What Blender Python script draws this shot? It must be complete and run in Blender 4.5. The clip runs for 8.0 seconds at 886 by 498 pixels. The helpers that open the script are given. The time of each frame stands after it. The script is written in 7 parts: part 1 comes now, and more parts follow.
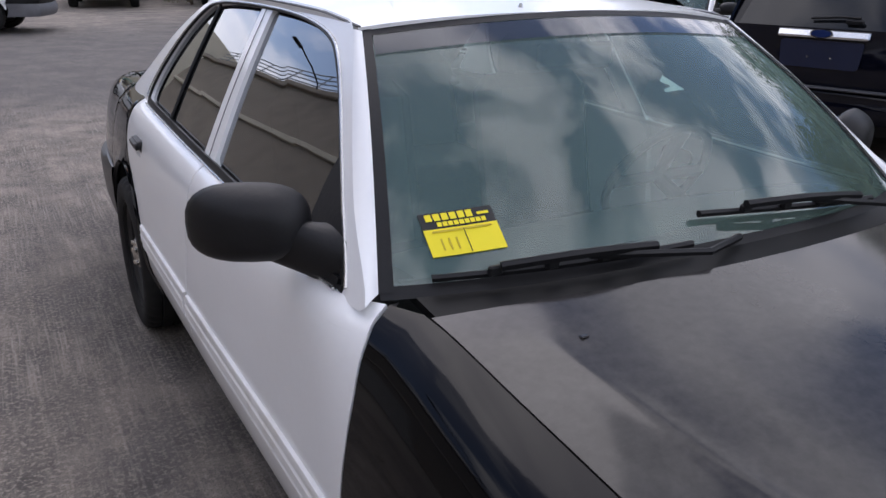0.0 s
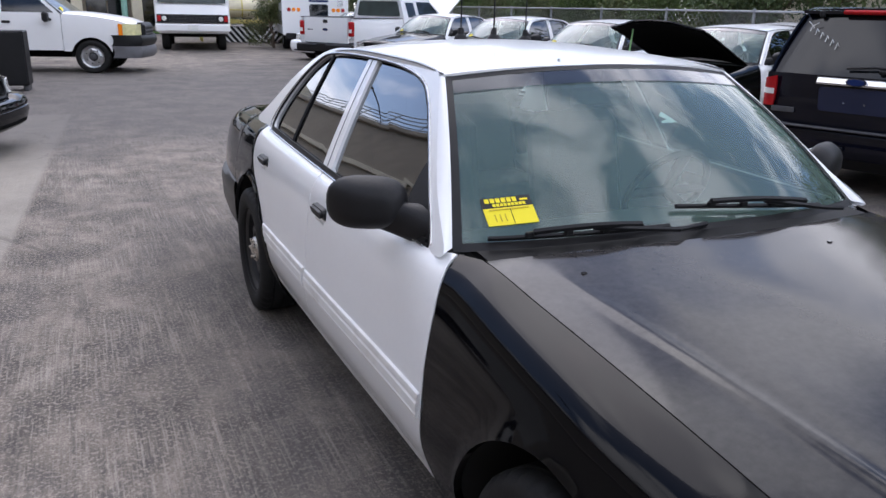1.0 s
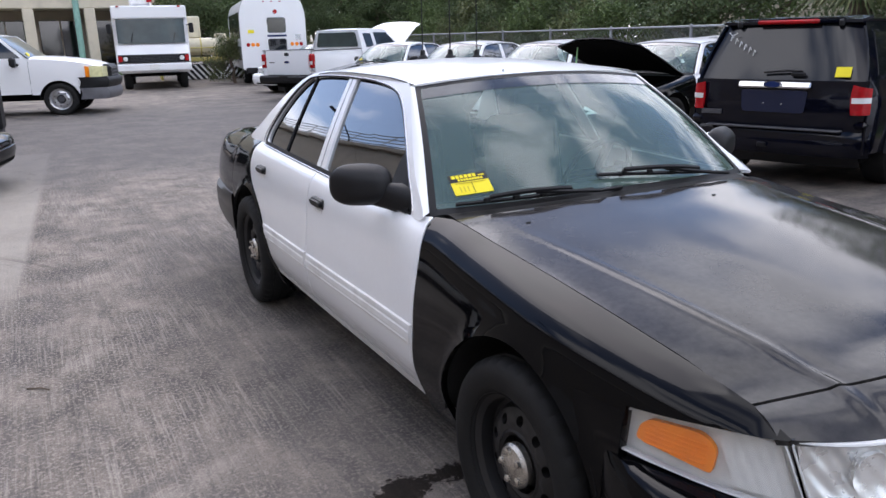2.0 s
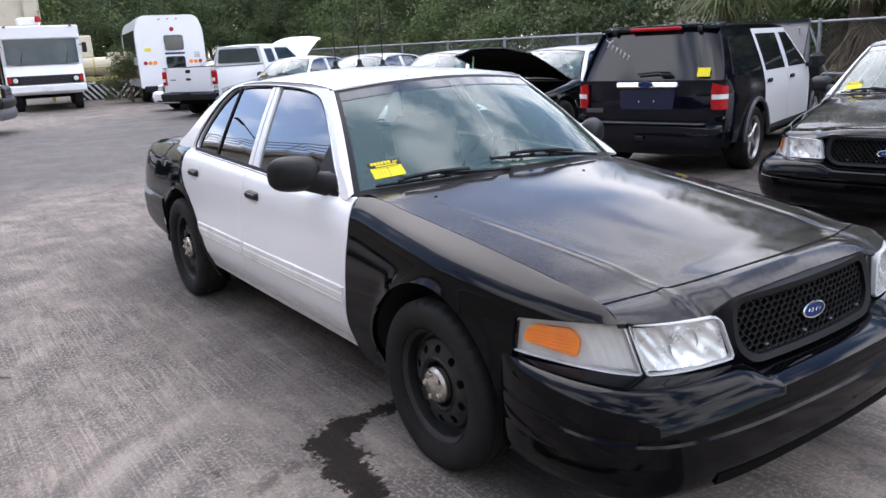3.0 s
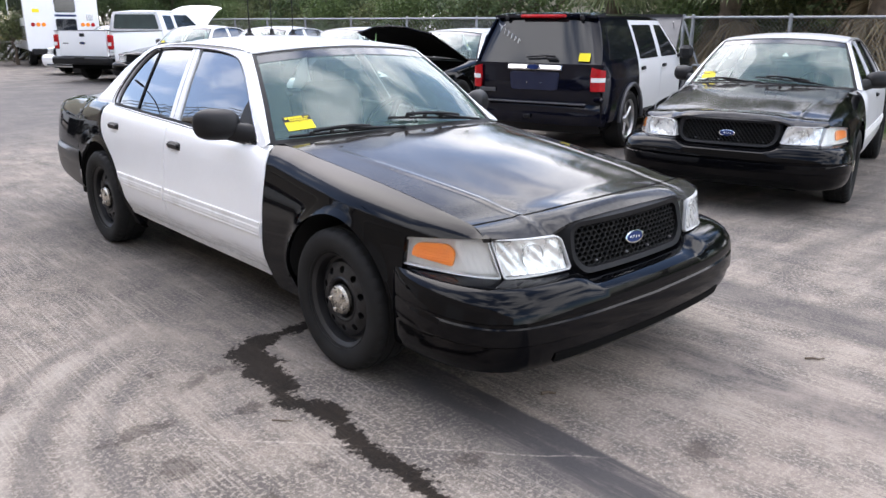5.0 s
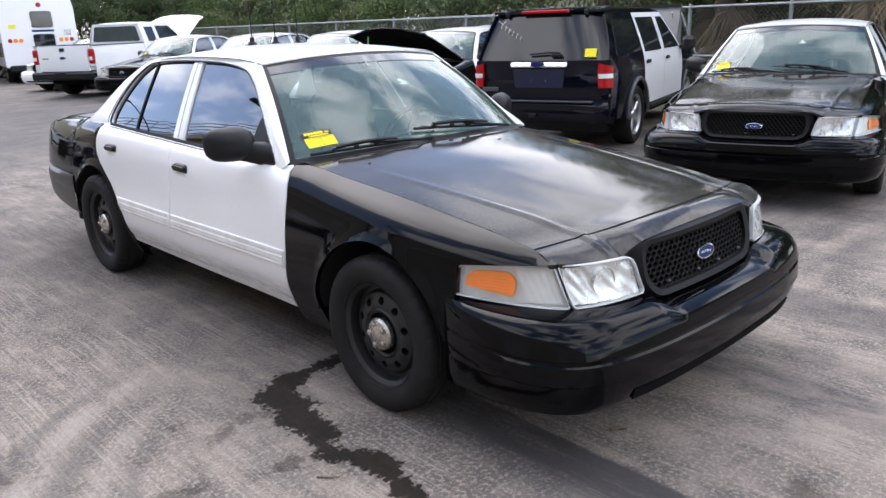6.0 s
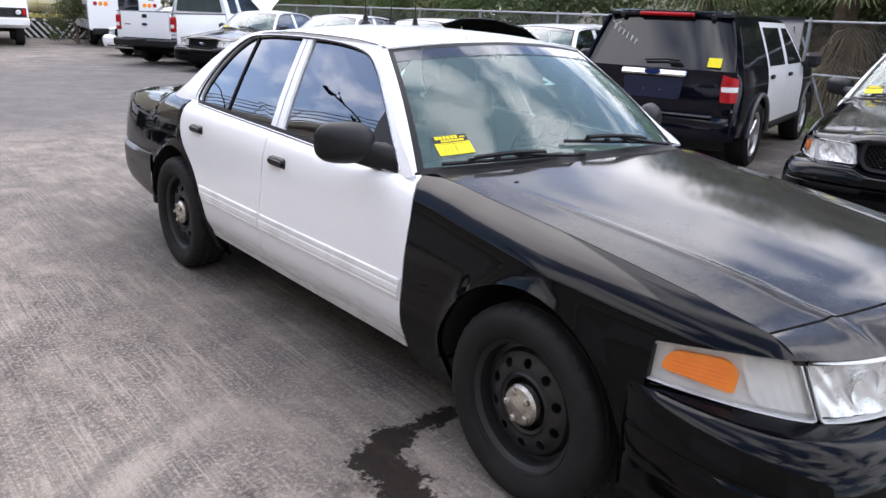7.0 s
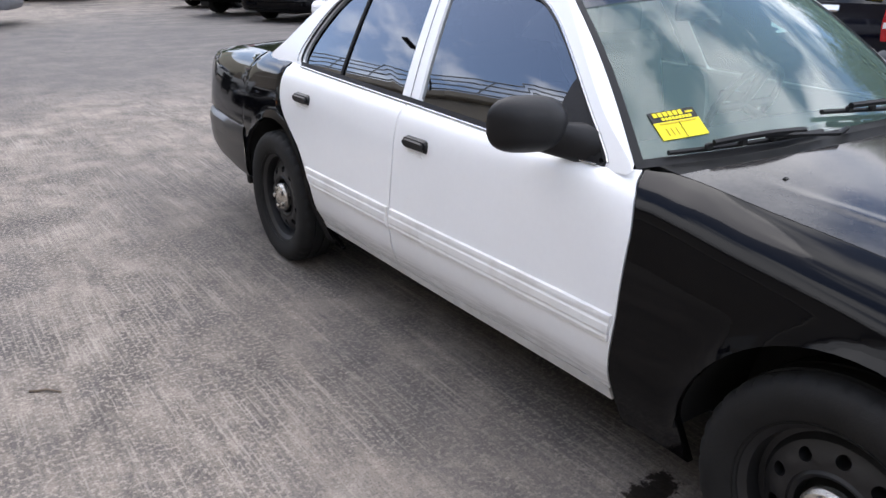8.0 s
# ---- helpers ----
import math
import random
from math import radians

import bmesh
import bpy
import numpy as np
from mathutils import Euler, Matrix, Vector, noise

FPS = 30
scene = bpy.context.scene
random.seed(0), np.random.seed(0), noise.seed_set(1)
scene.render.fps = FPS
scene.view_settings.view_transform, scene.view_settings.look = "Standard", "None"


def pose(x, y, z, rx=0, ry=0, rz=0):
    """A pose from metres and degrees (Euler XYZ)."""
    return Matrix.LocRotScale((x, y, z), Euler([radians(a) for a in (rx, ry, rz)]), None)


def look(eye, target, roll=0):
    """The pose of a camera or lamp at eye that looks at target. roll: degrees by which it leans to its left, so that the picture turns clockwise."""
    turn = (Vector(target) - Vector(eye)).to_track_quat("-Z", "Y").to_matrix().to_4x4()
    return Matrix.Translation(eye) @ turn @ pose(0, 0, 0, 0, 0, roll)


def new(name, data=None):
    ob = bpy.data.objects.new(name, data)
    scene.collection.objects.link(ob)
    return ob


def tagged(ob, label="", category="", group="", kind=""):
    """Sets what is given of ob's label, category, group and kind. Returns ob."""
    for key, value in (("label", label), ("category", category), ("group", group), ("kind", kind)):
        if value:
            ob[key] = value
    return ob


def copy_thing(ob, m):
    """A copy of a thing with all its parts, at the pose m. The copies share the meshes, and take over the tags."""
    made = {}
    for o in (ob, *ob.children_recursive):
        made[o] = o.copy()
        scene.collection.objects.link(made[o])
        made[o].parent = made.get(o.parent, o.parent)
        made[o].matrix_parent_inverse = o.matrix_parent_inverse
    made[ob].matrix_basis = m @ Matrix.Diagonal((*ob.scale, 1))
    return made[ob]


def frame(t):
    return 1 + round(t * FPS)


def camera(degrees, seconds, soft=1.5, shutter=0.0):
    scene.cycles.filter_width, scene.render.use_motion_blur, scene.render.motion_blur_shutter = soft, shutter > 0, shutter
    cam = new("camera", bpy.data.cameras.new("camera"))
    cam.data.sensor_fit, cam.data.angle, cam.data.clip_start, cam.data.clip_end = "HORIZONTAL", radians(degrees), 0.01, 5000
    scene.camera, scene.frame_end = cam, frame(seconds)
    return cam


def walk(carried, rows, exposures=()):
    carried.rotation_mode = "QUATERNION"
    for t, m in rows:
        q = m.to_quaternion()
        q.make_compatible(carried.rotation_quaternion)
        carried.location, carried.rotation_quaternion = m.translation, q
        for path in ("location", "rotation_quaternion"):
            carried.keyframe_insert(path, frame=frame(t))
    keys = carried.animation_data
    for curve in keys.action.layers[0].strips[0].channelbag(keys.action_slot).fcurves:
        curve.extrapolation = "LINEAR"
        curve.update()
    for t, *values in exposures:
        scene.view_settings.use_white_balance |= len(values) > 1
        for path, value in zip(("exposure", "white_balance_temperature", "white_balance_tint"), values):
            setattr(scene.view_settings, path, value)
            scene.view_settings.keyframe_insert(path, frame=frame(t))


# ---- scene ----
cam = camera(60.0, 8.0)
PATH = [
    (0, (-1.348, -0.439, 1.531), (-0.407, 1.183, 0.835), 1.0),
    (0.5, (-1.539, -0.749, 1.556), (-0.62, 0.902, 0.901), 0.9),
    (1, (-1.697, -1.106, 1.6), (-0.884, 0.621, 1.002), 1.3),
    (1.2, (-1.765, -1.212, 1.595), (-0.944, 0.515, 1.010), 1.0),
    (2.3, (-2.141, -1.903, 1.586), (-1.199, -0.216, 1.068), -2.2),
    (2.5, (-2.207, -2.003, 1.592), (-1.192, -0.355, 1.089), -1.5),
    (3, (-2.394, -2.237, 1.579), (-1.293, -0.647, 1.067), -2.7),
    (3.5, (-2.604, -2.452, 1.552), (-1.466, -0.904, 1.0), 0.1),
    (4, (-2.719, -2.699, 1.527), (-1.516, -1.198, 0.98), -0.9),
    (4.5, (-2.789, -2.805, 1.55), (-1.524, -1.363, 0.981), -0.5),
    (4.7, (-2.808, -2.805, 1.553), (-1.527, -1.380, 0.983), -0.0),
    (5.8, (-2.744, -2.449, 1.566), (-1.418, -1.058, 1.010), -0.5),
    (6, (-2.737, -2.341, 1.567), (-1.421, -0.945, 1.001), -2.0),
    (6.5, (-2.58, -1.945, 1.569), (-1.329, -0.529, 0.914), -0.2),
    (7, (-2.539, -1.557, 1.534), (-1.325, -0.078, 0.952), 2.4),
    (7.5, (-2.498, -1.104, 1.527), (-1.314, 0.341, 0.815), -1.3),
    (8, (-2.38, -0.641, 1.496), (-1.32, 0.895, 0.777), 0.2),
]
EXPOSURES = [(0, 0.09, 6250, 18), (0.5, 0.27, 6200, 18), (1.0, 0.39, 6150, 16), (2.5, 0.66, 6200, 16), (3.0, 0.86, 6200, 16), (3.5, 1.14, 6350, 15), (4.5, 1.18, 6400, 14), (6.0, 0.97, 6300, 14), (7.0, 1.0, 6350, 15), (7.5, 0.94, 6300, 14), (8.0, 0.92, 6300, 13)]
walk(cam, [(t, look(eye, target, roll)) for t, eye, target, roll in PATH], EXPOSURES)

# ---- world and sun ----
SUN_ELEVATION, SUN_AZIMUTH = radians(50), radians(10)   # azimuth: from +y towards +x
world = bpy.data.worlds.new("world")
scene.world = world
world.use_nodes = True
wn, wl = world.node_tree.nodes, world.node_tree.links
wn.clear()
w_out = wn.new("ShaderNodeOutputWorld")
w_bg = wn.new("ShaderNodeBackground")
w_sky = wn.new("ShaderNodeTexSky")
w_sky.sky_type, w_sky.sun_disc = "NISHITA", False
w_sky.sun_elevation, w_sky.sun_rotation = SUN_ELEVATION, SUN_AZIMUTH
w_sky.ozone_density, w_sky.dust_density = 2.5, 1.0
w_co = wn.new("ShaderNodeTexCoord")
w_map = wn.new("ShaderNodeMapping")
w_map.inputs["Scale"].default_value = (1.0, 1.0, 2.6)
w_map.inputs["Location"].default_value = (4.4, 2.9, 0.6)
w_noise = wn.new("ShaderNodeTexNoise")
w_noise.inputs["Scale"].default_value, w_noise.inputs["Detail"].default_value = 2.6, 8.0
w_noise.inputs["Roughness"].default_value, w_noise.inputs["Distortion"].default_value = 0.52, 0.35
w_ramp = wn.new("ShaderNodeValToRGB")
w_ramp.color_ramp.elements[0].position, w_ramp.color_ramp.elements[1].position = 0.45, 0.58
w_shade = wn.new("ShaderNodeTexNoise")
w_shade.inputs["Scale"].default_value, w_shade.inputs["Detail"].default_value = 4.5, 5.0
w_cloud = wn.new("ShaderNodeMix")
w_cloud.data_type = "RGBA"
w_cloud.inputs[6].default_value, w_cloud.inputs[7].default_value = (8.2, 8.5, 9.0, 1), (15.5, 15.4, 15.4, 1)
w_mix = wn.new("ShaderNodeMix")
w_mix.data_type = "RGBA"
wl.new(w_co.outputs["Generated"], w_map.inputs["Vector"])
wl.new(w_map.outputs[0], w_noise.inputs["Vector"])
wl.new(w_map.outputs[0], w_shade.inputs["Vector"])
wl.new(w_noise.outputs["Fac"], w_ramp.inputs["Fac"])
wl.new(w_shade.outputs["Fac"], w_cloud.inputs[0])
wl.new(w_ramp.outputs["Color"], w_mix.inputs[0])
wl.new(w_sky.outputs["Color"], w_mix.inputs[6])
wl.new(w_cloud.outputs[2], w_mix.inputs[7])
wl.new(w_mix.outputs[2], w_bg.inputs["Color"])
w_bg.inputs["Strength"].default_value = 0.15
wl.new(w_bg.outputs[0], w_out.inputs["Surface"])

sun_lamp = bpy.data.lights.new("sun", "SUN")
sun_lamp.energy, sun_lamp.angle, sun_lamp.color = 0.75, radians(40), (1.0, 0.95, 0.89)
sun = new("sun", sun_lamp)
sun.matrix_world = look((30 * math.sin(SUN_AZIMUTH) * math.cos(SUN_ELEVATION), 30 * math.cos(SUN_AZIMUTH) * math.cos(SUN_ELEVATION), 30 * math.sin(SUN_ELEVATION)), (0, 0, 0))

# ---- materials ----
class Nodes:
    """A node tree with short calls."""

    def __init__(self, name):
        self.mat = bpy.data.materials.new(name)
        self.mat.use_nodes = True
        self.tree = self.mat.node_tree
        self.bsdf = self.tree.nodes["Principled BSDF"]
        self.out = self.tree.nodes["Material Output"]

    def node(self, kind, **values):
        n = self.tree.nodes.new(kind)
        for key, value in values.items():
            n.inputs[key.replace("_", " ")].default_value = value
        return n

    def link(self, a, b):
        self.tree.links.new(a, b)

    def math(self, op, a, b=0.0, clamp=False):
        n = self.tree.nodes.new("ShaderNodeMath")
        n.operation, n.use_clamp = op, clamp
        for i, v in enumerate((a, b)):
            if hasattr(v, "links"):
                self.link(v, n.inputs[i])
            else:
                n.inputs[i].default_value = v
        return n.outputs[0]

    def mix(self, fac, a, b, blend="MIX"):
        n = self.tree.nodes.new("ShaderNodeMix")
        n.data_type, n.blend_type = "RGBA", blend
        for i, v in ((0, fac), (6, a), (7, b)):
            if hasattr(v, "links"):
                self.link(v, n.inputs[i])
            elif i == 0:
                n.inputs[0].default_value = v
            else:
                n.inputs[i].default_value = (*v, 1)
        return n.outputs[2]

    def place(self, scale=(1, 1, 1), turn=0.0, kind="Object"):
        co, m = self.tree.nodes.new("ShaderNodeTexCoord"), self.tree.nodes.new("ShaderNodeMapping")
        m.inputs["Scale"].default_value, m.inputs["Rotation"].default_value = scale, (0, 0, turn)
        self.link(co.outputs[kind], m.inputs["Vector"])
        return m.outputs[0]

    def noise(self, scale, detail=4.0, rough=0.55, at=None, distort=0.0):
        n = self.node("ShaderNodeTexNoise", Scale=scale, Detail=detail, Roughness=rough, Distortion=distort)
        self.link(at if at is not None else self.place(), n.inputs["Vector"])
        return n.outputs["Fac"]

    def ramp(self, fac, lo, hi):
        n = self.tree.nodes.new("ShaderNodeMapRange")
        n.inputs[1].default_value, n.inputs[2].default_value = lo, hi
        self.link(fac, n.inputs[0])
        return n.outputs[0]

    def bump(self, height, strength=0.2, distance=0.01):
        n = self.node("ShaderNodeBump", Strength=strength, Distance=distance)
        self.link(height, n.inputs["Height"])
        self.link(n.outputs[0], self.bsdf.inputs["Normal"])

    def set(self, **values):
        for key, v in values.items():
            s = self.bsdf.inputs[key.replace("_", " ")]
            if hasattr(v, "links"):
                self.link(v, s)
            else:
                s.default_value = (*v, 1) if isinstance(v, tuple) else v
        return self.mat


def plain(name, colour, rough=0.5, metal=0.0, vary=0.15, scale=6.0, bump=0.0, coat=0.0, dirt=None, spec=0.5):
    """A surface with large and fine variation in colour and gloss. dirt: a second colour in patches."""
    n = Nodes(name)
    big, fine = n.noise(scale, 5), n.noise(scale * 14, 3)
    c = n.mix(n.ramp(big, 0.3, 0.7), tuple(v * (1 - vary) for v in colour), tuple(min(1, v * (1 + vary)) for v in colour))
    c = n.mix(n.math("MULTIPLY", fine, 0.1), c, tuple(min(1, v * 1.6 + 0.01) for v in colour))
    if dirt:
        c = n.mix(n.math("MULTIPLY", n.ramp(n.noise(scale * 0.6, 8, 0.65), 0.5, 0.75), 0.6), c, dirt)
    r = n.math("ADD", rough - 0.06, n.math("MULTIPLY", big, 0.12))
    if bump:
        n.bump(fine, bump, 0.004)
    return n.set(Base_Color=c, Roughness=r, Metallic=metal, Coat_Weight=coat, Coat_Roughness=0.08, Specular_IOR_Level=spec)


def paint(name, colour, rough, coat, dust_haze=0.25, orange=0.02, spec=0.5):
    """Car paint: a base under clear coat, dulled by a dusty film."""
    n = Nodes(name)
    big, fine = n.noise(1.7, 6, 0.6), n.noise(45, 4, 0.6)
    film = n.math("MULTIPLY", n.ramp(n.math("ADD", n.math("MULTIPLY", big, 0.7), n.math("MULTIPLY", fine, 0.3)), 0.35, 0.7), dust_haze)
    c = n.mix(film, colour, (0.2, 0.19, 0.18))
    n.bump(n.noise(160, 2), orange, 0.002)
    return n.set(Base_Color=c, Roughness=n.math("ADD", rough, n.math("MULTIPLY", film, 0.2)), Coat_Weight=coat, Specular_IOR_Level=spec,
                 Coat_Roughness=n.math("ADD", 0.03, n.math("MULTIPLY", film, 0.4)))


def door_paint(name, colour):
    """White paint with road grime thrown up along the bottom of the doors and hairline scuffs."""
    n = Nodes(name)
    big, fine = n.noise(1.7, 6, 0.6), n.noise(45, 4, 0.6)
    sep = n.tree.nodes.new("ShaderNodeSeparateXYZ")
    n.link(n.place(), sep.inputs[0])
    drag = n.noise(1.0, 6, 0.7, n.place((1, 5, 60)))
    film = n.math("MULTIPLY", n.ramp(n.math("ADD", n.math("MULTIPLY", big, 0.7), n.math("MULTIPLY", fine, 0.3)), 0.4, 0.75), 0.07)
    low = n.math("MULTIPLY", n.ramp(n.math("ADD", sep.outputs[2], n.math("MULTIPLY", big, 0.06)), 0.455, 0.36), n.math("ADD", 0.2, n.ramp(drag, 0.42, 0.65), True))
    c = n.mix(film, colour, (0.3, 0.29, 0.27))
    c = n.mix(n.math("MULTIPLY", low, 0.7), c, (0.2, 0.195, 0.19))
    c = n.mix(n.math("MULTIPLY", n.ramp(drag, 0.66, 0.74), 0.12), c, (0.35, 0.34, 0.33))
    n.bump(n.noise(160, 2), 0.02, 0.002)
    return n.set(Base_Color=c, Roughness=n.math("ADD", 0.3, n.math("MULTIPLY", low, 0.3)), Coat_Weight=0.6, Coat_Roughness=n.math("ADD", 0.04, n.math("MULTIPLY", low, 0.4)))


def pane(name, tint, amount, rough=0.0, green=0.0, dust_haze=0.0, fall=3.3, haze=(0.28, 0.42, 0.37)):
    """Thin glass: a tinted sheet that is seen through, with a reflecting face. amount: how much light it passes."""
    n = Nodes(name)
    see = n.node("ShaderNodeBsdfTransparent")
    see.inputs["Color"].default_value = tuple(v * amount for v in tint) + (1,)
    gloss = n.node("ShaderNodeBsdfGlossy", Roughness=rough)
    gloss.inputs["Color"].default_value = (0.95, 0.97, 1.0, 1)
    edge = n.node("ShaderNodeLayerWeight", Blend=0.5)
    mix = n.node("ShaderNodeMixShader")
    n.link(n.math("ADD", n.math("MULTIPLY", n.math("POWER", edge.outputs["Facing"], fall), 0.9), 0.05 + green, True), mix.inputs[0])
    n.link(see.outputs[0], mix.inputs[1])
    n.link(gloss.outputs[0], mix.inputs[2])
    # diffuse film: lens haze, or on the windscreen painted sky sheen
    film = n.node("ShaderNodeBsdfDiffuse")
    film.inputs["Color"].default_value = (*haze, 1)
    top = n.node("ShaderNodeMixShader")
    n.link(n.math("MULTIPLY", n.math("ADD", 0.55, n.math("MULTIPLY", n.ramp(n.noise(2.2, 3, 0.5), 0.25, 0.75), 0.45)), dust_haze), top.inputs[0])
    n.link(mix.outputs[0], top.inputs[1])
    n.link(film.outputs[0], top.inputs[2])
    n.link(top.outputs[0] if dust_haze else mix.outputs[0], n.out.inputs["Surface"])
    return n.mat


BLACK_PAINT = paint("black_paint", (0.0014, 0.0015, 0.0022), 0.05, 0.0, 0.006, 0.012, 0.17)
HOOD_PAINT = paint("faded_black_paint", (0.016, 0.0152, 0.0155), 0.075, 0.0, 0.27, 0.01, 0.25)
WHITE_PAINT = paint("white_paint", (0.86, 0.87, 0.88), 0.32, 0.6, 0.05)
DOOR_PAINT = door_paint("grimy_white_paint", (0.86, 0.87, 0.88))
WHITE_DULL = plain("dull_white_paint", (0.80, 0.80, 0.79), 0.45, vary=0.05, dirt=(0.5, 0.47, 0.42))
BUMPER_GREY = plain("dark_grey_bumper", (0.03, 0.029, 0.028), 0.35, vary=0.25, scale=5, dirt=(0.09, 0.085, 0.08))
SATIN = plain("satin_black_trim", (0.006, 0.006, 0.007), 0.5, vary=0.2, bump=0.1, spec=0.22)
ROCKER = plain("scuffed_white_sill", (0.66, 0.66, 0.66), 0.5, vary=0.12, scale=9, dirt=(0.25, 0.24, 0.23))
NAVY_PAINT = paint("navy_black_paint", (0.0022, 0.0028, 0.008), 0.08, 0.0, 0.01, 0.015, 0.3)
TRIM = plain("black_plastic", (0.007, 0.007, 0.008), 0.5, vary=0.2, bump=0.12, spec=0.3)
COWL = plain("black_cowl_plastic", (0.006, 0.006, 0.006), 0.6, vary=0.2, spec=0.2)
TRIM_GREY = plain("grey_plastic", (0.06, 0.06, 0.065), 0.5, vary=0.2, bump=0.1)
RUBBER = plain("tyre_rubber", (0.012, 0.012, 0.012), 0.75, vary=0.25, scale=10, bump=0.25, dirt=(0.022, 0.021, 0.02), spec=0.25)
STEEL_BLACK = plain("black_steel_wheel", (0.012, 0.012, 0.013), 0.42, vary=0.3, scale=12)
ALLOY = plain("alloy_wheel", (0.55, 0.55, 0.56), 0.3, 0.9, vary=0.15)
CHROME = plain("chrome", (0.75, 0.75, 0.75), 0.12, 1.0, vary=0.1, scale=20)
CAP_METAL = plain("tarnished_chrome", (0.52, 0.49, 0.44), 0.25, 0.9, vary=0.3, scale=30, bump=0.3)
BRIGHT = plain("bright_trim", (0.5, 0.5, 0.5), 0.25, 0.9, vary=0.1, scale=20)
# near-black for openings, hollows and undersides, their shade put into the colour
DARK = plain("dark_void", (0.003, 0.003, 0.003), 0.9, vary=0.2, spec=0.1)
LINER = plain("wheel_liner", (0.006, 0.006, 0.006), 0.8, vary=0.2)
SEAT = plain("grey_seat_cloth", (0.03, 0.032, 0.032), 0.85, vary=0.2, bump=0.2)
DASH = plain("grey_dashboard", (0.035, 0.038, 0.038), 0.6, vary=0.15, bump=0.15)
LENS_RIM = plain("dull_lens_rim", (0.5, 0.51, 0.51), 0.3, vary=0.15)
FACET = plain("bright_reflector", (0.74, 0.75, 0.74), 0.28, 0.7, vary=0.15, scale=25)
AMBER = plain("amber_plastic", (1.0, 0.26, 0.006), 0.3, vary=0.08, scale=20, spec=0.35)
RED_LENS = plain("red_lens", (0.36, 0.006, 0.009), 0.2, vary=0.25, scale=20, spec=0.35)
CLEAR_GREY = plain("clouded_reflector", (0.74, 0.75, 0.73), 0.3, 0.1, vary=0.12, scale=14, bump=0.3)
LAMP_YELLOWED = plain("yellowed_lamp_lens", (0.72, 0.68, 0.36), 0.25, vary=0.15, scale=12, coat=0.4)
VAN_GLASS = plain("greenish_windscreen_glass", (0.045, 0.062, 0.06), 0.08, vary=0.35, scale=1.2, spec=0.45)
SKIRT_GREY = plain("dark_grey_plastic", (0.11, 0.11, 0.12), 0.55, vary=0.15, bump=0.1)
YELLOW = plain("yellow_paper", (0.9, 0.75, 0.01), 0.6, vary=0.03)
INK = plain("black_ink", (0.015, 0.015, 0.015), 0.6, vary=0.05)
PENCIL = plain("pale_yellow_ink", (0.55, 0.42, 0.02), 0.6, vary=0.05)
BLUE_BADGE = plain("blue_enamel", (0.006, 0.02, 0.10), 0.35, vary=0.1, spec=0.3)
PLATE_BLUE = plain("dark_blue_plastic", (0.009, 0.013, 0.038), 0.35, vary=0.15)
GLASS_SIDE = pane("dark_tinted_glass", (0.8, 0.85, 0.9), 0.1, green=0.11, fall=4.0)
REAR_GLASS = plain("tinted_rear_glass", (0.009, 0.01, 0.012), 0.05, vary=0.1, spec=0.45)
# the windscreen's pale film puts the reflected sky's sheen into colour
GLASS_WIND = pane("green_windscreen_glass", (0.72, 0.97, 0.9), 0.75, green=0.03, dust_haze=0.25, fall=4.0)
GLASS_LAMP = pane("lamp_lens", (1, 1, 1), 0.98, dust_haze=0.03, haze=(0.75, 0.76, 0.74))
GLASS_BAND = pane("shade_band_glass", (0.55, 0.5, 0.62), 0.42, 0.04)

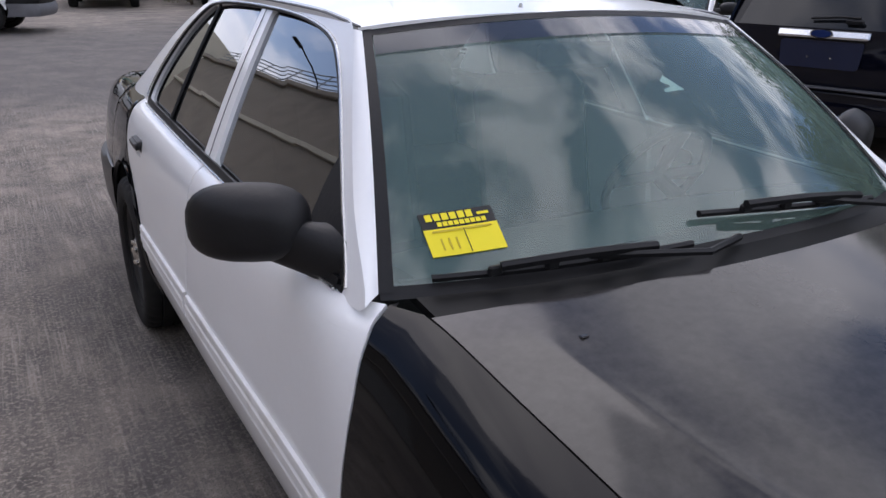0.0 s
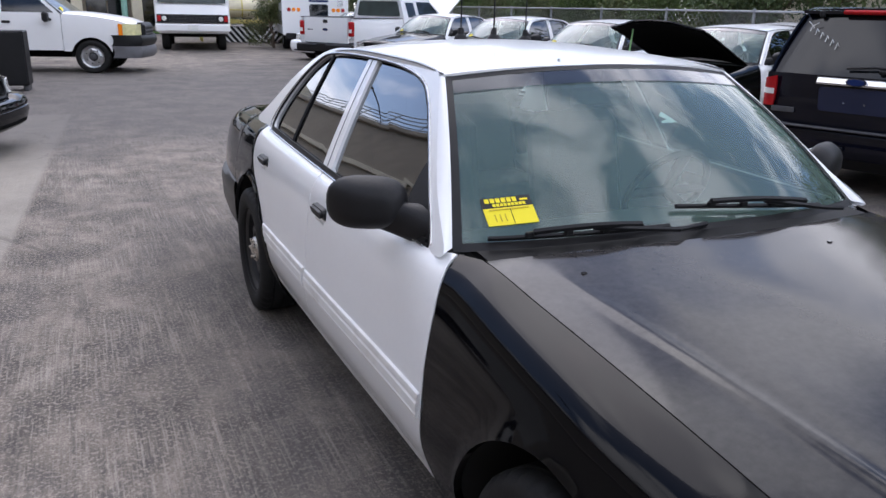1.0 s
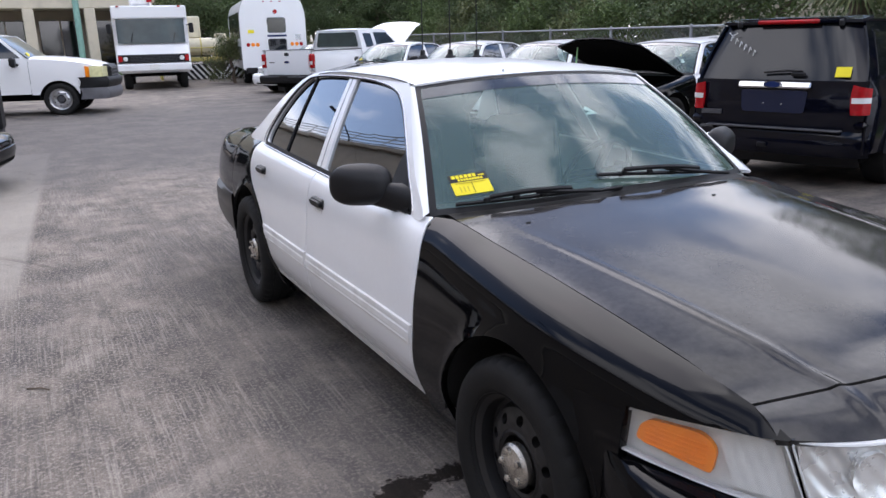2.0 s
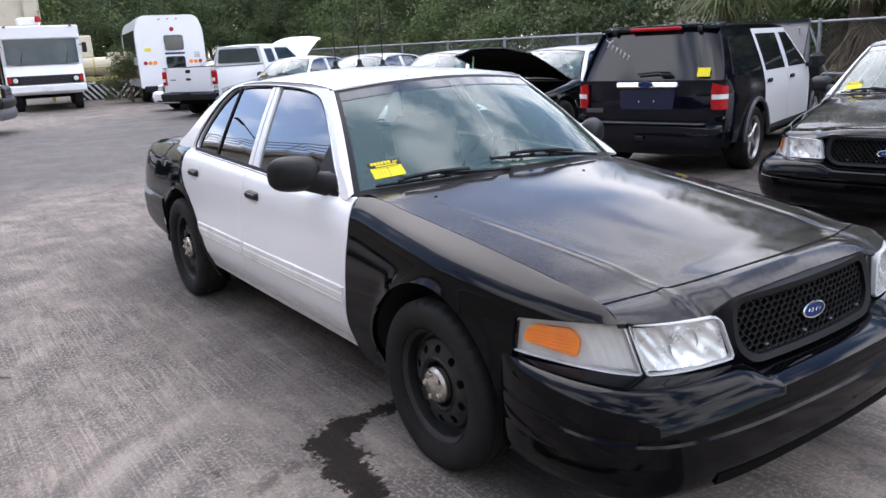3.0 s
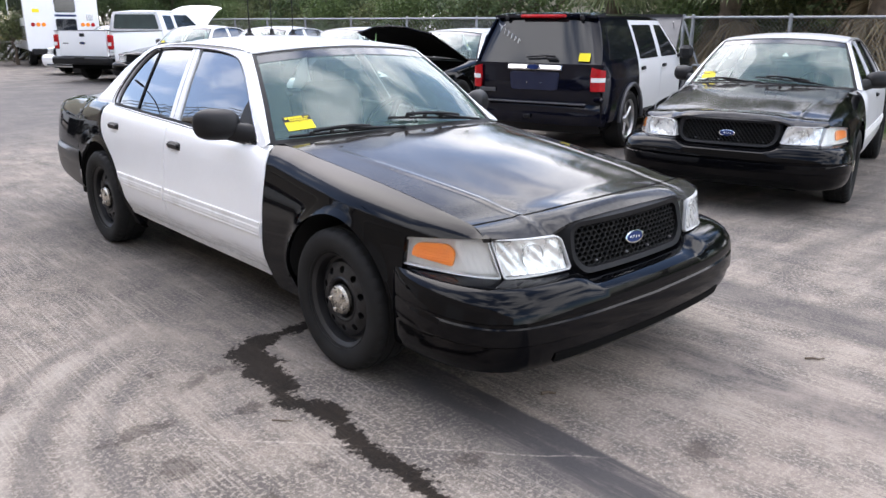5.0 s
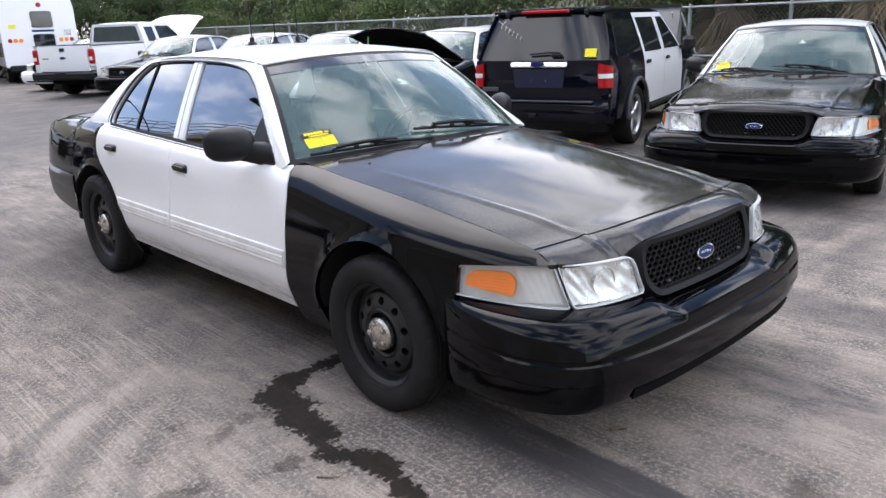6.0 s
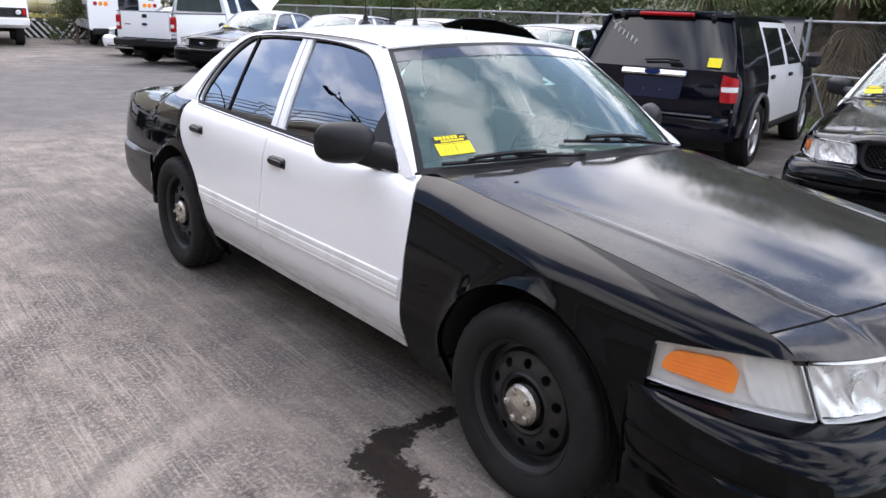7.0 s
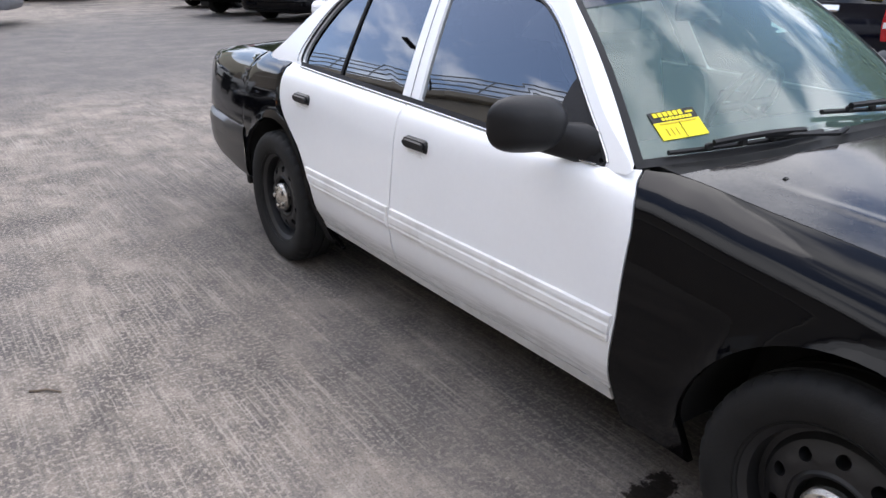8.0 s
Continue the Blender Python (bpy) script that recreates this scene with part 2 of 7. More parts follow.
# ---- shapes ----
class Geo:
    """Vertices and faces of one mesh."""

    def __init__(self):
        self.v, self.f = [], []

    def add(self, verts, faces):
        k = len(self.v)
        self.v += [tuple(p) for p in verts]
        self.f += [tuple(i + k for i in face) for face in faces]
        return self

    def grid(self, fn, nu, nv, closed_u=False, closed_v=False):
        mu, mv = nu + (not closed_u), nv + (not closed_v)
        verts = [fn(i / nu, j / nv) for i in range(mu) for j in range(mv)]
        faces = [(i * mv + j, ((i + 1) % mu) * mv + j, ((i + 1) % mu) * mv + (j + 1) % mv, i * mv + (j + 1) % mv)
                 for i in range(nu) for j in range(nv)]
        return self.add(verts, faces)

    def sheet(self, fn, nu, nv, depth=0.012, inset=0.002, inward=None):
        """A curved panel whose four edges are folded back by depth, so that it has an edge and its joints a shadow."""
        rows = [[Vector(fn(i / nu, j / nv)) for j in range(nv + 1)] for i in range(nu + 1)]
        back = inward if inward is not None else None
        out = []
        for i in range(nu + 1):
            for j in range(nv + 1):
                out.append(rows[i][j])
        self_faces = [(i * (nv + 1) + j, (i + 1) * (nv + 1) + j, (i + 1) * (nv + 1) + j + 1, i * (nv + 1) + j + 1) for i in range(nu) for j in range(nv)]
        edge = [(i, 0) for i in range(nu + 1)] + [(nu, j) for j in range(1, nv + 1)] + [(i, nv) for i in range(nu - 1, -1, -1)] + [(0, j) for j in range(nv - 1, 0, -1)]
        k = len(out)
        for i, j in edge:
            a = rows[min(i + 1, nu)][j] - rows[max(i - 1, 0)][j]
            b = rows[i][min(j + 1, nv)] - rows[i][max(j - 1, 0)]
            n = a.cross(b)
            n = n.normalized() if n.length > 1e-9 else Vector((0, 0, 1))
            if back is not None and n.dot(Vector(back)) < 0:
                n = -n
            out.append(rows[i][j] + n * depth)
        m = len(edge)
        self_faces += [(edge[q][0] * (nv + 1) + edge[q][1], edge[(q + 1) % m][0] * (nv + 1) + edge[(q + 1) % m][1], k + (q + 1) % m, k + q) for q in range(m)]
        return self.add(out, self_faces)

    def box(self, c, s, r=0.0, m=None):
        """A box of centre c and size s with chamfered edges."""
        hx, hy, hz = (v / 2 for v in s)
        r = min(r, hx * 0.9, hy * 0.9, hz * 0.9)
        if r <= 0:
            pts = [(x * hx, y * hy, z * hz) for x in (-1, 1) for y in (-1, 1) for z in (-1, 1)]
        else:
            pts = []
            for x in (-1, 1):
                for y in (-1, 1):
                    for z in (-1, 1):
                        pts += [(x * hx, y * (hy - r), z * (hz - r)), (x * (hx - r), y * hy, z * (hz - r)), (x * (hx - r), y * (hy - r), z * hz)]
        b = bmesh.new()
        for p in pts:
            q = Vector(p)
            b.verts.new((m @ q if m else q) + Vector(c))
        bmesh.ops.convex_hull(b, input=b.verts)
        bmesh.ops.dissolve_limit(b, angle_limit=0.02, verts=b.verts, edges=b.edges)
        b.verts.index_update()
        self.add([v.co for v in b.verts], [[v.index for v in f.verts] for f in b.faces])
        b.free()
        return self

    def lathe(self, profile, n=32, m=None, ends=False):
        """profile: (radius, along) points, turned about the x axis."""
        m = m or Matrix()
        k = len(profile)
        verts = [m @ Vector((a, r * math.cos(2 * math.pi * i / n), r * math.sin(2 * math.pi * i / n))) for i in range(n) for r, a in profile]
        faces = [(i * k + j, ((i + 1) % n) * k + j, ((i + 1) % n) * k + j + 1, i * k + j + 1) for i in range(n) for j in range(k - 1)]
        if ends:
            faces += [tuple(i * k for i in range(n)), tuple(i * k + k - 1 for i in range(n))]
        return self.add(verts, faces)

    def tube(self, pts, r, n=8, taper=1.0):
        """A round bar along points, with closed ends."""
        pts = [Vector(p) for p in pts]
        verts = []
        for i, p in enumerate(pts):
            d = (pts[min(i + 1, len(pts) - 1)] - pts[max(i - 1, 0)]).normalized()
            a = d.orthogonal().normalized() if i == 0 else (a - d * a.dot(d)).normalized()
            b = d.cross(a)
            rr = r * (1 + (taper - 1) * i / max(1, len(pts) - 1))
            verts += [p + a * rr * math.cos(2 * math.pi * q / n) + b * rr * math.sin(2 * math.pi * q / n) for q in range(n)]
        faces = [(i * n + q, i * n + (q + 1) % n, (i + 1) * n + (q + 1) % n, (i + 1) * n + q) for i in range(len(pts) - 1) for q in range(n)]
        faces += [tuple(range(n))[::-1], tuple(range((len(pts) - 1) * n, len(pts) * n))]
        return self.add(verts, faces)

    def prism(self, outline, thick, m):
        """A flat outline (a, b) with thickness, laid by m: a to x, b to y, thickness along -z."""
        k = len(outline)
        verts = [m @ Vector((a, b, 0)) for a, b in outline] + [m @ Vector((a, b, -thick)) for a, b in outline]
        return self.add(verts, [tuple(range(k)), tuple(range(2 * k - 1, k - 1, -1))] + [(i, i + k, (i + 1) % k + k, (i + 1) % k) for i in range(k)])

    def mirrored(self):
        g = Geo()
        g.v, g.f = [(-x, y, z) for x, y, z in self.v], [f[::-1] for f in self.f]
        return g

    def moved(self, m):
        g = Geo()
        g.v, g.f = [tuple(m @ Vector(p)) for p in self.v], list(self.f)
        return g

    def mesh(self, name, material, angle=35.0, weld=0.0):
        me = bpy.data.meshes.new(name)
        me.from_pydata(self.v, [], self.f)
        b = bmesh.new()
        b.from_mesh(me)
        bmesh.ops.remove_doubles(b, verts=b.verts, dist=max(weld, 1e-5))
        bmesh.ops.recalc_face_normals(b, faces=b.faces)
        b.to_mesh(me)
        b.free()
        me.polygons.foreach_set("use_smooth", [True] * len(me.polygons))
        me.set_sharp_from_angle(angle=radians(angle))
        me.materials.append(material)
        return me


def part(name, geo, material, parent, label="", angle=35.0):
    ob = new(name, geo if isinstance(geo, bpy.types.Mesh) else geo.mesh(name, material, angle))
    ob.parent = parent
    if label:
        ob["label"] = label
    return ob


def thing(name, label, category, m=None, group="", kind=""):
    ob = new(name)
    ob.empty_display_size = 0.2
    if m is not None:
        ob.matrix_world = m
    return tagged(ob, label, category, group, kind)


def solo(name, geo, material, label, category, m=None, group="", kind="", angle=35.0):
    ob = new(name, geo.mesh(name, material, angle))
    if m is not None:
        ob.matrix_world = m
    return tagged(ob, label, category, group, kind)


def curve(*knots):
    """A smooth function through (x, value) knots, level beyond its ends."""
    xs, ys = [k[0] for k in knots], [k[1] for k in knots]
    n = len(xs)
    d = [(ys[i + 1] - ys[i]) / (xs[i + 1] - xs[i]) for i in range(n - 1)]
    m = [d[0]] + [0.0 if d[i - 1] * d[i] <= 0 else 2 * d[i - 1] * d[i] / (d[i - 1] + d[i]) for i in range(1, n - 1)] + [d[-1]]

    def at(x):
        if x <= xs[0]:
            return ys[0]
        if x >= xs[-1]:
            return ys[-1]
        i = max(j for j in range(n - 1) if xs[j] <= x)
        h = xs[i + 1] - xs[i]
        t = (x - xs[i]) / h
        return ((1 + 2 * t) * (1 - t) ** 2 * ys[i] + t * (1 - t) ** 2 * h * m[i] + t * t * (3 - 2 * t) * ys[i + 1] + t * t * (t - 1) * h * m[i + 1])

    return at


def spline(pts, s):
    """A point of the smooth line through pts, s from 0 to 1."""
    n = len(pts) - 1
    k = min(int(s * n), n - 1)
    t = s * n - k
    p = [pts[max(0, min(n, k + q))] for q in (-1, 0, 1, 2)]
    return tuple(0.5 * (2 * b + (c - a) * t + (2 * a - 5 * b + 4 * c - e) * t * t + (3 * b - a - 3 * c + e) * t ** 3) for a, b, c, e in zip(*p))


def lerp(a, b, t):
    return a + (b - a) * t


def mix3(p, q, t):
    return tuple(lerp(a, b, t) for a, b in zip(p, q))


def rounded(corners, r, n=5):
    """A flat outline with rounded corners. r: one radius, or one for each corner."""
    out = []
    k = len(corners)
    for i in range(k):
        p, a, b = (Vector((*corners[j % k], 0)) for j in (i, i - 1, i + 1))
        rr = r[i] if isinstance(r, (list, tuple)) else r
        u, w = (a - p), (b - p)
        q = min(rr, u.length * 0.45, w.length * 0.45)
        s, e = p + u.normalized() * q, p + w.normalized() * q
        for j in range(n + 1):
            t = j / n
            out.append(tuple((s * (1 - t) ** 2 + p * 2 * t * (1 - t) + e * t * t)[:2]))
    return out


def ringed(outer, inner, fn):
    """Quads between two loops of the same count, set in space by fn."""
    n = len(outer)
    g = Geo()
    g.add([fn(*p) for p in outer] + [fn(*p) for p in inner], [(i, (i + 1) % n, n + (i + 1) % n, n + i) for i in range(n)])
    return g


def resample(loop, n):
    """n points at even steps round a closed outline."""
    pts = [Vector((*p, 0)) for p in loop] + [Vector((*loop[0], 0))]
    acc = [0.0]
    for a, b in zip(pts, pts[1:]):
        acc.append(acc[-1] + (b - a).length)
    out = []
    j = 0
    for i in range(n):
        d = acc[-1] * i / n
        while acc[j + 1] < d:
            j += 1
        t = (d - acc[j]) / max(1e-9, acc[j + 1] - acc[j])
        p = pts[j].lerp(pts[j + 1], t)
        out.append((p.x, p.y))
    return out

# ---- the sedan: front axle at the origin, nose to -y ----
WHEELBASE, AXLE = 2.913, 0.335
half_width = curve((-0.85, 0.80), (-0.45, 0.905), (0.0, 0.948), (0.65, 0.935), (1.8, 0.95), (2.9, 0.955), (3.5, 0.935), (4.0, 0.885), (4.28, 0.80))
edge_x = curve((-0.8, 0.752), (-0.68, 0.737), (0.0, 0.748), (0.62, 0.762), (0.8, 0.848), (1.8, 0.853), (2.75, 0.843), (3.1, 0.80), (3.6, 0.74), (4.25, 0.70))
edge_z = curve((-0.8, 0.768), (-0.68, 0.794), (-0.3, 0.85), (0.0, 0.888), (0.35, 0.925), (0.646, 0.955), (0.85, 0.95), (1.8, 0.975), (2.75, 1.0), (3.1, 1.012), (3.6, 1.0), (4.0, 0.97), (4.25, 0.925))
seam_front = curve((0.2, 0.662), (0.38, 0.655), (0.6, 0.632), (0.8, 0.637), (0.9, 0.665), (0.96, 0.705))
seam_rear = curve((0.2, 2.40), (0.34, 2.46), (0.40, 2.492), (0.45, 2.498), (0.52, 2.528), (0.60, 2.585), (0.65, 2.63), (0.70, 2.70), (0.75, 2.775), (0.80, 2.828), (0.86, 2.864), (0.92, 2.872), (1.01, 2.874))
roof_edge = curve((1.2, 1.392), (1.5, 1.418), (2.0, 1.425), (2.4, 1.405), (2.6, 1.36))
roof_top = curve((1.15, 1.425), (1.5, 1.462), (1.95, 1.475), (2.35, 1.455), (2.6, 1.40))


def section(y):
    w, ex, ez = half_width(y), edge_x(y), edge_z(y)
    return [(w - 0.105, 0.19), (w - 0.052, 0.30), (w - 0.010, 0.415), (w, 0.54), (w - 0.012, 0.70 if ez > 0.8 else 0.68),
            (ex + (w - 0.012 - ex) * 0.78, ez - 0.42 * (ez - 0.70)), (ex + (w - ex) * 0.42, ez - 0.13 * (ez - 0.70)), (ex, ez)]


def side(y, s):
    x, z = spline(section(y), max(0.0, min(1.0, s)))
    return (-x, y, z)


def level(y, z):
    """Where along the section the height z lies."""
    lo, hi = 0.0, 1.0
    for _ in range(22):
        mid = (lo + hi) / 2
        lo, hi = (mid, hi) if side(y, mid)[2] < z else (lo, mid)
    return (lo + hi) / 2


def on_side(y, z, out=0.0):
    x, _, _ = side(y, level(y, z))
    return (x - out, y, z)


def arch(y, centre, r=0.405):
    return AXLE + math.sqrt(max(0.0, r * r - (y - centre) ** 2))


def house(y, z):
    """The side of the cabin above the belt line."""
    ex, ez = edge_x(max(0.8, min(y, 2.9))), edge_z(max(0.8, min(y, 2.9)))
    t = (z - ez) / (1.41 - ez)
    return (-(ex + (0.605 - ex) * (t * 0.86 + 0.14 * t * t)), y, z)


def tight(t):
    """Even steps drawn towards both ends."""
    return 0.5 - 0.5 * math.cos(math.pi * t)


def wheel_parts(parent, rim_material, cap_material, holes=10, r=AXLE):
    """A wheel with its outer face towards -x, centred on its parent."""
    outline = [(0.215, 0.075), (0.245, 0.105), (0.29, 0.112), (0.312, 0.106), (0.322, 0.098), (0.331, 0.086), (0.334, 0.072), (0.334, 0.056), (0.327, 0.053), (0.327, 0.047), (0.336, 0.044), (0.336, 0.006), (0.329, 0.004), (0.329, -0.004), (0.336, -0.006), (0.336, -0.044), (0.327, -0.047), (0.327, -0.053), (0.334, -0.056), (0.334, -0.072), (0.331, -0.086), (0.322, -0.098), (0.312, -0.106), (0.29, -0.112), (0.245, -0.108), (0.222, -0.09), (0.215, -0.06)]

    def tread(u, v):
        (rr, along_axle), i = outline[round(v * 26)], round(u * 144) % 144
        if i % 4 == 3 and (5 <= round(v * 26) <= 7 or 19 <= round(v * 26) <= 21):
            rr -= 0.006
        return (along_axle, rr * math.cos(2 * math.pi * u), rr * math.sin(2 * math.pi * u))
    tyre = Geo().grid(tread, 144, 26, closed_u=True)
    wheel = part("tyre", tyre, RUBBER, parent)
    rim = Geo().lathe([(0.228, -0.098), (0.232, -0.09), (0.222, -0.085), (0.205, -0.07), (0.2, -0.03), (0.185, -0.03), (0.172, -0.045)], 48)
    n = holes
    for i in range(n):
        a0, a1 = 2 * math.pi * i / n, 2 * math.pi * (i + 1) / n
        r0, r1, q = 0.108, 0.172, 6
        loop = [(r0, lerp(a0, a1, j / q)) for j in range(q)] + [(lerp(r0, r1, j / q), a1) for j in range(q)]
        loop += [(r1, lerp(a1, a0, j / q)) for j in range(q)] + [(lerp(r1, r0, j / q), a0) for j in range(q)]
        mid = (a0 + a1) / 2
        rc = 0.142
        hole = []
        for rr, aa in loop:
            dy, dz = rr * math.cos(aa) - rc * math.cos(mid), rr * math.sin(aa) - rc * math.sin(mid)
            k = 0.017 / math.hypot(dy, dz)
            hole.append((rc * math.cos(mid) + dy * k, rc * math.sin(mid) + dz * k))
        bulge = curve((0.1, -0.06), (0.125, -0.066), (0.15, -0.06), (0.175, -0.045))
        m = len(loop)
        verts = [(bulge(rr), rr * math.cos(aa), rr * math.sin(aa)) for rr, aa in loop]
        verts += [(bulge(math.hypot(y, z)) + 0.004, y, z) for y, z in hole] + [(-0.02, y, z) for y, z in hole]
        rim.add(verts, [(j, (j + 1) % m, m + (j + 1) % m, m + j) for j in range(m)] + [(m + j, m + (j + 1) % m, 2 * m + (j + 1) % m, 2 * m + j) for j in range(m)])
    rim.lathe([(0.108, -0.06), (0.1, -0.066), (0.09, -0.06), (0.085, -0.03)], 32)
    part("rim", rim, rim_material, wheel)
    cap = Geo().lathe([(0.07, -0.055), (0.07, -0.075), (0.062, -0.086), (0.04, -0.092), (0.02, -0.1), (0.0, -0.101)], 32)
    for i in range(5):
        a = 2 * math.pi * i / 5
        cap.lathe([(0.013, -0.07), (0.012, -0.097), (0.006, -0.101), (0.0, -0.101)], 10, Matrix.Translation((0, 0.048 * math.cos(a), 0.048 * math.sin(a))))
    part("wheel_cap", cap, cap_material, wheel)
    part("brake_drum", Geo().lathe([(0.0, -0.015), (0.205, -0.015), (0.21, 0.06), (0.0, 0.06)], 32), LINER, wheel)
    return wheel


def build_sedan(name, label, dark=None, dark_hood=None):
    """dark, dark_hood: the paint of wings, tail and bumpers, and of the bonnet."""
    dark, dark_hood = dark or BLACK_PAINT, dark_hood or HOOD_PAINT
    car = thing(name, label, "car")
    both = lambda nm, g, mat, parent=car, lab="", angle=35.0: (part(nm, g, mat, parent, lab, angle), part(nm, g.mirrored(), mat, parent, lab, angle))

    # front wing: level rows, cut off along the lamp's top and the wheel arch
    def wing_low(y):
        if y < -0.449:
            return lerp(0.768, 0.722, (y + 0.8) / 0.4) - 0.002
        if y < -0.4035:
            return 0.588
        return arch(y, 0.0) if y < 0.4035 else 0.205

    ys = [lerp(-0.8, -0.45, t / 9) for t in range(10)] + [-0.448, -0.425, -0.404] + [0.403 * -math.cos(math.pi * t / 30) for t in range(31)] + [0.404, 0.42, 0.44, 0.46, 0.48, 0.53, 0.58, 0.63]
    ny, nz = len(ys) - 1, 30

    def wing(u, v):
        y = ys[round(u * ny)]
        z = max(wing_low(y), lerp(0.205, edge_z(y), v))
        p = side(y, level(y, z)) if v < 1 else side(y, 1.0)
        if y > 0.0:
            yy = y + (seam_front(p[2]) - 0.003 - 0.63) * (y / 0.63) ** 3
            q = side(yy, level(yy, p[2])) if v < 1 else side(yy, 1.0)
            p = (q[0], yy, q[2] if v == 1 else p[2])
        flare = max(0.0, 1 - abs(math.hypot(p[1], p[2] - AXLE) - 0.405) / 0.045) ** 1.5 * max(0.0, min(1.0, (p[2] - 0.24) / 0.2))
        return (p[0] - 0.014 * flare, p[1], p[2])

    fender = Geo().grid(wing, ny, nz)
    fender.grid(lambda u, v: tuple(Vector(wing(u, 0.0)) + Vector((0.022 * v, 0, 0))), ny, 1)
    fender.grid(lambda u, v: tuple(Vector(wing(u, 1.0)) + Vector((0.004 * v, 0, -0.02 * v))), ny, 1)
    fender.grid(lambda u, v: tuple(Vector(wing(1.0, u)) + Vector((0.02 * v, 0, 0))), nz, 1)
    both("front_wing", fender, dark)

    # doors
    def door(front):
        def at(u, v):
            zt = lerp(0.335, 1.0, v)
            if front:
                y = lerp(seam_front(min(zt, 0.956)) + 0.003, 1.796, u)
            else:
                y = lerp(1.803, seam_rear(zt) - 0.004, u)
            s = lerp(level(y, 0.335), 1.0, v)
            p = side(y, s)
            if front:
                y = lerp(seam_front(min(p[2], 0.956)) + 0.003, 1.796, u)
            else:
                y = lerp(1.803, seam_rear(p[2]) - 0.004, u)
            x, _, z = side(y, lerp(level(y, 0.335), 1.0, v))
            z0 = math.exp(-((z - 0.735) / 0.012) ** 2) * 0.0015
            return (x + z0, y, z)
        return at

    for front in (True, False):
        panel = Geo().sheet(door(front), 26, 26, 0.02, inward=(1, 0, -0.2))
        moulding = Geo()
        a, b = (0.645, 1.787) if front else (1.812, 2.50)
        ends = (lambda y, z: lerp(max(a, seam_front(z) + 0.012), b, (y - a) / (b - a))) if front else (lambda y, z: lerp(a, seam_rear(z) - 0.03, (y - a) / (b - a)))
        prof = [(0.496, -0.004), (0.499, 0.008), (0.512, 0.011), (0.517, 0.0085), (0.521, 0.0085), (0.526, 0.012), (0.549, 0.012), (0.554, 0.0085), (0.558, 0.0085), (0.563, 0.0105), (0.578, 0.008), (0.583, -0.004)]
        moulding.grid(lambda u, v: on_side(ends(lerp(a, b, u), prof[round(v * 11)][0]), prof[round(v * 11)][0], prof[round(v * 11)][1]), 22, 11)
        for end in (0, 1):
            loop = [on_side(ends(lerp(a, b, end), z), z, o) for z, o in prof]
            moulding.add(loop, [tuple(range(12))])
        yh, zh = (1.65, 0.849) if front else (2.604, 0.872)
        hx = on_side(yh, zh)[0]
        handle = Geo()
        oval = rounded([(-0.075, -0.026), (0.075, -0.026), (0.075, 0.026), (-0.075, 0.026)], 0.024, 6)
        flat = Matrix.Translation((hx, yh, zh)) @ Matrix(((0, 0, -1, 0), (1, 0, 0, 0), (0, 1, 0, 0), (0, 0, 0, 1))) @ Matrix.Rotation(radians(14), 4, "X")
        handle.prism(oval, 0.02, flat @ Matrix.Translation((0, 0, 0.006)))
        handle.prism([(p * 0.86, q * 0.55 + 0.008) for p, q in oval], 0.02, flat @ Matrix.Translation((0, 0, 0.019)))
        scoop = Geo().prism(rounded([(-0.05, -0.022), (0.05, -0.022), (0.05, 0.004), (-0.05, 0.004)], 0.02, 4), 0.003, Matrix.Translation(on_side(yh, zh - 0.03)) @ Matrix(((0, 0, -1, 0), (1, 0, 0, 0), (0, 1, 0, 0), (0, 0, 0, 1))) @ Matrix.Rotation(radians(10), 4, "X") @ Matrix.Translation((0, 0, 0.0025)))
        for g_panel, g_mould, g_handle, g_scoop in ((panel, moulding, handle, scoop), (panel.mirrored(), moulding.mirrored(), handle.mirrored(), scoop.mirrored())):
            d = part("front_door" if front else "rear_door", g_panel, DOOR_PAINT, car)
            part("side_moulding", g_mould, WHITE_DULL, d, "white ribbed side moulding, scuffed")
            part("door_handle", g_handle, TRIM, d, "black plastic door handle")
            part("handle_recess", g_scoop, WHITE_PAINT, d)
    
    # sill, tail, deck
    sill = Geo().sheet(lambda u, v: side(lerp(0.668, 2.47, u), lerp(level(lerp(0.668, 2.47, u), lerp(0.282, 0.30, u)), level(lerp(0.668, 2.47, u), 0.328), v)), 24, 4, 0.03, inward=(1, 0, 0))
    both("sill_panel", sill, ROCKER, car, "dirty scuffed white sill panel")

    def tail_low(y):
        return 0.33 if y < 3.36 else 0.632
    rays = [radians(lerp(198, 0, t / 54)) for t in range(55)]
    ty = [3.34, 3.358, 3.362, 3.45, 3.56, 3.68, 3.8, 3.92, 4.04, 4.14, 4.22, 4.27]

    def tail(u, v, cols):
        """Rays from the wheel's centre out to the door's edge, the belt line and the bumper, then upright columns."""
        i = round(u * (len(cols) - 1))
        if cols is rays:
            cs, sn = math.cos(rays[i]), math.sin(rays[i])
            r = 0.405
            while r < 1.2:
                y, z = WHEELBASE + r * cs, AXLE + r * sn
                if y < seam_rear(max(z, 0.2)) + 0.004 or z > edge_z(y) - 1e-3 or y > 3.338:
                    break
                r += 0.004
            r = lerp(0.405, max(r, 0.41), v)
            y, z = WHEELBASE + r * cs, AXLE + r * sn
            p = side(y, level(y, min(z, edge_z(y))))
        else:
            y = ty[i]
            p = side(y, lerp(level(y, tail_low(y)), 1.0, v))
        flare = max(0.0, 1 - abs(math.hypot(p[1] - WHEELBASE, p[2] - AXLE) - 0.405) / 0.045) ** 1.5
        return (p[0] - 0.012 * flare, p[1], p[2])
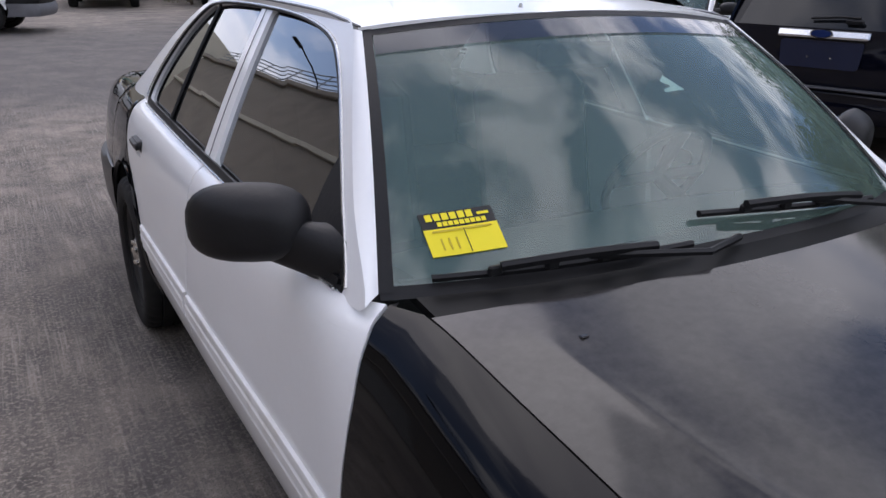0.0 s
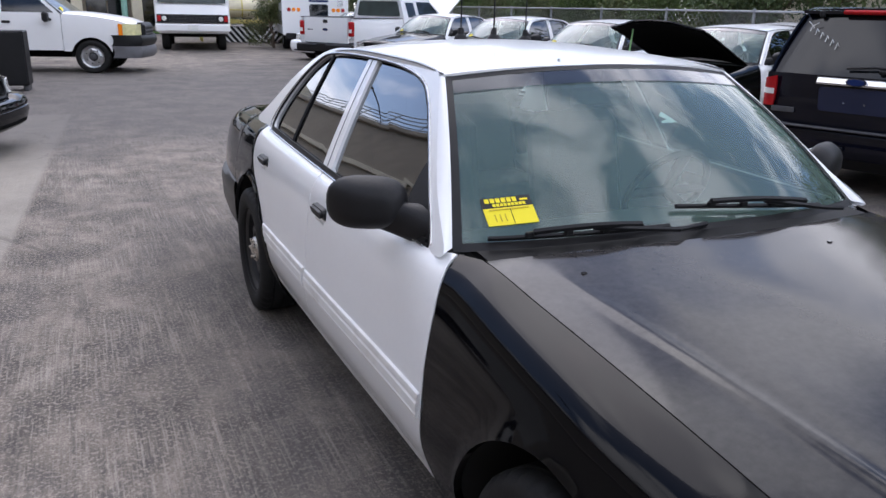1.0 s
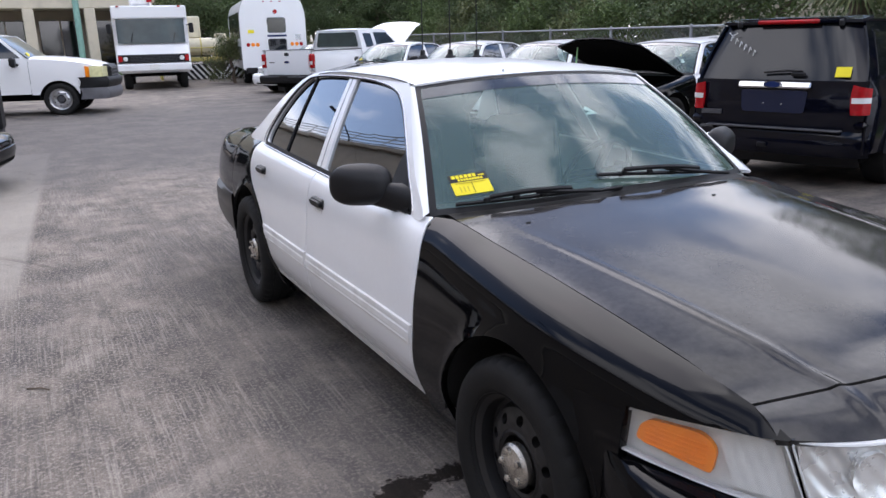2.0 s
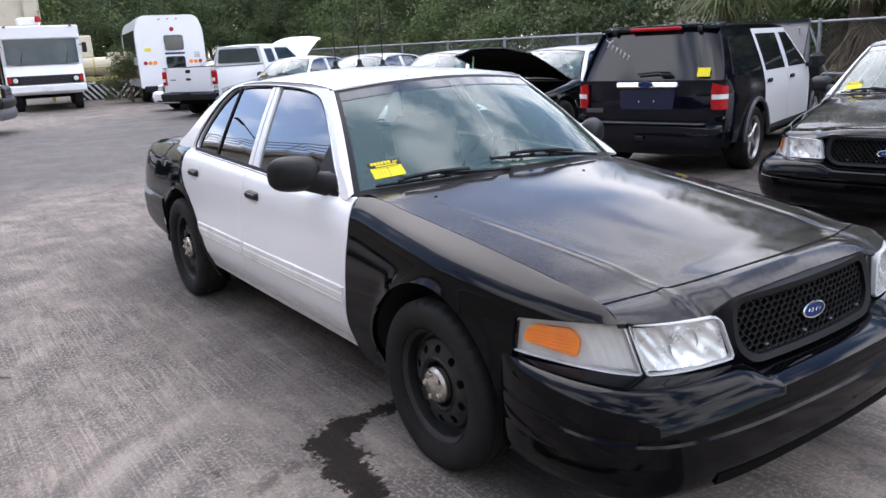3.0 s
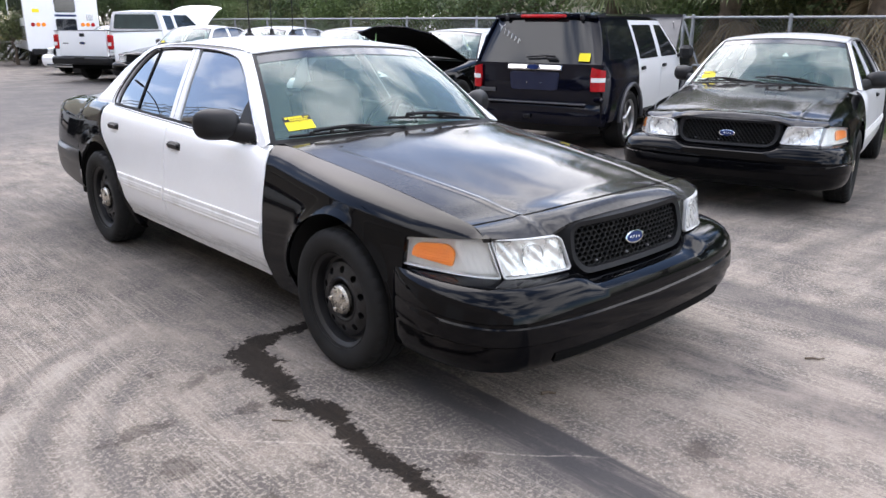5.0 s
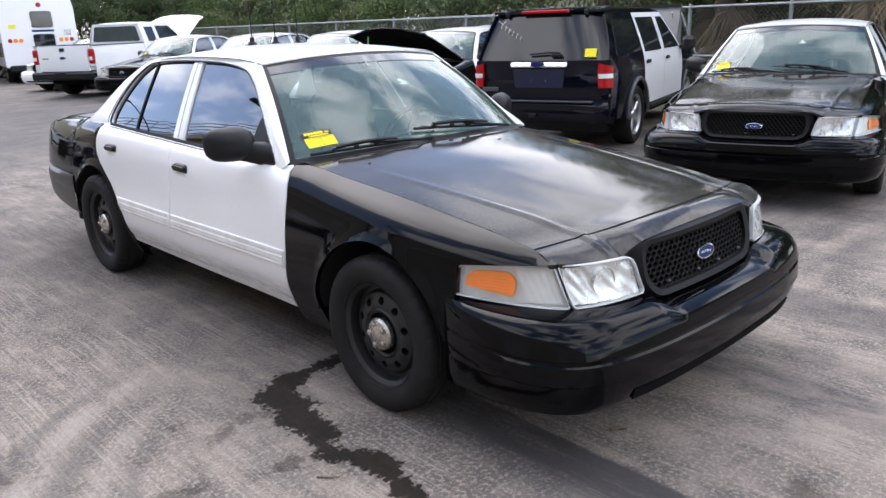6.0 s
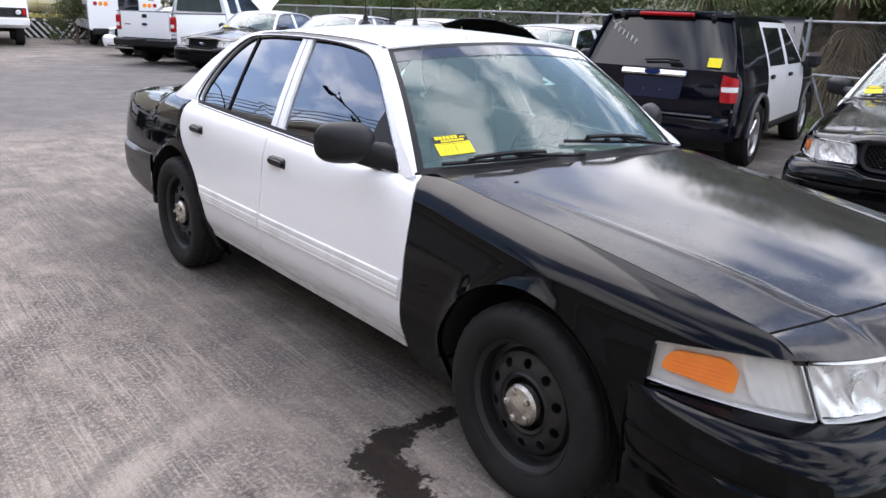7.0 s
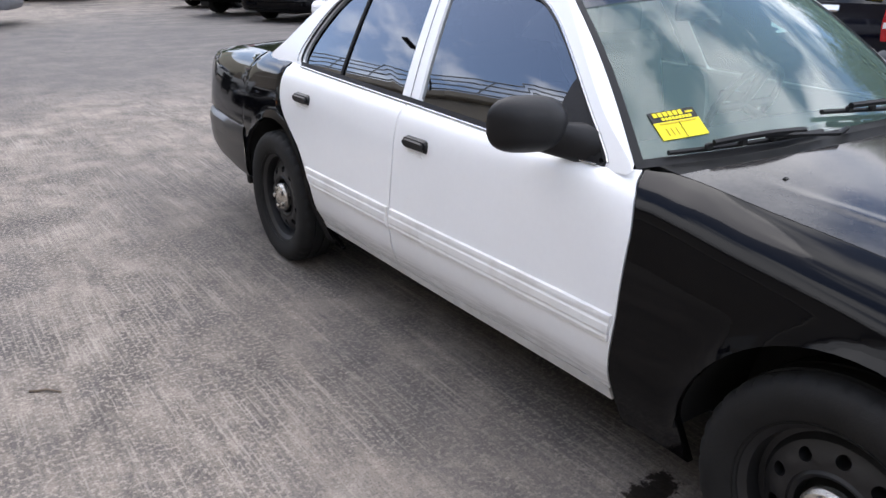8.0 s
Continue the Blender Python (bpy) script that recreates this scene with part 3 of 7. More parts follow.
    quarter = Geo().sheet(lambda u, v: tail(u, v, rays), len(rays) - 1, 14, 0.015, inward=(1, 0, -0.3))
    both("rear_quarter", quarter.sheet(lambda u, v: tail(u, v, ty), len(ty) - 1, 18, 0.015, inward=(1, 0, -0.3)), dark)

    deck = Geo().sheet(lambda u, v: (lerp(-1, 1, u) * edge_x(lerp(3.13, 4.27, v)) * 0.985, lerp(3.13, 4.27, v), edge_z(lerp(3.13, 4.27, v)) + 0.025 * (1 - (2 * u - 1) ** 2)), 16, 14, 0.02, inward=(0, 0, -1))
    part("boot_lid", deck, dark, car)
    back = Geo().sheet(lambda u, v: (lerp(-1, 1, u) * lerp(0.76, 0.69, v), 4.262 + 0.035 * (1 - (2 * u - 1) ** 2) - 0.02 * v, lerp(0.6, 0.93, v)), 16, 8, 0.02, inward=(0, -1, 0))
    tail_panel = part("tail_panel", back, dark, car)
    lens = Geo().sheet(lambda u, v: (lerp(-0.74, -0.46, u), 4.285 + 0.02 * u, lerp(0.70, 0.87, v)), 6, 4, 0.02, inward=(0, -1, 0))
    both("tail_lamp", lens, RED_LENS)

    # bonnet
    def front_edge(x):
        a = abs(x)
        y = curve((0.0, -0.822), (0.3, -0.802), (0.44, -0.765), (0.5, -0.745), (0.737, -0.682))(a)
        z = curve((0.0, 0.842), (0.3, 0.834), (0.44, 0.818), (0.5, 0.811), (0.737, 0.794))(a)
        return y, z

    crease = curve((0.0, 0.0), (0.40, 0.001), (0.50, 0.006), (0.60, 0.001), (1.0, 0.0))

    def bonnet(u, v):
        k = 2 * u - 1
        xf = 0.737 * k
        yf, zf = front_edge(xf)
        y_back = lerp(0.485, 0.615, abs(k) ** 2.2)
        y = lerp(yf, y_back, v)
        x = k * lerp(0.737, edge_x(y) - 0.004, min(1.0, max(0.0, (y + 0.68) / 0.2)))
        ez = edge_z(max(y, -0.68))
        crown = lerp(0.05, 0.048, v) * (1 - abs(k) ** 2.4)
        ridge = 0.0055 * math.exp(-((abs(k) - lerp(0.715, 0.85, v)) / lerp(0.02, 0.03, v)) ** 2) * max(0.0, 1 - v * 1.08) ** 0.7
        dish = -0.006 * math.exp(-((abs(k) - 0.45) / 0.16) ** 2) * (1 - v)
        z = ez + crown + ridge + dish
        fade = max(0.0, 1 - v / 0.16)
        z = lerp(z, zf + ridge, fade * fade)
        return (x, y, z)
    washer = lambda x: Geo().box(tuple(Vector(bonnet((x / 0.755 + 1) / 2, 0.90)) + Vector((0, 0, 0.0015))), (0.016, 0.010, 0.004), 0.0015)
    hood = part("bonnet", Geo().sheet(bonnet, 180, 40, 0.016, inward=(0, 0, -1)), dark_hood, car, "faded matt black bonnet")
    part("bonnet_underside", Geo().sheet(lambda u, v: tuple(Vector(bonnet(lerp(0.04, 0.96, u), lerp(0.03, 0.97, v))) + Vector((0, 0, -0.03))), 16, 12, 0.01, inward=(0, 0, 1)), DARK, hood, "dark insulated underside")
    for x in (-0.575, 0.25):
        part("washer_jet", washer(x), dark_hood, hood)

    cowl = Geo().sheet(lambda u, v: (lerp(-0.745, 0.745, u), lerp(lerp(0.492, 0.62, abs(2 * u - 1) ** 2.2), lerp(0.60, 0.77, abs(2 * u - 1) ** 2.2), v), lerp(0.95, 0.966, v) + 0.025 * (1 - abs(2 * u - 1) ** 2)), 24, 4, 0.02, inward=(0, 0, -1))
    part("cowl_panel", cowl, COWL, car, "black plastic cowl below the windscreen")

    # nose panel above lamps and grille
    def nose(u, v):
        k = 2 * u - 1
        a = abs(k)
        yf, zf = front_edge(0.737 * k)
        p = (0.737 * k, yf - 0.006, zf - 0.004)
        q = (k * 0.768, curve((0.0, -0.908), (0.5, -0.906), (0.62, -0.90), (0.74, -0.88), (0.88, -0.838), (1.0, -0.783))(a), curve((0.0, 0.797), (0.5, 0.792), (0.60, 0.775), (0.68, 0.757), (1.0, 0.763))(a))
        x, y, z = mix3(p, q, v)
        ridge = 0.006 * math.exp(-((a - 0.715) / 0.022) ** 2) * (1 - v) ** 0.7
        return (x, y, z + 0.014 * math.sin(math.pi * v) * (1 - 0.4 * a) + ridge)
    part("nose_panel", Geo().sheet(nose, 140, 8, 0.02, inward=(0, 1, -0.5)), dark_hood, car)

    # wrap of the front in plan, from the wheel round to the middle
    plan = [(-0.888, -0.40), (-0.869, -0.52), (-0.833, -0.65), (-0.768, -0.785), (-0.682, -0.868), (-0.56, -0.918), (-0.40, -0.946), (-0.2, -0.958), (0.0, -0.96)]

    def wrap(a, out=0.0):
        x, y = spline(plan, a)
        p, q = Vector(spline(plan, max(0.0, a - 0.02))), Vector(spline(plan, min(1.0, a + 0.02)))
        d = (q - p).normalized()
        return (x + d.y * out, y - d.x * out)

    skin = [(-0.905, -0.40), (-0.907, -0.52), (-0.89, -0.66), (-0.842, -0.805), (-0.745, -0.90), (-0.60, -0.94), (-0.42, -0.962), (-0.2, -0.972), (0.0, -0.975)]

    def hug(a, out=0.0):
        """The bumper's own line, squarer at the corners than the lamps."""
        x, y = spline(skin, a)
        p, q = Vector(spline(skin, max(0.0, a - 0.02))), Vector(spline(skin, min(1.0, a + 0.02)))
        d = (q - p).normalized()
        return (x + d.y * out, y - d.x * out)

    def along(x_at):
        return min(range(401), key=lambda i: abs(spline(plan, i / 400)[0] - x_at)) / 400

    def bumper(u, v):
        a = min(1.0, u * 2) if u <= 0.5 else min(1.0, (1 - u) * 2)
        prof = [(0.606, -0.075), (0.597, 0.01), (0.585, 0.045), (0.565, 0.075), (0.535, 0.097), (0.50, 0.108), (0.472, 0.112), (0.466, 0.104), (0.455, 0.104), (0.448, 0.112), (0.41, 0.116), (0.382, 0.116), (0.376, 0.108), (0.362, 0.106), (0.33, 0.10), (0.29, 0.085), (0.255, 0.06), (0.24, 0.03), (0.235, -0.05)]
        z, o = prof[round(v * 18)]
        o *= lerp(0.08, 1.0, min(1.0, a / 0.45) ** 0.8) if o > 0 else 1.0
        px = abs(spline(skin, a)[0])
        dip = max(0.0, min(1.0, (0.405 - px) / 0.045))
        if z > 0.54:
            z = lerp(z, 0.54 + (z - 0.54) * 0.35, dip)
            o = lerp(o, min(o, 0.07) if z > 0.55 else o, dip)
        z += 0.022 * (1 - a) * (1 if z < 0.5 else 0)
        x, y = hug(a, o)
        return (x if u <= 0.5 else -x, y, z)
    front_bumper = part("front_bumper", Geo().grid(bumper, 72, 18), dark, car)
    def intake(u, v):
        x, y = hug(lerp(along(-0.56), 1.0, min(1.0, 2 * u) if u <= 0.5 else min(1.0, 2 - 2 * u)), lerp(0.1005, 0.087, v))
        return (x if u <= 0.5 else -x, y, lerp(0.325, 0.285, v))
    part("lower_grille", Geo().sheet(intake, 40, 3, 0.02, inward=(0, 1, 0)), DARK, front_bumper, "dark lower air intake")

    # lamps: outlines in the wrap (a, z), with a slanted joint between marker and headlamp
    j, end = along(-0.742), along(-0.425)

    def lamp_at(a, z, out):
        x, y = wrap(a, out - 0.026 * max(0.0, (z - 0.60) / 0.16) + 0.014 * max(0.0, 1 - a / 0.2))
        return (x, y, z)

    def lamp_loop(corners, radii):
        return resample(rounded(corners, radii, 6), 64)

    def shrunk(loop, d):
        ca, cz = sum(p[0] for p in loop) / len(loop), sum(p[1] for p in loop) / len(loop)
        ra, rz = max(abs(p[0] - ca) for p in loop), max(abs(p[1] - cz) for p in loop)
        return [(ca + (a - ca) * (1 - d / ra), cz + (z - cz) * (1 - d / rz)) for a, z in loop]

    def plate(loop, out, thick=0.0):
        g = Geo()
        ca, cz = sum(p[0] for p in loop) / len(loop), sum(p[1] for p in loop) / len(loop)
        k = len(loop)
        steps = (1.0, 0.75, 0.5, 0.25)
        for t in steps:
            g.v += [lamp_at(*mix3((ca, cz), p, t), out) for p in loop]
        g.v.append(lamp_at(ca, cz, out))
        g.f += [(s * k + i, s * k + (i + 1) % k, (s + 1) * k + (i + 1) % k, (s + 1) * k + i) for s in range(3) for i in range(k)]
        g.f += [(3 * k + i, 3 * k + (i + 1) % k, 4 * k) for i in range(k)]
        if thick:
            base = len(g.v)
            g.v += [lamp_at(*p, out - thick) for p in loop]
            g.f += [(i, (i + 1) % k, base + (i + 1) % k, base + i) for i in range(k)]
        return g

    def hoop(loop, d, out, depth):
        """A rim along an outline: a proud band with a fold back."""
        inside = shrunk(loop, d)
        mid = [mix3(p, q, 0.5) for p, q in zip(loop, inside)]
        k = len(loop)
        g = Geo()
        for ring, o in ((loop, -depth), (loop, out - 0.003), (mid, out), (inside, out - 0.003), (inside, -depth)):
            g.v += [lamp_at(*p, o) for p in ring]
        g.f += [(s * k + i, s * k + (i + 1) % k, (s + 1) * k + (i + 1) % k, (s + 1) * k + i) for s in range(4) for i in range(k)]
        return g
    marker = lamp_loop([(0.028, 0.612), (j + 0.030, 0.601), (j - 0.034, 0.757), (0.10, 0.735), (0.045, 0.715)], [0.012, 0.008, 0.008, 0.03, 0.02])
    head = lamp_loop([(j + 0.038, 0.601), (end, 0.609), (end - 0.035, 0.755), (j - 0.026, 0.758)], [0.008, 0.012, 0.035, 0.008])
    amber = lamp_loop([(0.082, 0.652), (0.262, 0.634), (0.268, 0.692), (0.236, 0.718), (0.112, 0.708), (0.09, 0.69)], [0.012, 0.008, 0.02, 0.03, 0.02, 0.012])
    for flip in (False, True):
        get = (lambda g: g.mirrored()) if flip else (lambda g: g)
        m = part("marker_lamp", get(plate(marker, -0.02, 0.02)), CLEAR_GREY, car, "clear corner lamp with an amber reflector")
        orange = plate(amber, -0.002, 0.014)
        for i in range(5):
            z = 0.65 + 0.011 * i
            orange.tube([lamp_at(lerp(0.105, 0.25, t / 8), z, -0.001) for t in range(9)], 0.002, 5)
        part("amber_reflector", get(orange), AMBER, m, "amber reflector")
        part("lens", get(plate(marker, 0.004)), GLASS_LAMP, m).visible_shadow = False
        def fluted(u, v):
            a, z = lerp(0.285, j - 0.012, u), lerp(0.618, 0.738, v)
            return lamp_at(a - 0.045 * (v - 0.35), z, -0.014 + 0.0012 * abs(math.sin(u * math.pi * 5 + 1.5 * v)))
        part("fluted_reflector", get(Geo().sheet(fluted, 56, 3, 0.004, inward=(0.6, 0.6, 0))), CLEAR_GREY, m)
        part("lens_rim", get(hoop(marker, 0.008, 0.006, 0.012)), LENS_RIM, m)
        hl = part("headlamp", get(plate(head, -0.035, 0.03)), CLEAR_GREY, car, "clear headlamp with a chromed reflector")
        part("lens", get(plate(head, 0.004)), GLASS_LAMP, hl).visible_shadow = False
        def cavity(u, v):
            a, z = lerp(j + 0.03, end - 0.012, u) - lerp(0.0, 0.04, v) * (1 - 0.35 * u), lerp(0.613, 0.748, v)
            hollow = 0.010 * math.sin(math.pi * u) ** 0.7 * math.sin(math.pi * v) ** 0.7
            ripple = 0.0022 * math.sin(u * 17 + 2.1 * v) * math.sin(v * 9 - 1.3 * u) + 0.0012 * math.sin(u * 41 + v * 13)
            return lamp_at(a, z, -0.012 - hollow + ripple)
        part("reflector", get(Geo().sheet(cavity, 36, 16, 0.006, 0, (0.2, 1, 0))), FACET, hl, "", 60)
        cx, cy = wrap((j + end) / 2 + 0.01, -0.045)
        bowl = Geo().lathe([(0.05, -0.02), (0.046, 0.0), (0.03, 0.02), (0.0, 0.03)], 24, Matrix.Translation((cx, cy, 0.68)) @ Matrix.Rotation(radians(78), 4, "Z"))
        part("reflector_bowl", get(bowl), FACET, hl)
        part("lens_rim", get(hoop(head, 0.007, 0.006, 0.012)), LENS_RIM, hl)

    # grille
    def face(x, z, out=0.0):
        return (x, -0.966 + 0.034 * (x / 0.45) ** 2 + 0.24 * (z - 0.575) - out, z)
    outer = resample(rounded([(-0.37, 0.555), (0.37, 0.555), (0.44, 0.625), (0.432, 0.806), (-0.432, 0.806), (-0.44, 0.625)], [0.05, 0.05, 0.06, 0.06, 0.06, 0.06]), 72)
    inner = resample(rounded([(-0.33, 0.592), (0.33, 0.592), (0.386, 0.645), (0.378, 0.762), (-0.378, 0.762), (-0.386, 0.645)], [0.04, 0.04, 0.05, 0.04, 0.04, 0.05]), 72)
    mid = [((a + c) / 2, (b + e) / 2) for (a, b), (c, e) in zip(outer, inner)]
    rim = ringed(outer, mid, lambda x, z: face(x, z, 0.014 if (x, z) in mid else -0.03))
    rim.v += [face(x, z, 0.006) for x, z in inner] + [face(x, z, -0.03) for x, z in inner]
    rim.f += [(k * 72 + i, k * 72 + (i + 1) % 72, k * 72 + 72 + (i + 1) % 72, k * 72 + 72 + i) for k in (1, 2) for i in range(72)]
    grille = part("grille", rim, SATIN, car, "matt black grille surround with a honeycomb mesh", 50)
    comb = Geo()
    cw, ch = 0.033, 0.021
    for r in range(10):
        for c in range(-14, 15):
            x, z = (c + 0.5 * (r % 2)) * cw, 0.586 + r * ch * 0.92
            lim = 0.385 if z > 0.64 else lerp(0.325, 0.385, (z - 0.59) / 0.05)
            if abs(x) > lim or not 0.594 < z < 0.76:
                continue
            hexa = [(x + 0.0178 * math.cos(radians(60 * q + 30)), z + 0.0152 * math.sin(radians(60 * q + 30))) for q in range(6)]
            small = [(x + (p - x) * 0.74, z + (q - z) * 0.74) for p, q in hexa]
            comb.add([face(p, q, -0.008) for p, q in hexa] + [face(p, q, -0.010) for p, q in small] + [face(p, q, -0.03) for p, q in small],
                     [(q, (q + 1) % 6, 6 + (q + 1) % 6, 6 + q) for q in range(6)] + [(6 + q, 6 + (q + 1) % 6, 12 + (q + 1) % 6, 12 + q) for q in range(6)])
    part("grille_mesh", comb, COWL, grille, "black honeycomb mesh", 20)
    part("grille_backing", Geo().sheet(lambda u, v: face(lerp(-0.41, 0.41, u), lerp(0.575, 0.775, v), -0.045), 10, 4, 0.01, inward=(0, 1, 0)), DARK, grille)
    oval = [(0.066 * math.cos(2 * math.pi * i / 36), 0.67 + 0.027 * math.sin(2 * math.pi * i / 36)) for i in range(36)]
    badge = Geo()
    badge.add([face(x, z, -0.01) for x, z in oval] + [face(x, z, 0.006) for x, z in oval] + [face(x * 0.88, 0.67 + (z - 0.67) * 0.8, 0.007) for x, z in oval],
              [(i, (i + 1) % 36, 36 + (i + 1) % 36, 36 + i) for i in range(36)] + [(36 + i, 36 + (i + 1) % 36, 72 + (i + 1) % 36, 72 + i) for i in range(36)])
    b = part("badge", badge, CHROME, grille, "blue oval badge with a chrome rim")
    part("badge_field", Geo().add([face(x * 0.89, 0.67 + (z - 0.67) * 0.82, 0.0055) for x, z in oval], [tuple(range(36))]), BLUE_BADGE, b)
    part("badge_script", Geo().tube([face(-0.035 + 0.07 * t / 10, 0.669 + 0.007 * math.sin(t * 1.9), 0.0065) for t in range(11)], 0.0018, 6), CHROME, b)
    for x in (-0.26, -0.06, 0.1, 0.3):
        part("grille_bolt", Geo().box(face(x, 0.612, -0.004), (0.018, 0.012, 0.009), 0.003), TRIM_GREY, grille)

    # cabin sides: one ring of white frame round both windows, and the pillar between
    keys_out = [(0.70, 0.957), (0.876, 1.082), (1.075, 1.25), (1.245, 1.388), (1.35, 1.412), (1.6, 1.425), (1.9, 1.43), (2.2, 1.426), (2.44, 1.412), (2.63, 1.365), (2.86, 1.235), (3.04, 1.095), (3.15, 1.008), (2.9, 1.0), (2.5, 0.985), (2.0, 0.974), (1.5, 0.962), (1.0, 0.948), (0.85, 0.945)]
    keys_in = [(0.80, 0.962), (0.93, 1.08), (1.10, 1.22), (1.235, 1.313), (1.365, 1.366), (1.6, 1.394), (1.9, 1.402), (2.2, 1.4), (2.42, 1.39), (2.54, 1.365), (2.665, 1.275), (2.765, 1.13), (2.785, 1.03), (2.70, 1.006), (2.45, 0.999), (2.0, 0.987), (1.5, 0.975), (1.0, 0.962), (0.86, 0.959)]
    n = len(keys_out)

    def loop(keys, q=4):
        return [spline([keys[(i + d) % n] for d in (-1, 0, 1, 2)], (1 + s / q) / 3) for i in range(n) for s in range(q)]
    lo, li = loop(keys_out), loop(keys_in)
    frame_ring = Geo()
    m = len(lo)
    for k, t in enumerate((0.0, 0.5, 1.0)):
        frame_ring.v += [house(*mix3(p, q, t)) for p, q in zip(lo, li)]
    frame_ring.v += [tuple(Vector(house(*q)) + Vector((0.03, 0, -0.004))) for q in li]
    frame_ring.f += [(k * m + i, k * m + (i + 1) % m, (k + 1) * m + (i + 1) % m, (k + 1) * m + i) for k in range(3) for i in range(m)]
    both("window_frame", frame_ring, WHITE_PAINT, car, "", 30)
    post = Geo().sheet(lambda u, v: tuple(Vector(house(lerp(lerp(1.748, 1.862, u), lerp(1.855, 1.955, u), v), lerp(0.98, 1.4, v))) + Vector((0.004, 0, 0))), 6, 8, 0.02, inward=(1, 0, 0))
    both("door_pillar", post, WHITE_PAINT)
    gap = Geo().tube([tuple(Vector(house(lerp(1.80, 1.905, t / 6), lerp(0.975, 1.4, t / 6))) + Vector((0.0015, 0, 0))) for t in range(7)], 0.0012, 6)
    both("pillar_joint", gap, TRIM_GREY)
    seal = Geo().tube([house(*q) for q in li] + [house(*li[0])], 0.0055, 6)
    both("window_seal", seal, TRIM)
    bright = Geo().tube([tuple(Vector(house(*mix3(q, p, 0.12))) + Vector((-0.002, 0, 0))) for p, q in zip(lo, li)][:50], 0.004, 6)
    both("window_trim", bright, BRIGHT)
    belt = Geo().sheet(lambda u, v: tuple(Vector(house(lerp(0.82, 2.76, u), edge_z(lerp(0.82, 2.76, u)) + lerp(0.0, 0.02, v))) + Vector((-0.006, 0, 0))), 20, 2, 0.012, inward=(1, 0, 0))
    both("belt_trim", belt, TRIM)
    beltline = Geo().tube([tuple(Vector(house(lerp(0.82, 2.76, t / 12), edge_z(lerp(0.82, 2.76, t / 12)) + 0.001)) + Vector((-0.009, 0, 0))) for t in range(13)], 0.004, 6)
    both("belt_strip", beltline, BRIGHT)

    def fill(points, depth):
        g = Geo()
        c = [sum(p[q] for p in points) / len(points) for q in (0, 1)]
        k = len(points)
        for t in (1.0, 0.66, 0.33):
            g.v += [tuple(Vector(house(*mix3(c, p, t))) + Vector((depth, 0, 0))) for p in points]
        g.v.append(tuple(Vector(house(*c)) + Vector((depth, 0, 0))))
        g.f += [(a * k + i, a * k + (i + 1) % k, (a + 1) * k + (i + 1) % k, (a + 1) * k + i) for a in (0, 1) for i in range(k)]
        g.f += [(2 * k + i, 2 * k + (i + 1) % k, 3 * k) for i in range(k)]
        return g
    front_w = resample([(0.79, 0.955), (1.10, 1.225), (1.235, 1.32), (1.365, 1.372), (1.86, 1.405), (1.75, 0.975), (1.2, 0.962)], 40)
    rear_w = resample([(1.86, 0.98), (1.96, 1.405), (2.3, 1.405), (2.45, 1.395), (2.56, 1.37), (2.69, 1.275), (2.78, 1.13), (2.80, 1.03), (2.78, 1.0)], 40)
    for g in (fill(front_w, 0.018), fill(rear_w, 0.018)):
        for p in both("side_window", g, GLASS_SIDE, car, "dark tinted side window"):
            p.visible_shadow = False
    divider = Geo().tube([tuple(Vector(house(lerp(2.385, 2.43, t / 5), lerp(1.0, 1.392, t / 5))) + Vector((0.012, 0, 0))) for t in range(6)], 0.006, 6)
    both("window_divider", divider, TRIM)
    corner = resample(rounded([(0.806, 0.958), (1.045, 0.963), (1.045, 1.11), (1.025, 1.168), (0.93, 1.082)], [0.012, 0.01, 0.03, 0.015, 0.03]), 40)
    sail = fill(corner, 0.002)
    k = len(corner)
    sail.add([tuple(Vector(house(*p)) + Vector((d, 0, 0))) for d in (0.002, 0.018) for p in corner], [(i, (i + 1) % k, k + (i + 1) % k, k + i) for i in range(k)])

    # mirrors
    def shell(u, v):
        a, b = math.pi * (v - 0.5), 2 * math.pi * u
        sg = lambda c, e: math.copysign(abs(c) ** e, c)
        x = 0.116 * sg(math.cos(a), 0.55) * sg(math.cos(b), 0.72)
        z = 0.083 * sg(math.cos(a), 0.55) * sg(math.sin(b), 0.74)
        y = 0.075 * sg(math.sin(a), 0.9)
        k = 1 - 0.22 * max(0, -y / 0.075)
        return (-0.956 + x * k + 0.15 * y, 1.005 + y * (1.0 if y < 0 else 0.35) + 0.34 * -x, 1.043 + z * k - 0.03 * x)
    mirror = Geo().grid(shell, 28, 18, closed_u=True)
    def stalk(u, v):
        c = Vector((lerp(-0.93, -0.818, v), lerp(0.985, 0.875, v), lerp(1.015, 0.985, v)))
        w = lerp(0.05, 0.075, v ** 1.6)
        return tuple(c + Vector((-0.2 * w * math.cos(2 * math.pi * u), w * math.cos(2 * math.pi * u), lerp(0.05, 0.055, v) * math.sin(2 * math.pi * u) + 0.45 * v * w * math.cos(2 * math.pi * u))))
    arm = Geo().grid(stalk, 20, 8, closed_u=True)
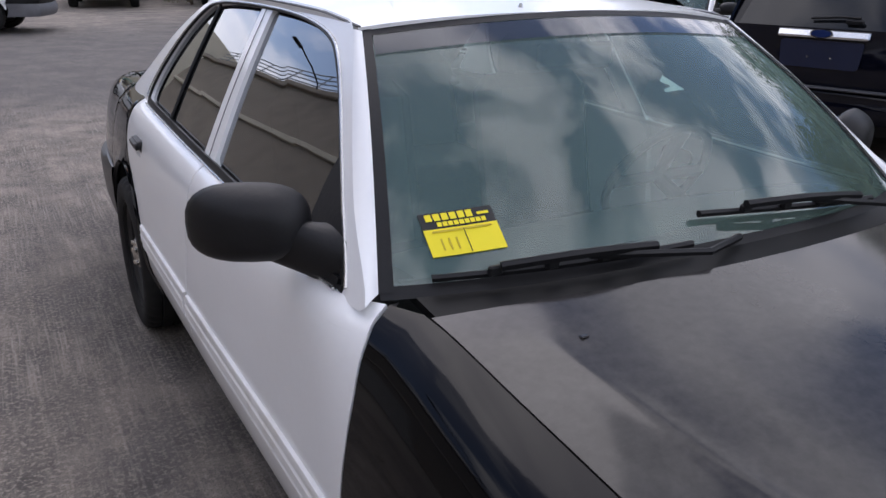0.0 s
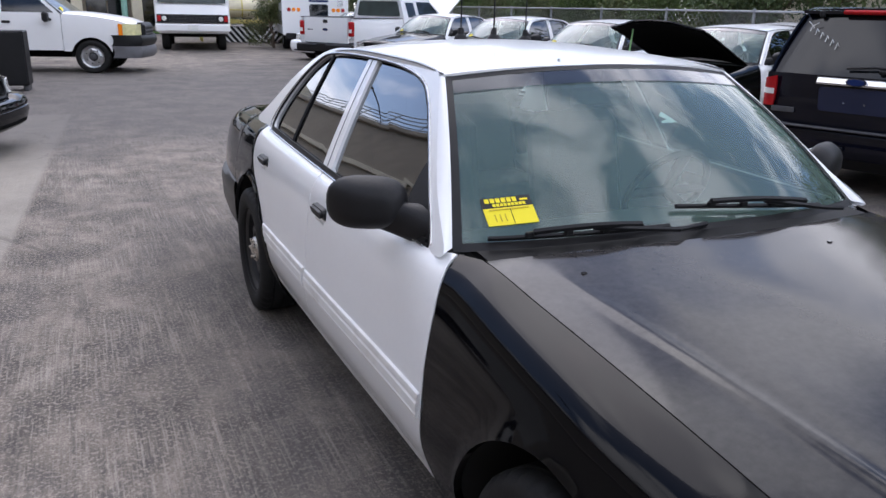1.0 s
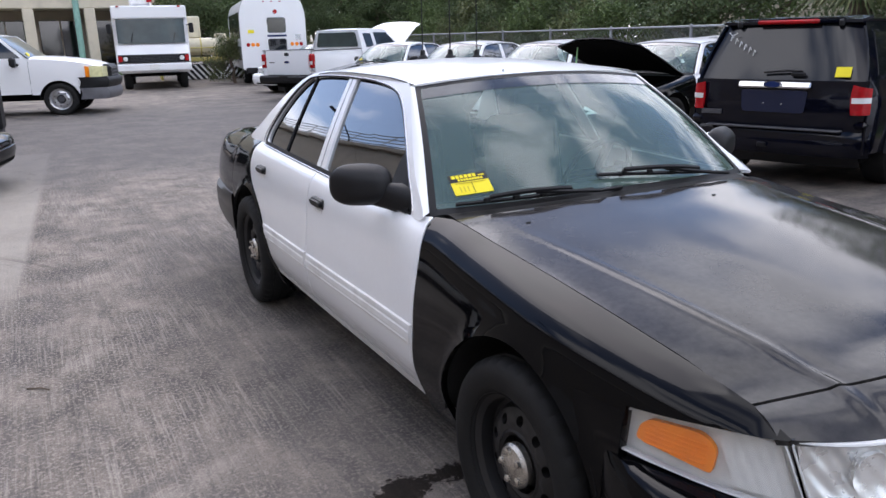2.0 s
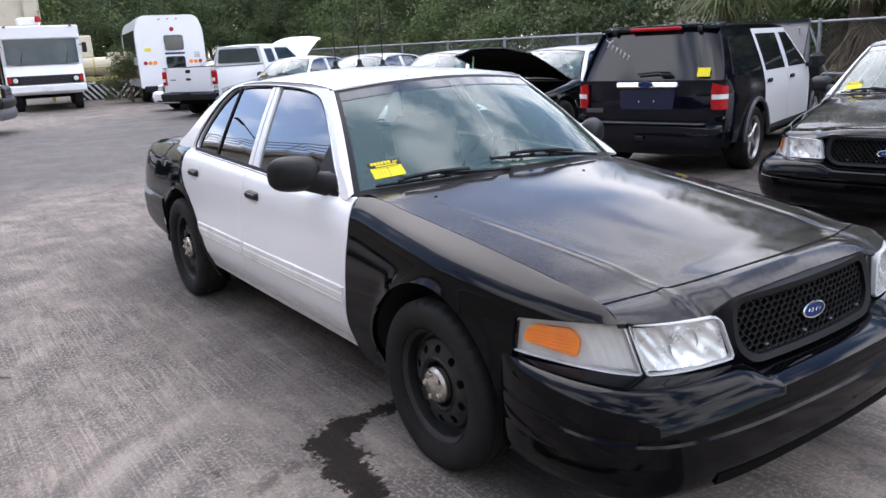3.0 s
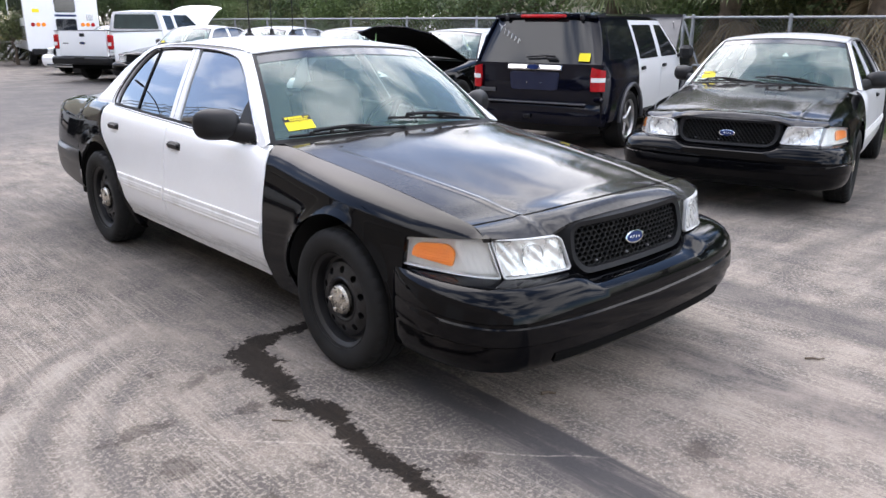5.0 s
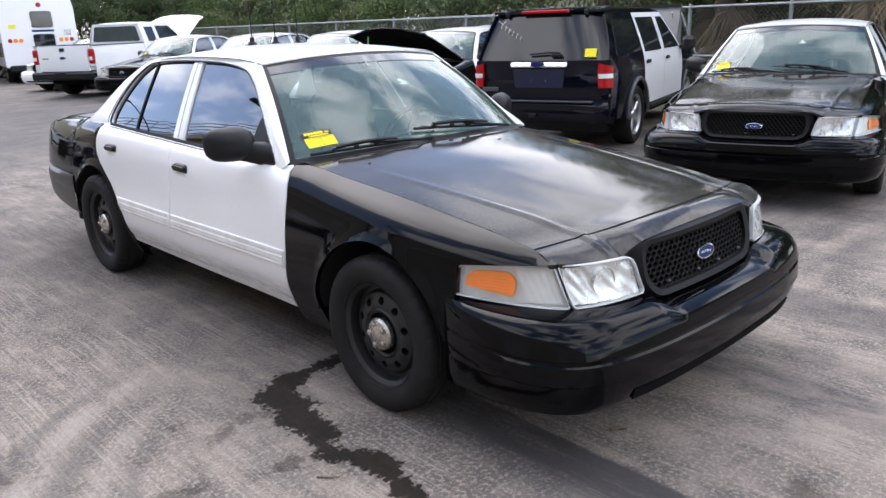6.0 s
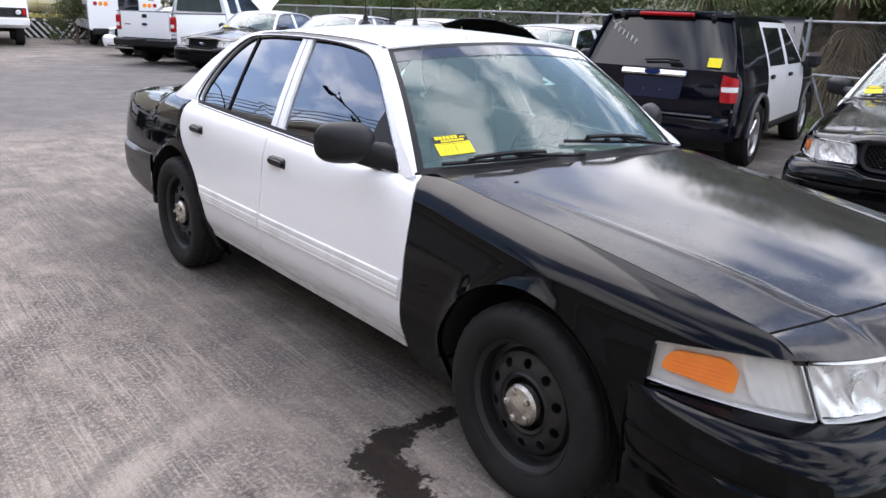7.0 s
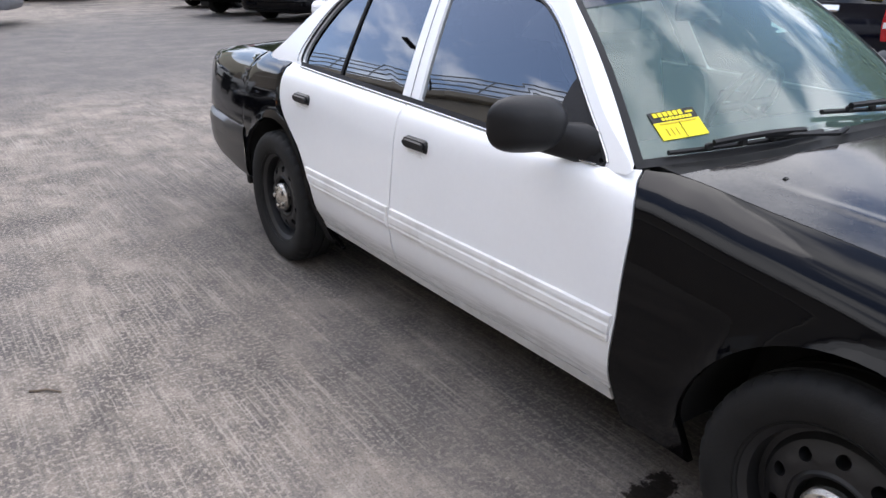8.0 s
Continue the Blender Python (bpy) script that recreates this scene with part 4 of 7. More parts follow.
    for flip in (False, True):
        get = (lambda g: g.mirrored()) if flip else (lambda g: g)
        mm = part("wing_mirror", get(mirror), TRIM, car, "matt black plastic wing mirror", 60)
        part("mirror_arm", get(arm), TRIM, mm)
        part("mirror_base", get(sail), TRIM, mm)
        part("mirror_glass", get(Geo().prism(rounded([(-0.09, -0.06), (0.09, -0.06), (0.09, 0.06), (-0.09, 0.06)], 0.03), 0.004, Matrix.Translation((-0.953, 1.036, 1.043)) @ Matrix.Rotation(radians(-18), 4, "Z") @ Matrix.Rotation(radians(-90), 4, "X"))), CHROME, mm)

    # roof
    def roof(u, v):
        k = 2 * u - 1
        yf, yr = lerp(1.155, 1.235, abs(k) ** 2), lerp(2.62, 2.5, abs(k) ** 2)
        y = lerp(yf, yr, v)
        ez, tz = roof_edge(y), roof_top(y)
        ex = 0.612
        return (k * ex, y, ez + (tz - ez) * (1 - abs(k) ** 2.3) - 0.004 * abs(k) ** 8)
    roof_part = part("roof", Geo().sheet(roof, 36, 24, 0.02, inward=(0, 0, -1)), WHITE_PAINT, car)
    ditch = Geo().tube([tuple(Vector(roof(0.0, t / 12)) + Vector((0.004, 0, 0.002))) for t in range(13)], 0.004, 6)
    both("roof_joint", ditch, TRIM_GREY)

    # windscreen: lower edge bows forward
    def screen(u, v):
        k = 2 * u - 1
        p = (k * 0.80, lerp(0.575, 0.735, abs(k) ** 2.4), 0.960 + 0.028 * (1 - k * k))
        q = (k * 0.598, lerp(1.16, 1.238, abs(k) ** 2), lerp(1.424, 1.384, abs(k) ** 2))
        x, y, z = mix3(p, q, v)
        bow = 0.02 * math.sin(math.pi * v)
        return (x, y - bow * 0.5, z + bow)
    glass = part("windscreen", Geo().grid(lambda u, v: screen(lerp(0.006, 0.994, u), lerp(0.01, 0.985, v)), 32, 20), GLASS_WIND, car, "green-tinted windscreen reflecting clouds")
    glass.visible_shadow = False
    band = part("shade_band", Geo().grid(lambda u, v: tuple(Vector(screen(lerp(0.016, 0.984, u), lerp(0.865, 0.962, v))) + Vector((0, -0.003, 0.003))), 24, 4), GLASS_BAND, glass, "dark shade band")
    band.visible_shadow = False
    edge_l = Geo().grid(lambda u, v: tuple(Vector(screen(lerp(-0.004, 0.014, v), u)) + Vector((0, -0.004, 0.004))), 20, 2)
    both("screen_seal", edge_l, TRIM, car)
    part("screen_seal", Geo().grid(lambda u, v: tuple(Vector(screen(lerp(0.0, 1.0, u), lerp(0.965, 1.0, v))) + Vector((0, -0.003, 0.003))), 24, 2), TRIM, car)
    part("screen_seal", Geo().grid(lambda u, v: tuple(Vector(screen(lerp(0.0, 1.0, u), lerp(-0.02, 0.018, v))) + Vector((0, -0.003, 0.003))), 24, 2), TRIM, car)

    # sale sticker: black head with bars, yellow field with a rule, on the inside of the glass
    def stuck(a, b, out):
        """a across the sticker, b up it, 0 to 1."""
        x, v = lerp(-0.688, -0.548, a) + 0.004 * b, lerp(0.09, 0.222, b) + 0.009 * a
        p = Vector(screen((x / lerp(0.80, 0.598, v) + 1) / 2, v))
        return tuple(p + Vector((0, -out, out)))
    def patch(a0, a1, b0, b1, out, thick=0.002):
        return Geo().sheet(lambda u, v: stuck(lerp(a0, a1, u), lerp(b0, b1, v), out), 6, 4, thick, inward=(0, 1, -1))
    st = part("sale_sticker", patch(0, 1, 0, 0.62, 0.003), YELLOW, car, "yellow sale sticker with black heading")
    part("sticker_head", patch(0, 1, 0.62, 1.0, 0.003), INK, st)
    for i in range(6):
        part("bar", patch(0.07 + 0.11 * i, 0.155 + 0.11 * i, 0.80, 0.96, 0.0045, 0.001), YELLOW, st)
    part("bar", patch(0.77, 0.93, 0.82, 0.88, 0.0045, 0.001), YELLOW, st)
    for i in range(9):
        part("bar", patch(0.2 + 0.075 * i, 0.26 + 0.075 * i, 0.66, 0.76, 0.0045, 0.001), YELLOW, st)
    part("rule", patch(0.515, 0.525, 0.02, 0.56, 0.0045, 0.001), INK, st)
    part("scrawl", patch(0.1, 0.9, 0.53, 0.57, 0.0045, 0.001), PENCIL, st)
    for i in range(3):
        part("scrawl", patch(0.17 + 0.1 * i, 0.19 + 0.1 * i, 0.12, 0.38, 0.0045, 0.001), PENCIL, st)
    tag = Geo().add([tuple(Vector(screen((x / 0.68 + 1) / 2, v)) + Vector((0, 0.01, -0.01))) for x, v in ((0.06, 0.63), (0.085, 0.66), (0.12, 0.585), (0.05, 0.58), (0.055, 0.595), (0.085, 0.605))], [(0, 1, 2, 5), (2, 3, 4, 5)])
    part("paper_tag", tag, WHITE_DULL, glass, "white paper tag behind the glass")

    def rear_screen(u, v):
        k = 2 * u - 1
        return mix3((k * 0.60, lerp(2.60, 2.48, k * k), 1.41 - 0.02 * k * k), (k * 0.72, 3.15 - 0.04 * k * k, 1.02), v)
    rs = part("rear_window", Geo().grid(rear_screen, 20, 10), GLASS_SIDE, car, "dark tinted rear window")
    rs.visible_shadow = False

    # wipers
    for x0, x1, v0, v1 in ((-0.645, -0.16, 0.022, 0.016), (-0.11, 0.455, 0.10, 0.022)):
        def on_glass(x, lift):
            t = (x - x0) / (x1 - x0)
            base = Vector(screen((x / 0.72 + 1) / 2, lerp(v0, v1, t)))
            return tuple(base + Vector((0, -lift, lift)))
        blade = Geo().tube([on_glass(lerp(x0, x1, t / 10), 0.014) for t in range(11)], 0.008, 6)
        blade.tube([on_glass(lerp(x0 + 0.1, x1 - 0.1, t / 6), 0.034 + 0.01 * math.sin(math.pi * t / 6)) for t in range(7)], 0.010, 6)
        for t in (0.2, 0.4, 0.6, 0.8):
            blade.box(on_glass(lerp(x0, x1, t), 0.022), (0.03, 0.014, 0.02), 0.004)
        w = part("wiper", blade, TRIM, car, "black windscreen wiper")
        xm = lerp(x0, x1, 0.52)
        part("wiper_arm", Geo().tube([on_glass(xm, 0.035), tuple(Vector(on_glass(xm + 0.22, 0.03)) + Vector((0, -0.045, -0.01))), (xm + 0.36, lerp(0.56, 0.60, abs(xm)), 1.0)], 0.008, 6), TRIM, w)

    # windscreen pillars, between the window frame and the glass
    def pillar(u, v):
        outer = Vector(house(*spline(keys_out[:4], u)))
        inner = Vector(screen(0.0, lerp(0.0, 0.99, u))) + Vector((-0.004, -0.004, 0.004))
        bulge = math.sin(math.pi * v) * 0.003
        return tuple(outer.lerp(inner, v) + Vector((-bulge, -bulge, bulge * 0.5)))
    both("windscreen_pillar", Geo().grid(pillar, 16, 6), WHITE_PAINT)

    # rear bumper
    def rear_bumper(u, v):
        prof = [(0.628, -0.02), (0.622, 0.02), (0.60, 0.05), (0.56, 0.058), (0.53, 0.056), (0.524, 0.05), (0.50, 0.056), (0.43, 0.05), (0.38, 0.03), (0.345, -0.005), (0.335, -0.06)]
        z, o = prof[round(v * 10)]
        rp = [(-0.94, 3.335), (-0.918, 3.6), (-0.868, 3.9), (-0.80, 4.12), (-0.68, 4.245), (-0.4, 4.31), (0.0, 4.33)]
        a = min(1.0, 2 * u) if u <= 0.5 else min(1.0, 2 - 2 * u)
        x, y = spline(rp, a)
        p, q = Vector(spline(rp, max(0, a - 0.02))), Vector(spline(rp, min(1, a + 0.02)))
        d = (q - p).normalized()
        o *= lerp(0.2, 1, min(1, a / 0.3)) if o > 0 else 1
        x, y = x - d.y * o, y + d.x * o
        return (x if u <= 0.5 else -x, y, z)
    part("rear_bumper", Geo().grid(rear_bumper, 60, 10), BUMPER_GREY, car, "dark grey rear bumper")

    for sx in (-1, 1):
        part("bumper_end", Geo().box((sx * 0.80, 3.37, 0.46), (0.27, 0.03, 0.33), 0.01), LINER, car)

    # wheels, liners and floor
    for y, x in ((0.0, -0.832), (WHEELBASE, -0.852)):
        for sx in (1, -1):
            hub = part("wheel", Geo().lathe([(0.05, 0.09), (0.05, 0.2), (0.0, 0.2)], 12), LINER, car)
            hub.matrix_basis = pose(x * sx, y, AXLE) if sx == 1 else pose(-x, y, AXLE, 0, 0, 180)
            wheel_parts(hub, STEEL_BLACK, CAP_METAL)
        liner = Geo().grid(lambda u, v: (lerp(-0.925, -0.62, v), y + 0.415 * math.cos(math.pi * u), AXLE + 0.01 + 0.41 * math.sin(math.pi * u)), 24, 2)
        liner.grid(lambda u, v: (-0.62, y + 0.415 * v * math.cos(math.pi * u), AXLE + 0.01 + 0.41 * v * math.sin(math.pi * u)), 24, 2)
        both("wheel_liner", liner, LINER)
    part("floor_pan", Geo().box((0, 1.6, 0.25), (1.2, 4.8, 0.1), 0.03).box((0, 1.5, 0.27), (1.62, 1.9, 0.08), 0.03), DARK, car)
    part("bulkhead", Geo().box((0, 0.55, 0.6), (1.4, 0.05, 0.66), 0.01), DARK, car)
    part("engine", Geo().box((0, -0.15, 0.55), (0.9, 0.8, 0.35), 0.05), DARK, car)

    # cabin
    dash = Geo().sheet(lambda u, v: (lerp(-0.70, 0.70, u), lerp(0.72, 1.12, v), 0.955 - 0.10 * v ** 3 + 0.02 * math.sin(math.pi * u)), 20, 8, 0.1, inward=(0, 0, -1))
    part("dashboard", dash, DASH, car, "grey dashboard")
    ringpts = [Matrix.Translation((0.37, 1.22, 0.93)) @ Matrix.Rotation(radians(-62), 4, "X") @ Vector((0.185 * math.cos(2 * math.pi * i / 28), 0.185 * math.sin(2 * math.pi * i / 28), 0)) for i in range(29)]
    wheel_g = Geo().tube(ringpts, 0.014, 8)
    wheel_g.tube([ringpts[0], ringpts[14]], 0.02, 8)
    wheel_g.tube([ringpts[21], (0.37, 1.22, 0.93), (0.37, 1.0, 0.84)], 0.025, 8)
    part("steering_wheel", wheel_g, TRIM, car)
    for x in (-0.38, 0.38):
        s = part("front_seat", Geo().box((x, 1.55, 0.55), (0.5, 0.52, 0.2), 0.06), SEAT, car)
        part("seat_back", Geo().box((x, 1.86, 0.86), (0.48, 0.16, 0.62), 0.06, Matrix.Rotation(radians(-12), 4, "X")), SEAT, s)
        part("head_rest", Geo().box((x, 1.93, 1.22), (0.26, 0.1, 0.17), 0.04), SEAT, s)
    part("rear_seat", Geo().box((0, 2.62, 0.58), (1.3, 0.5, 0.25), 0.06).box((0, 2.92, 0.85), (1.3, 0.16, 0.55), 0.06, Matrix.Rotation(radians(-16), 4, "X")), SEAT, car)
    part("rear_view_mirror", Geo().box((0.0, 1.2, 1.31), (0.25, 0.03, 0.07), 0.012).tube([(0, 1.2, 1.33), (0, 1.19, 1.40)], 0.008), TRIM, car)
    part("parcel_shelf", Geo().box((0, 3.05, 0.98), (1.35, 0.3, 0.03), 0.01), DASH, car)
    return car



def whip_antenna(car, x, y):
    base = part("antenna_base", Geo().lathe([(0.0, 0.06), (0.012, 0.058), (0.016, 0.03), (0.028, 0.02), (0.034, 0.0)], 16, Matrix.Translation((x, y, roof_top(y) - 0.004 - 0.03 * (x / 0.6) ** 2)) @ Matrix.Rotation(radians(-90), 4, "Y")), TRIM, car)
    part("antenna_whip", Geo().tube([(x, y, roof_top(y) + 0.04), (x, y + 0.004, roof_top(y) + 0.95)], 0.0035, 6, 0.5), TRIM, base)


def roof_stub(car, x, y):
    """The stump of a removed roof aerial."""
    m = Matrix.Translation((x, y, roof_top(y) - 0.036 * (abs(x) / 0.612) ** 2.3 - 0.004)) @ Matrix.Rotation(radians(-90), 4, "Y")
    part("aerial_stump", Geo().lathe([(0.0, 0.014), (0.004, 0.013), (0.006, 0.004), (0.013, 0.002), (0.015, 0.0)], 14, m), LENS_RIM, car)


MAIN_CAR = build_sedan("police_sedan", "black and white retired police sedan with black steel wheels")
for x in (-0.05, 0.125, 0.30):
    whip_antenna(MAIN_CAR, x, 2.25)

roof_stub(MAIN_CAR, -0.165, 1.23)

# ---- ground ----
def ground_material():
    n = Nodes("worn_concrete")
    co = n.place()
    broad = n.noise(0.35, 6, 0.6, co, 0.6)
    patch = n.noise(1.6, 7, 0.65, co, 0.4)
    streak = n.noise(1.0, 6, 0.7, n.place((26, 0.9, 1), radians(4)))
    streak2 = n.noise(1.0, 5, 0.7, n.place((0.8, 22, 1), radians(-18)))
    broom = n.math("ADD", n.math("MULTIPLY", n.math("SUBTRACT", n.noise(1.0, 3.5, 0.55, n.place((95, 2.6, 1), radians(7))), 0.5), n.ramp(n.noise(1.1, 5, 0.6, n.place((1, 1, 1), 0.7)), 0.36, 0.6)), 0.5)
    blotch = n.noise(7.5, 6, 0.68, co, 0.5)
    grain = n.noise(130, 3, 0.75, co)
    speck = n.noise(55, 4, 0.65, co)
    c = n.mix(n.ramp(patch, 0.40, 0.6), (0.0748, 0.0649, 0.0578), (0.36, 0.305, 0.255))
    c = n.mix(n.math("MULTIPLY", n.ramp(broad, 0.35, 0.65), 0.5), c, (0.376, 0.322, 0.272))
    worn = n.noise(2.7, 10, 0.74, n.place((1.25, 0.8, 1), 0.2), 0.3)
    c = n.mix(n.math("MULTIPLY", n.ramp(worn, 0.49, 0.58), 0.5), c, (0.118, 0.108, 0.106))
    c = n.mix(n.math("MULTIPLY", n.ramp(worn, 0.46, 0.36), 0.5), c, (0.42, 0.37, 0.32))
    c = n.mix(n.math("MULTIPLY", n.ramp(blotch, 0.5, 0.68), 0.5), c, (0.0792, 0.0719, 0.0663))
    c = n.mix(n.math("MULTIPLY", n.ramp(streak, 0.5, 0.72), 0.55), c, (0.0792, 0.0736, 0.0706))
    c = n.mix(n.math("MULTIPLY", n.ramp(streak2, 0.58, 0.78), 0.12), c, (0.088, 0.0822, 0.0766))
    c = n.mix(n.math("MULTIPLY", n.ramp(broom, 0.51, 0.64), 0.55), c, (0.497, 0.443, 0.384))
    c = n.mix(n.math("MULTIPLY", n.ramp(broom, 0.49, 0.34), 0.35), c, (0.0616, 0.058, 0.0552))
    c = n.mix(n.math("MULTIPLY", n.ramp(speck, 0.5, 0.6), 0.65), c, (0.465, 0.406, 0.344))
    c = n.mix(n.math("MULTIPLY", n.ramp(grain, 0.5, 0.66), 0.6), c, (0.0528, 0.0485, 0.0451))
    # pale slab along one side of the lane, and an old asphalt band across it
    sep = n.tree.nodes.new("ShaderNodeSeparateXYZ")
    n.link(co, sep.inputs[0])
    x, y = sep.outputs[0], sep.outputs[1]
    wobble = n.math("MULTIPLY", n.math("SUBTRACT", patch, 0.5), 0.25)
    slab = n.math("MULTIPLY", n.ramp(n.math("ADD", n.math("SUBTRACT", x, n.math("MULTIPLY", y, 0.055)), n.math("MULTIPLY", wobble, 0.3)), -2.47, -2.53), n.ramp(y, 3.2, 4.6))
    slab = n.math("MULTIPLY", slab, n.ramp(n.math("ADD", y, wobble), 11.6, 11.4))
    c = n.mix(n.math("MULTIPLY", slab, n.math("ADD", 0.5, n.math("MULTIPLY", patch, 0.5))), c, (0.43, 0.39, 0.335))
    band = n.math("MULTIPLY", n.ramp(n.math("ADD", y, n.math("MULTIPLY", broad, 6.0)), 10.0, 13.0), n.ramp(n.math("ADD", y, n.math("MULTIPLY", broad, 9.0)), 27.0, 22.0))
    c = n.mix(n.math("MULTIPLY", band, 0.7), c, (0.114, 0.108, 0.106))
    # dark lane of tyre rubber with the car's shade painted in, and the strips of old asphalt before the car
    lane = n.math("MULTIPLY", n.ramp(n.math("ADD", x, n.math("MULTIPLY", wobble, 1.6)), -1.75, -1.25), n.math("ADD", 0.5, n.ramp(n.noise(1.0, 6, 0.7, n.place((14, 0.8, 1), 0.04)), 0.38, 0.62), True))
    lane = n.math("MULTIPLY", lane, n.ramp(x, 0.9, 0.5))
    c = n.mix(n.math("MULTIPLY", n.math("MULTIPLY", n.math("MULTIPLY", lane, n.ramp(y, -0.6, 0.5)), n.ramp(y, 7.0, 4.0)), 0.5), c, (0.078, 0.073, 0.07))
    edge = n.math("ADD", n.math("SUBTRACT", x, n.math("MULTIPLY", y, 0.03)), n.math("MULTIPLY", wobble, 0.3))
    before = n.ramp(y, 0.2, -0.4)
    for x0, x1, x2, x3, k in ((-0.95, -0.76, -0.585, -0.565, 0.95), (0.24, 0.36, 0.52, 0.6, 0.6), (0.72, 0.8, 0.86, 0.92, 0.3), (1.2, 1.3, 1.6, 1.75, 0.55)):
        strip = n.math("MULTIPLY", n.math("MULTIPLY", n.ramp(edge, x0, x1), n.ramp(edge, x3, x2)), before)
        strip = n.math("MULTIPLY", strip, n.math("ADD", 0.55, n.ramp(n.noise(1.0, 6, 0.7, n.place((9, 1.0, 1), 0.03)), 0.35, 0.65), True))
        c = n.mix(n.math("MULTIPLY", strip, k), c, (0.07, 0.066, 0.068))
    pale = n.math("MULTIPLY", n.ramp(edge, -0.57, -0.54), n.math("MULTIPLY", n.ramp(x, 1.3, 0.5), n.ramp(y, -0.6, -1.0)))
    c = n.mix(n.math("MULTIPLY", n.math("MULTIPLY", pale, n.ramp(worn, 0.62, 0.42)), 0.45), c, (0.43, 0.36, 0.31))
    # arcs left by turning tyres
    for cx, cy, r0, r1, k in ((-5.6, 1.6, 3.0, 3.7, 0.5), (-4.2, 3.4, 2.1, 2.6, 0.45), (-0.92, -0.32, 1.05, 1.75, 0.65)):
        dx, dy = n.math("SUBTRACT", x, cx), n.math("SUBTRACT", y, cy)
        rad = n.math("SQRT", n.math("ADD", n.math("MULTIPLY", dx, dx), n.math("MULTIPLY", dy, dy)))
        ring = n.math("MULTIPLY", n.ramp(rad, r0, r0 + 0.2), n.ramp(rad, r1, r1 - 0.2))
        at = n.tree.nodes.new("ShaderNodeCombineXYZ")
        n.link(rad, at.inputs[0])
        n.link(n.math("MULTIPLY", patch, 0.12), at.inputs[1])
        bands = n.ramp(n.noise(17, 4, 0.6, at.outputs[0]), 0.47, 0.62)
        ring = n.math("MULTIPLY", n.math("MULTIPLY", ring, bands), n.ramp(n.noise(0.9, 4, 0.6, n.place((1, 1, 1), 1.3)), 0.42, 0.6))
        if k == 0.65:
            # two wheel tracks, pale between dark, that fade towards the car
            here = n.math("MULTIPLY", n.ramp(x, -1.45, -1.75), n.math("ADD", 0.35, n.ramp(worn, 0.6, 0.4), True))
            swing = n.math("ADD", rad, n.math("MULTIPLY", n.math("SUBTRACT", worn, 0.5), 0.12))
            for mid, half, shade, amount in ((1.5, 0.07, (0.43, 0.385, 0.335), 0.4), (1.37, 0.07, (0.10, 0.093, 0.09), 0.5), (1.235, 0.06, (0.42, 0.37, 0.32), 0.35), (1.62, 0.05, (0.11, 0.10, 0.098), 0.5), (1.12, 0.05, (0.12, 0.11, 0.107), 0.4)):
                track = n.ramp(n.math("ABSOLUTE", n.math("SUBTRACT", swing, mid)), half, half * 0.4)
                c = n.mix(n.math("MULTIPLY", n.math("MULTIPLY", track, here), amount), c, shade)
            ring = n.math("MULTIPLY", n.math("MULTIPLY", ring, n.ramp(x, -1.35, -1.6)), 0.5)
        c = n.mix(n.math("MULTIPLY", ring, k), c, (0.066, 0.0614, 0.0596))
    far = n.math("MULTIPLY", n.ramp(x, 1.2, 2.2), n.ramp(n.noise(1.0, 5, 0.65, n.place((0.35, 2.6, 1), radians(-24))), 0.42, 0.6))
    c = n.mix(n.math("MULTIPLY", far, 0.55), c, (0.0792, 0.0744, 0.0724))
    # cracks
    crack = n.node("ShaderNodeTexVoronoi", Scale=0.55)
    crack.feature = "DISTANCE_TO_EDGE"
    bend = n.tree.nodes.new("ShaderNodeVectorMath")
    bend.operation = "ADD"
    nz = n.node("ShaderNodeTexNoise", Scale=2.5, Detail=6.0)
    n.link(co, nz.inputs["Vector"])
    n.link(co, bend.inputs[0])
    n.link(nz.outputs["Color"], bend.inputs[1])
    n.link(bend.outputs[0], crack.inputs["Vector"])
    line = n.math("MULTIPLY", n.ramp(crack.outputs["Distance"], 0.012, 0.002), n.ramp(broad, 0.48, 0.56))
    c = n.mix(n.math("MULTIPLY", n.math("MULTIPLY", line, n.ramp(y, 0.4, 1.6)), 0.35), c, (0.044, 0.0407, 0.0382))
    # thin pale scratch across the front
    px, py = n.math("ADD", x, 1.8), n.math("ADD", y, 0.05)
    along = n.math("ADD", n.math("MULTIPLY", px, 0.678), n.math("MULTIPLY", py, -0.735))
    off = n.math("ADD", n.math("ADD", n.math("MULTIPLY", px, 0.735), n.math("MULTIPLY", py, 0.678)), n.math("MULTIPLY", n.math("SUBTRACT", n.noise(1.5, 3, 0.5, co), 0.5), 0.1))
    scratch = n.math("MULTIPLY", n.ramp(n.math("ABSOLUTE", off), 0.007, 0.003), n.math("MULTIPLY", n.ramp(along, 0.0, 0.1), n.ramp(along, 1.75, 1.6)))
    c = n.mix(n.math("MULTIPLY", n.math("MULTIPLY", scratch, n.ramp(speck, 0.35, 0.6)), 0.5), c, (0.553, 0.485, 0.419))
    # spill that ran from under the front wheel, and oil spots
    ragged = n.math("ADD", n.math("MULTIPLY", n.math("SUBTRACT", n.noise(8, 6, 0.65, co), 0.5), 0.22), n.math("MULTIPLY", n.math("SUBTRACT", n.noise(30, 6, 0.72, co), 0.5), 0.2))
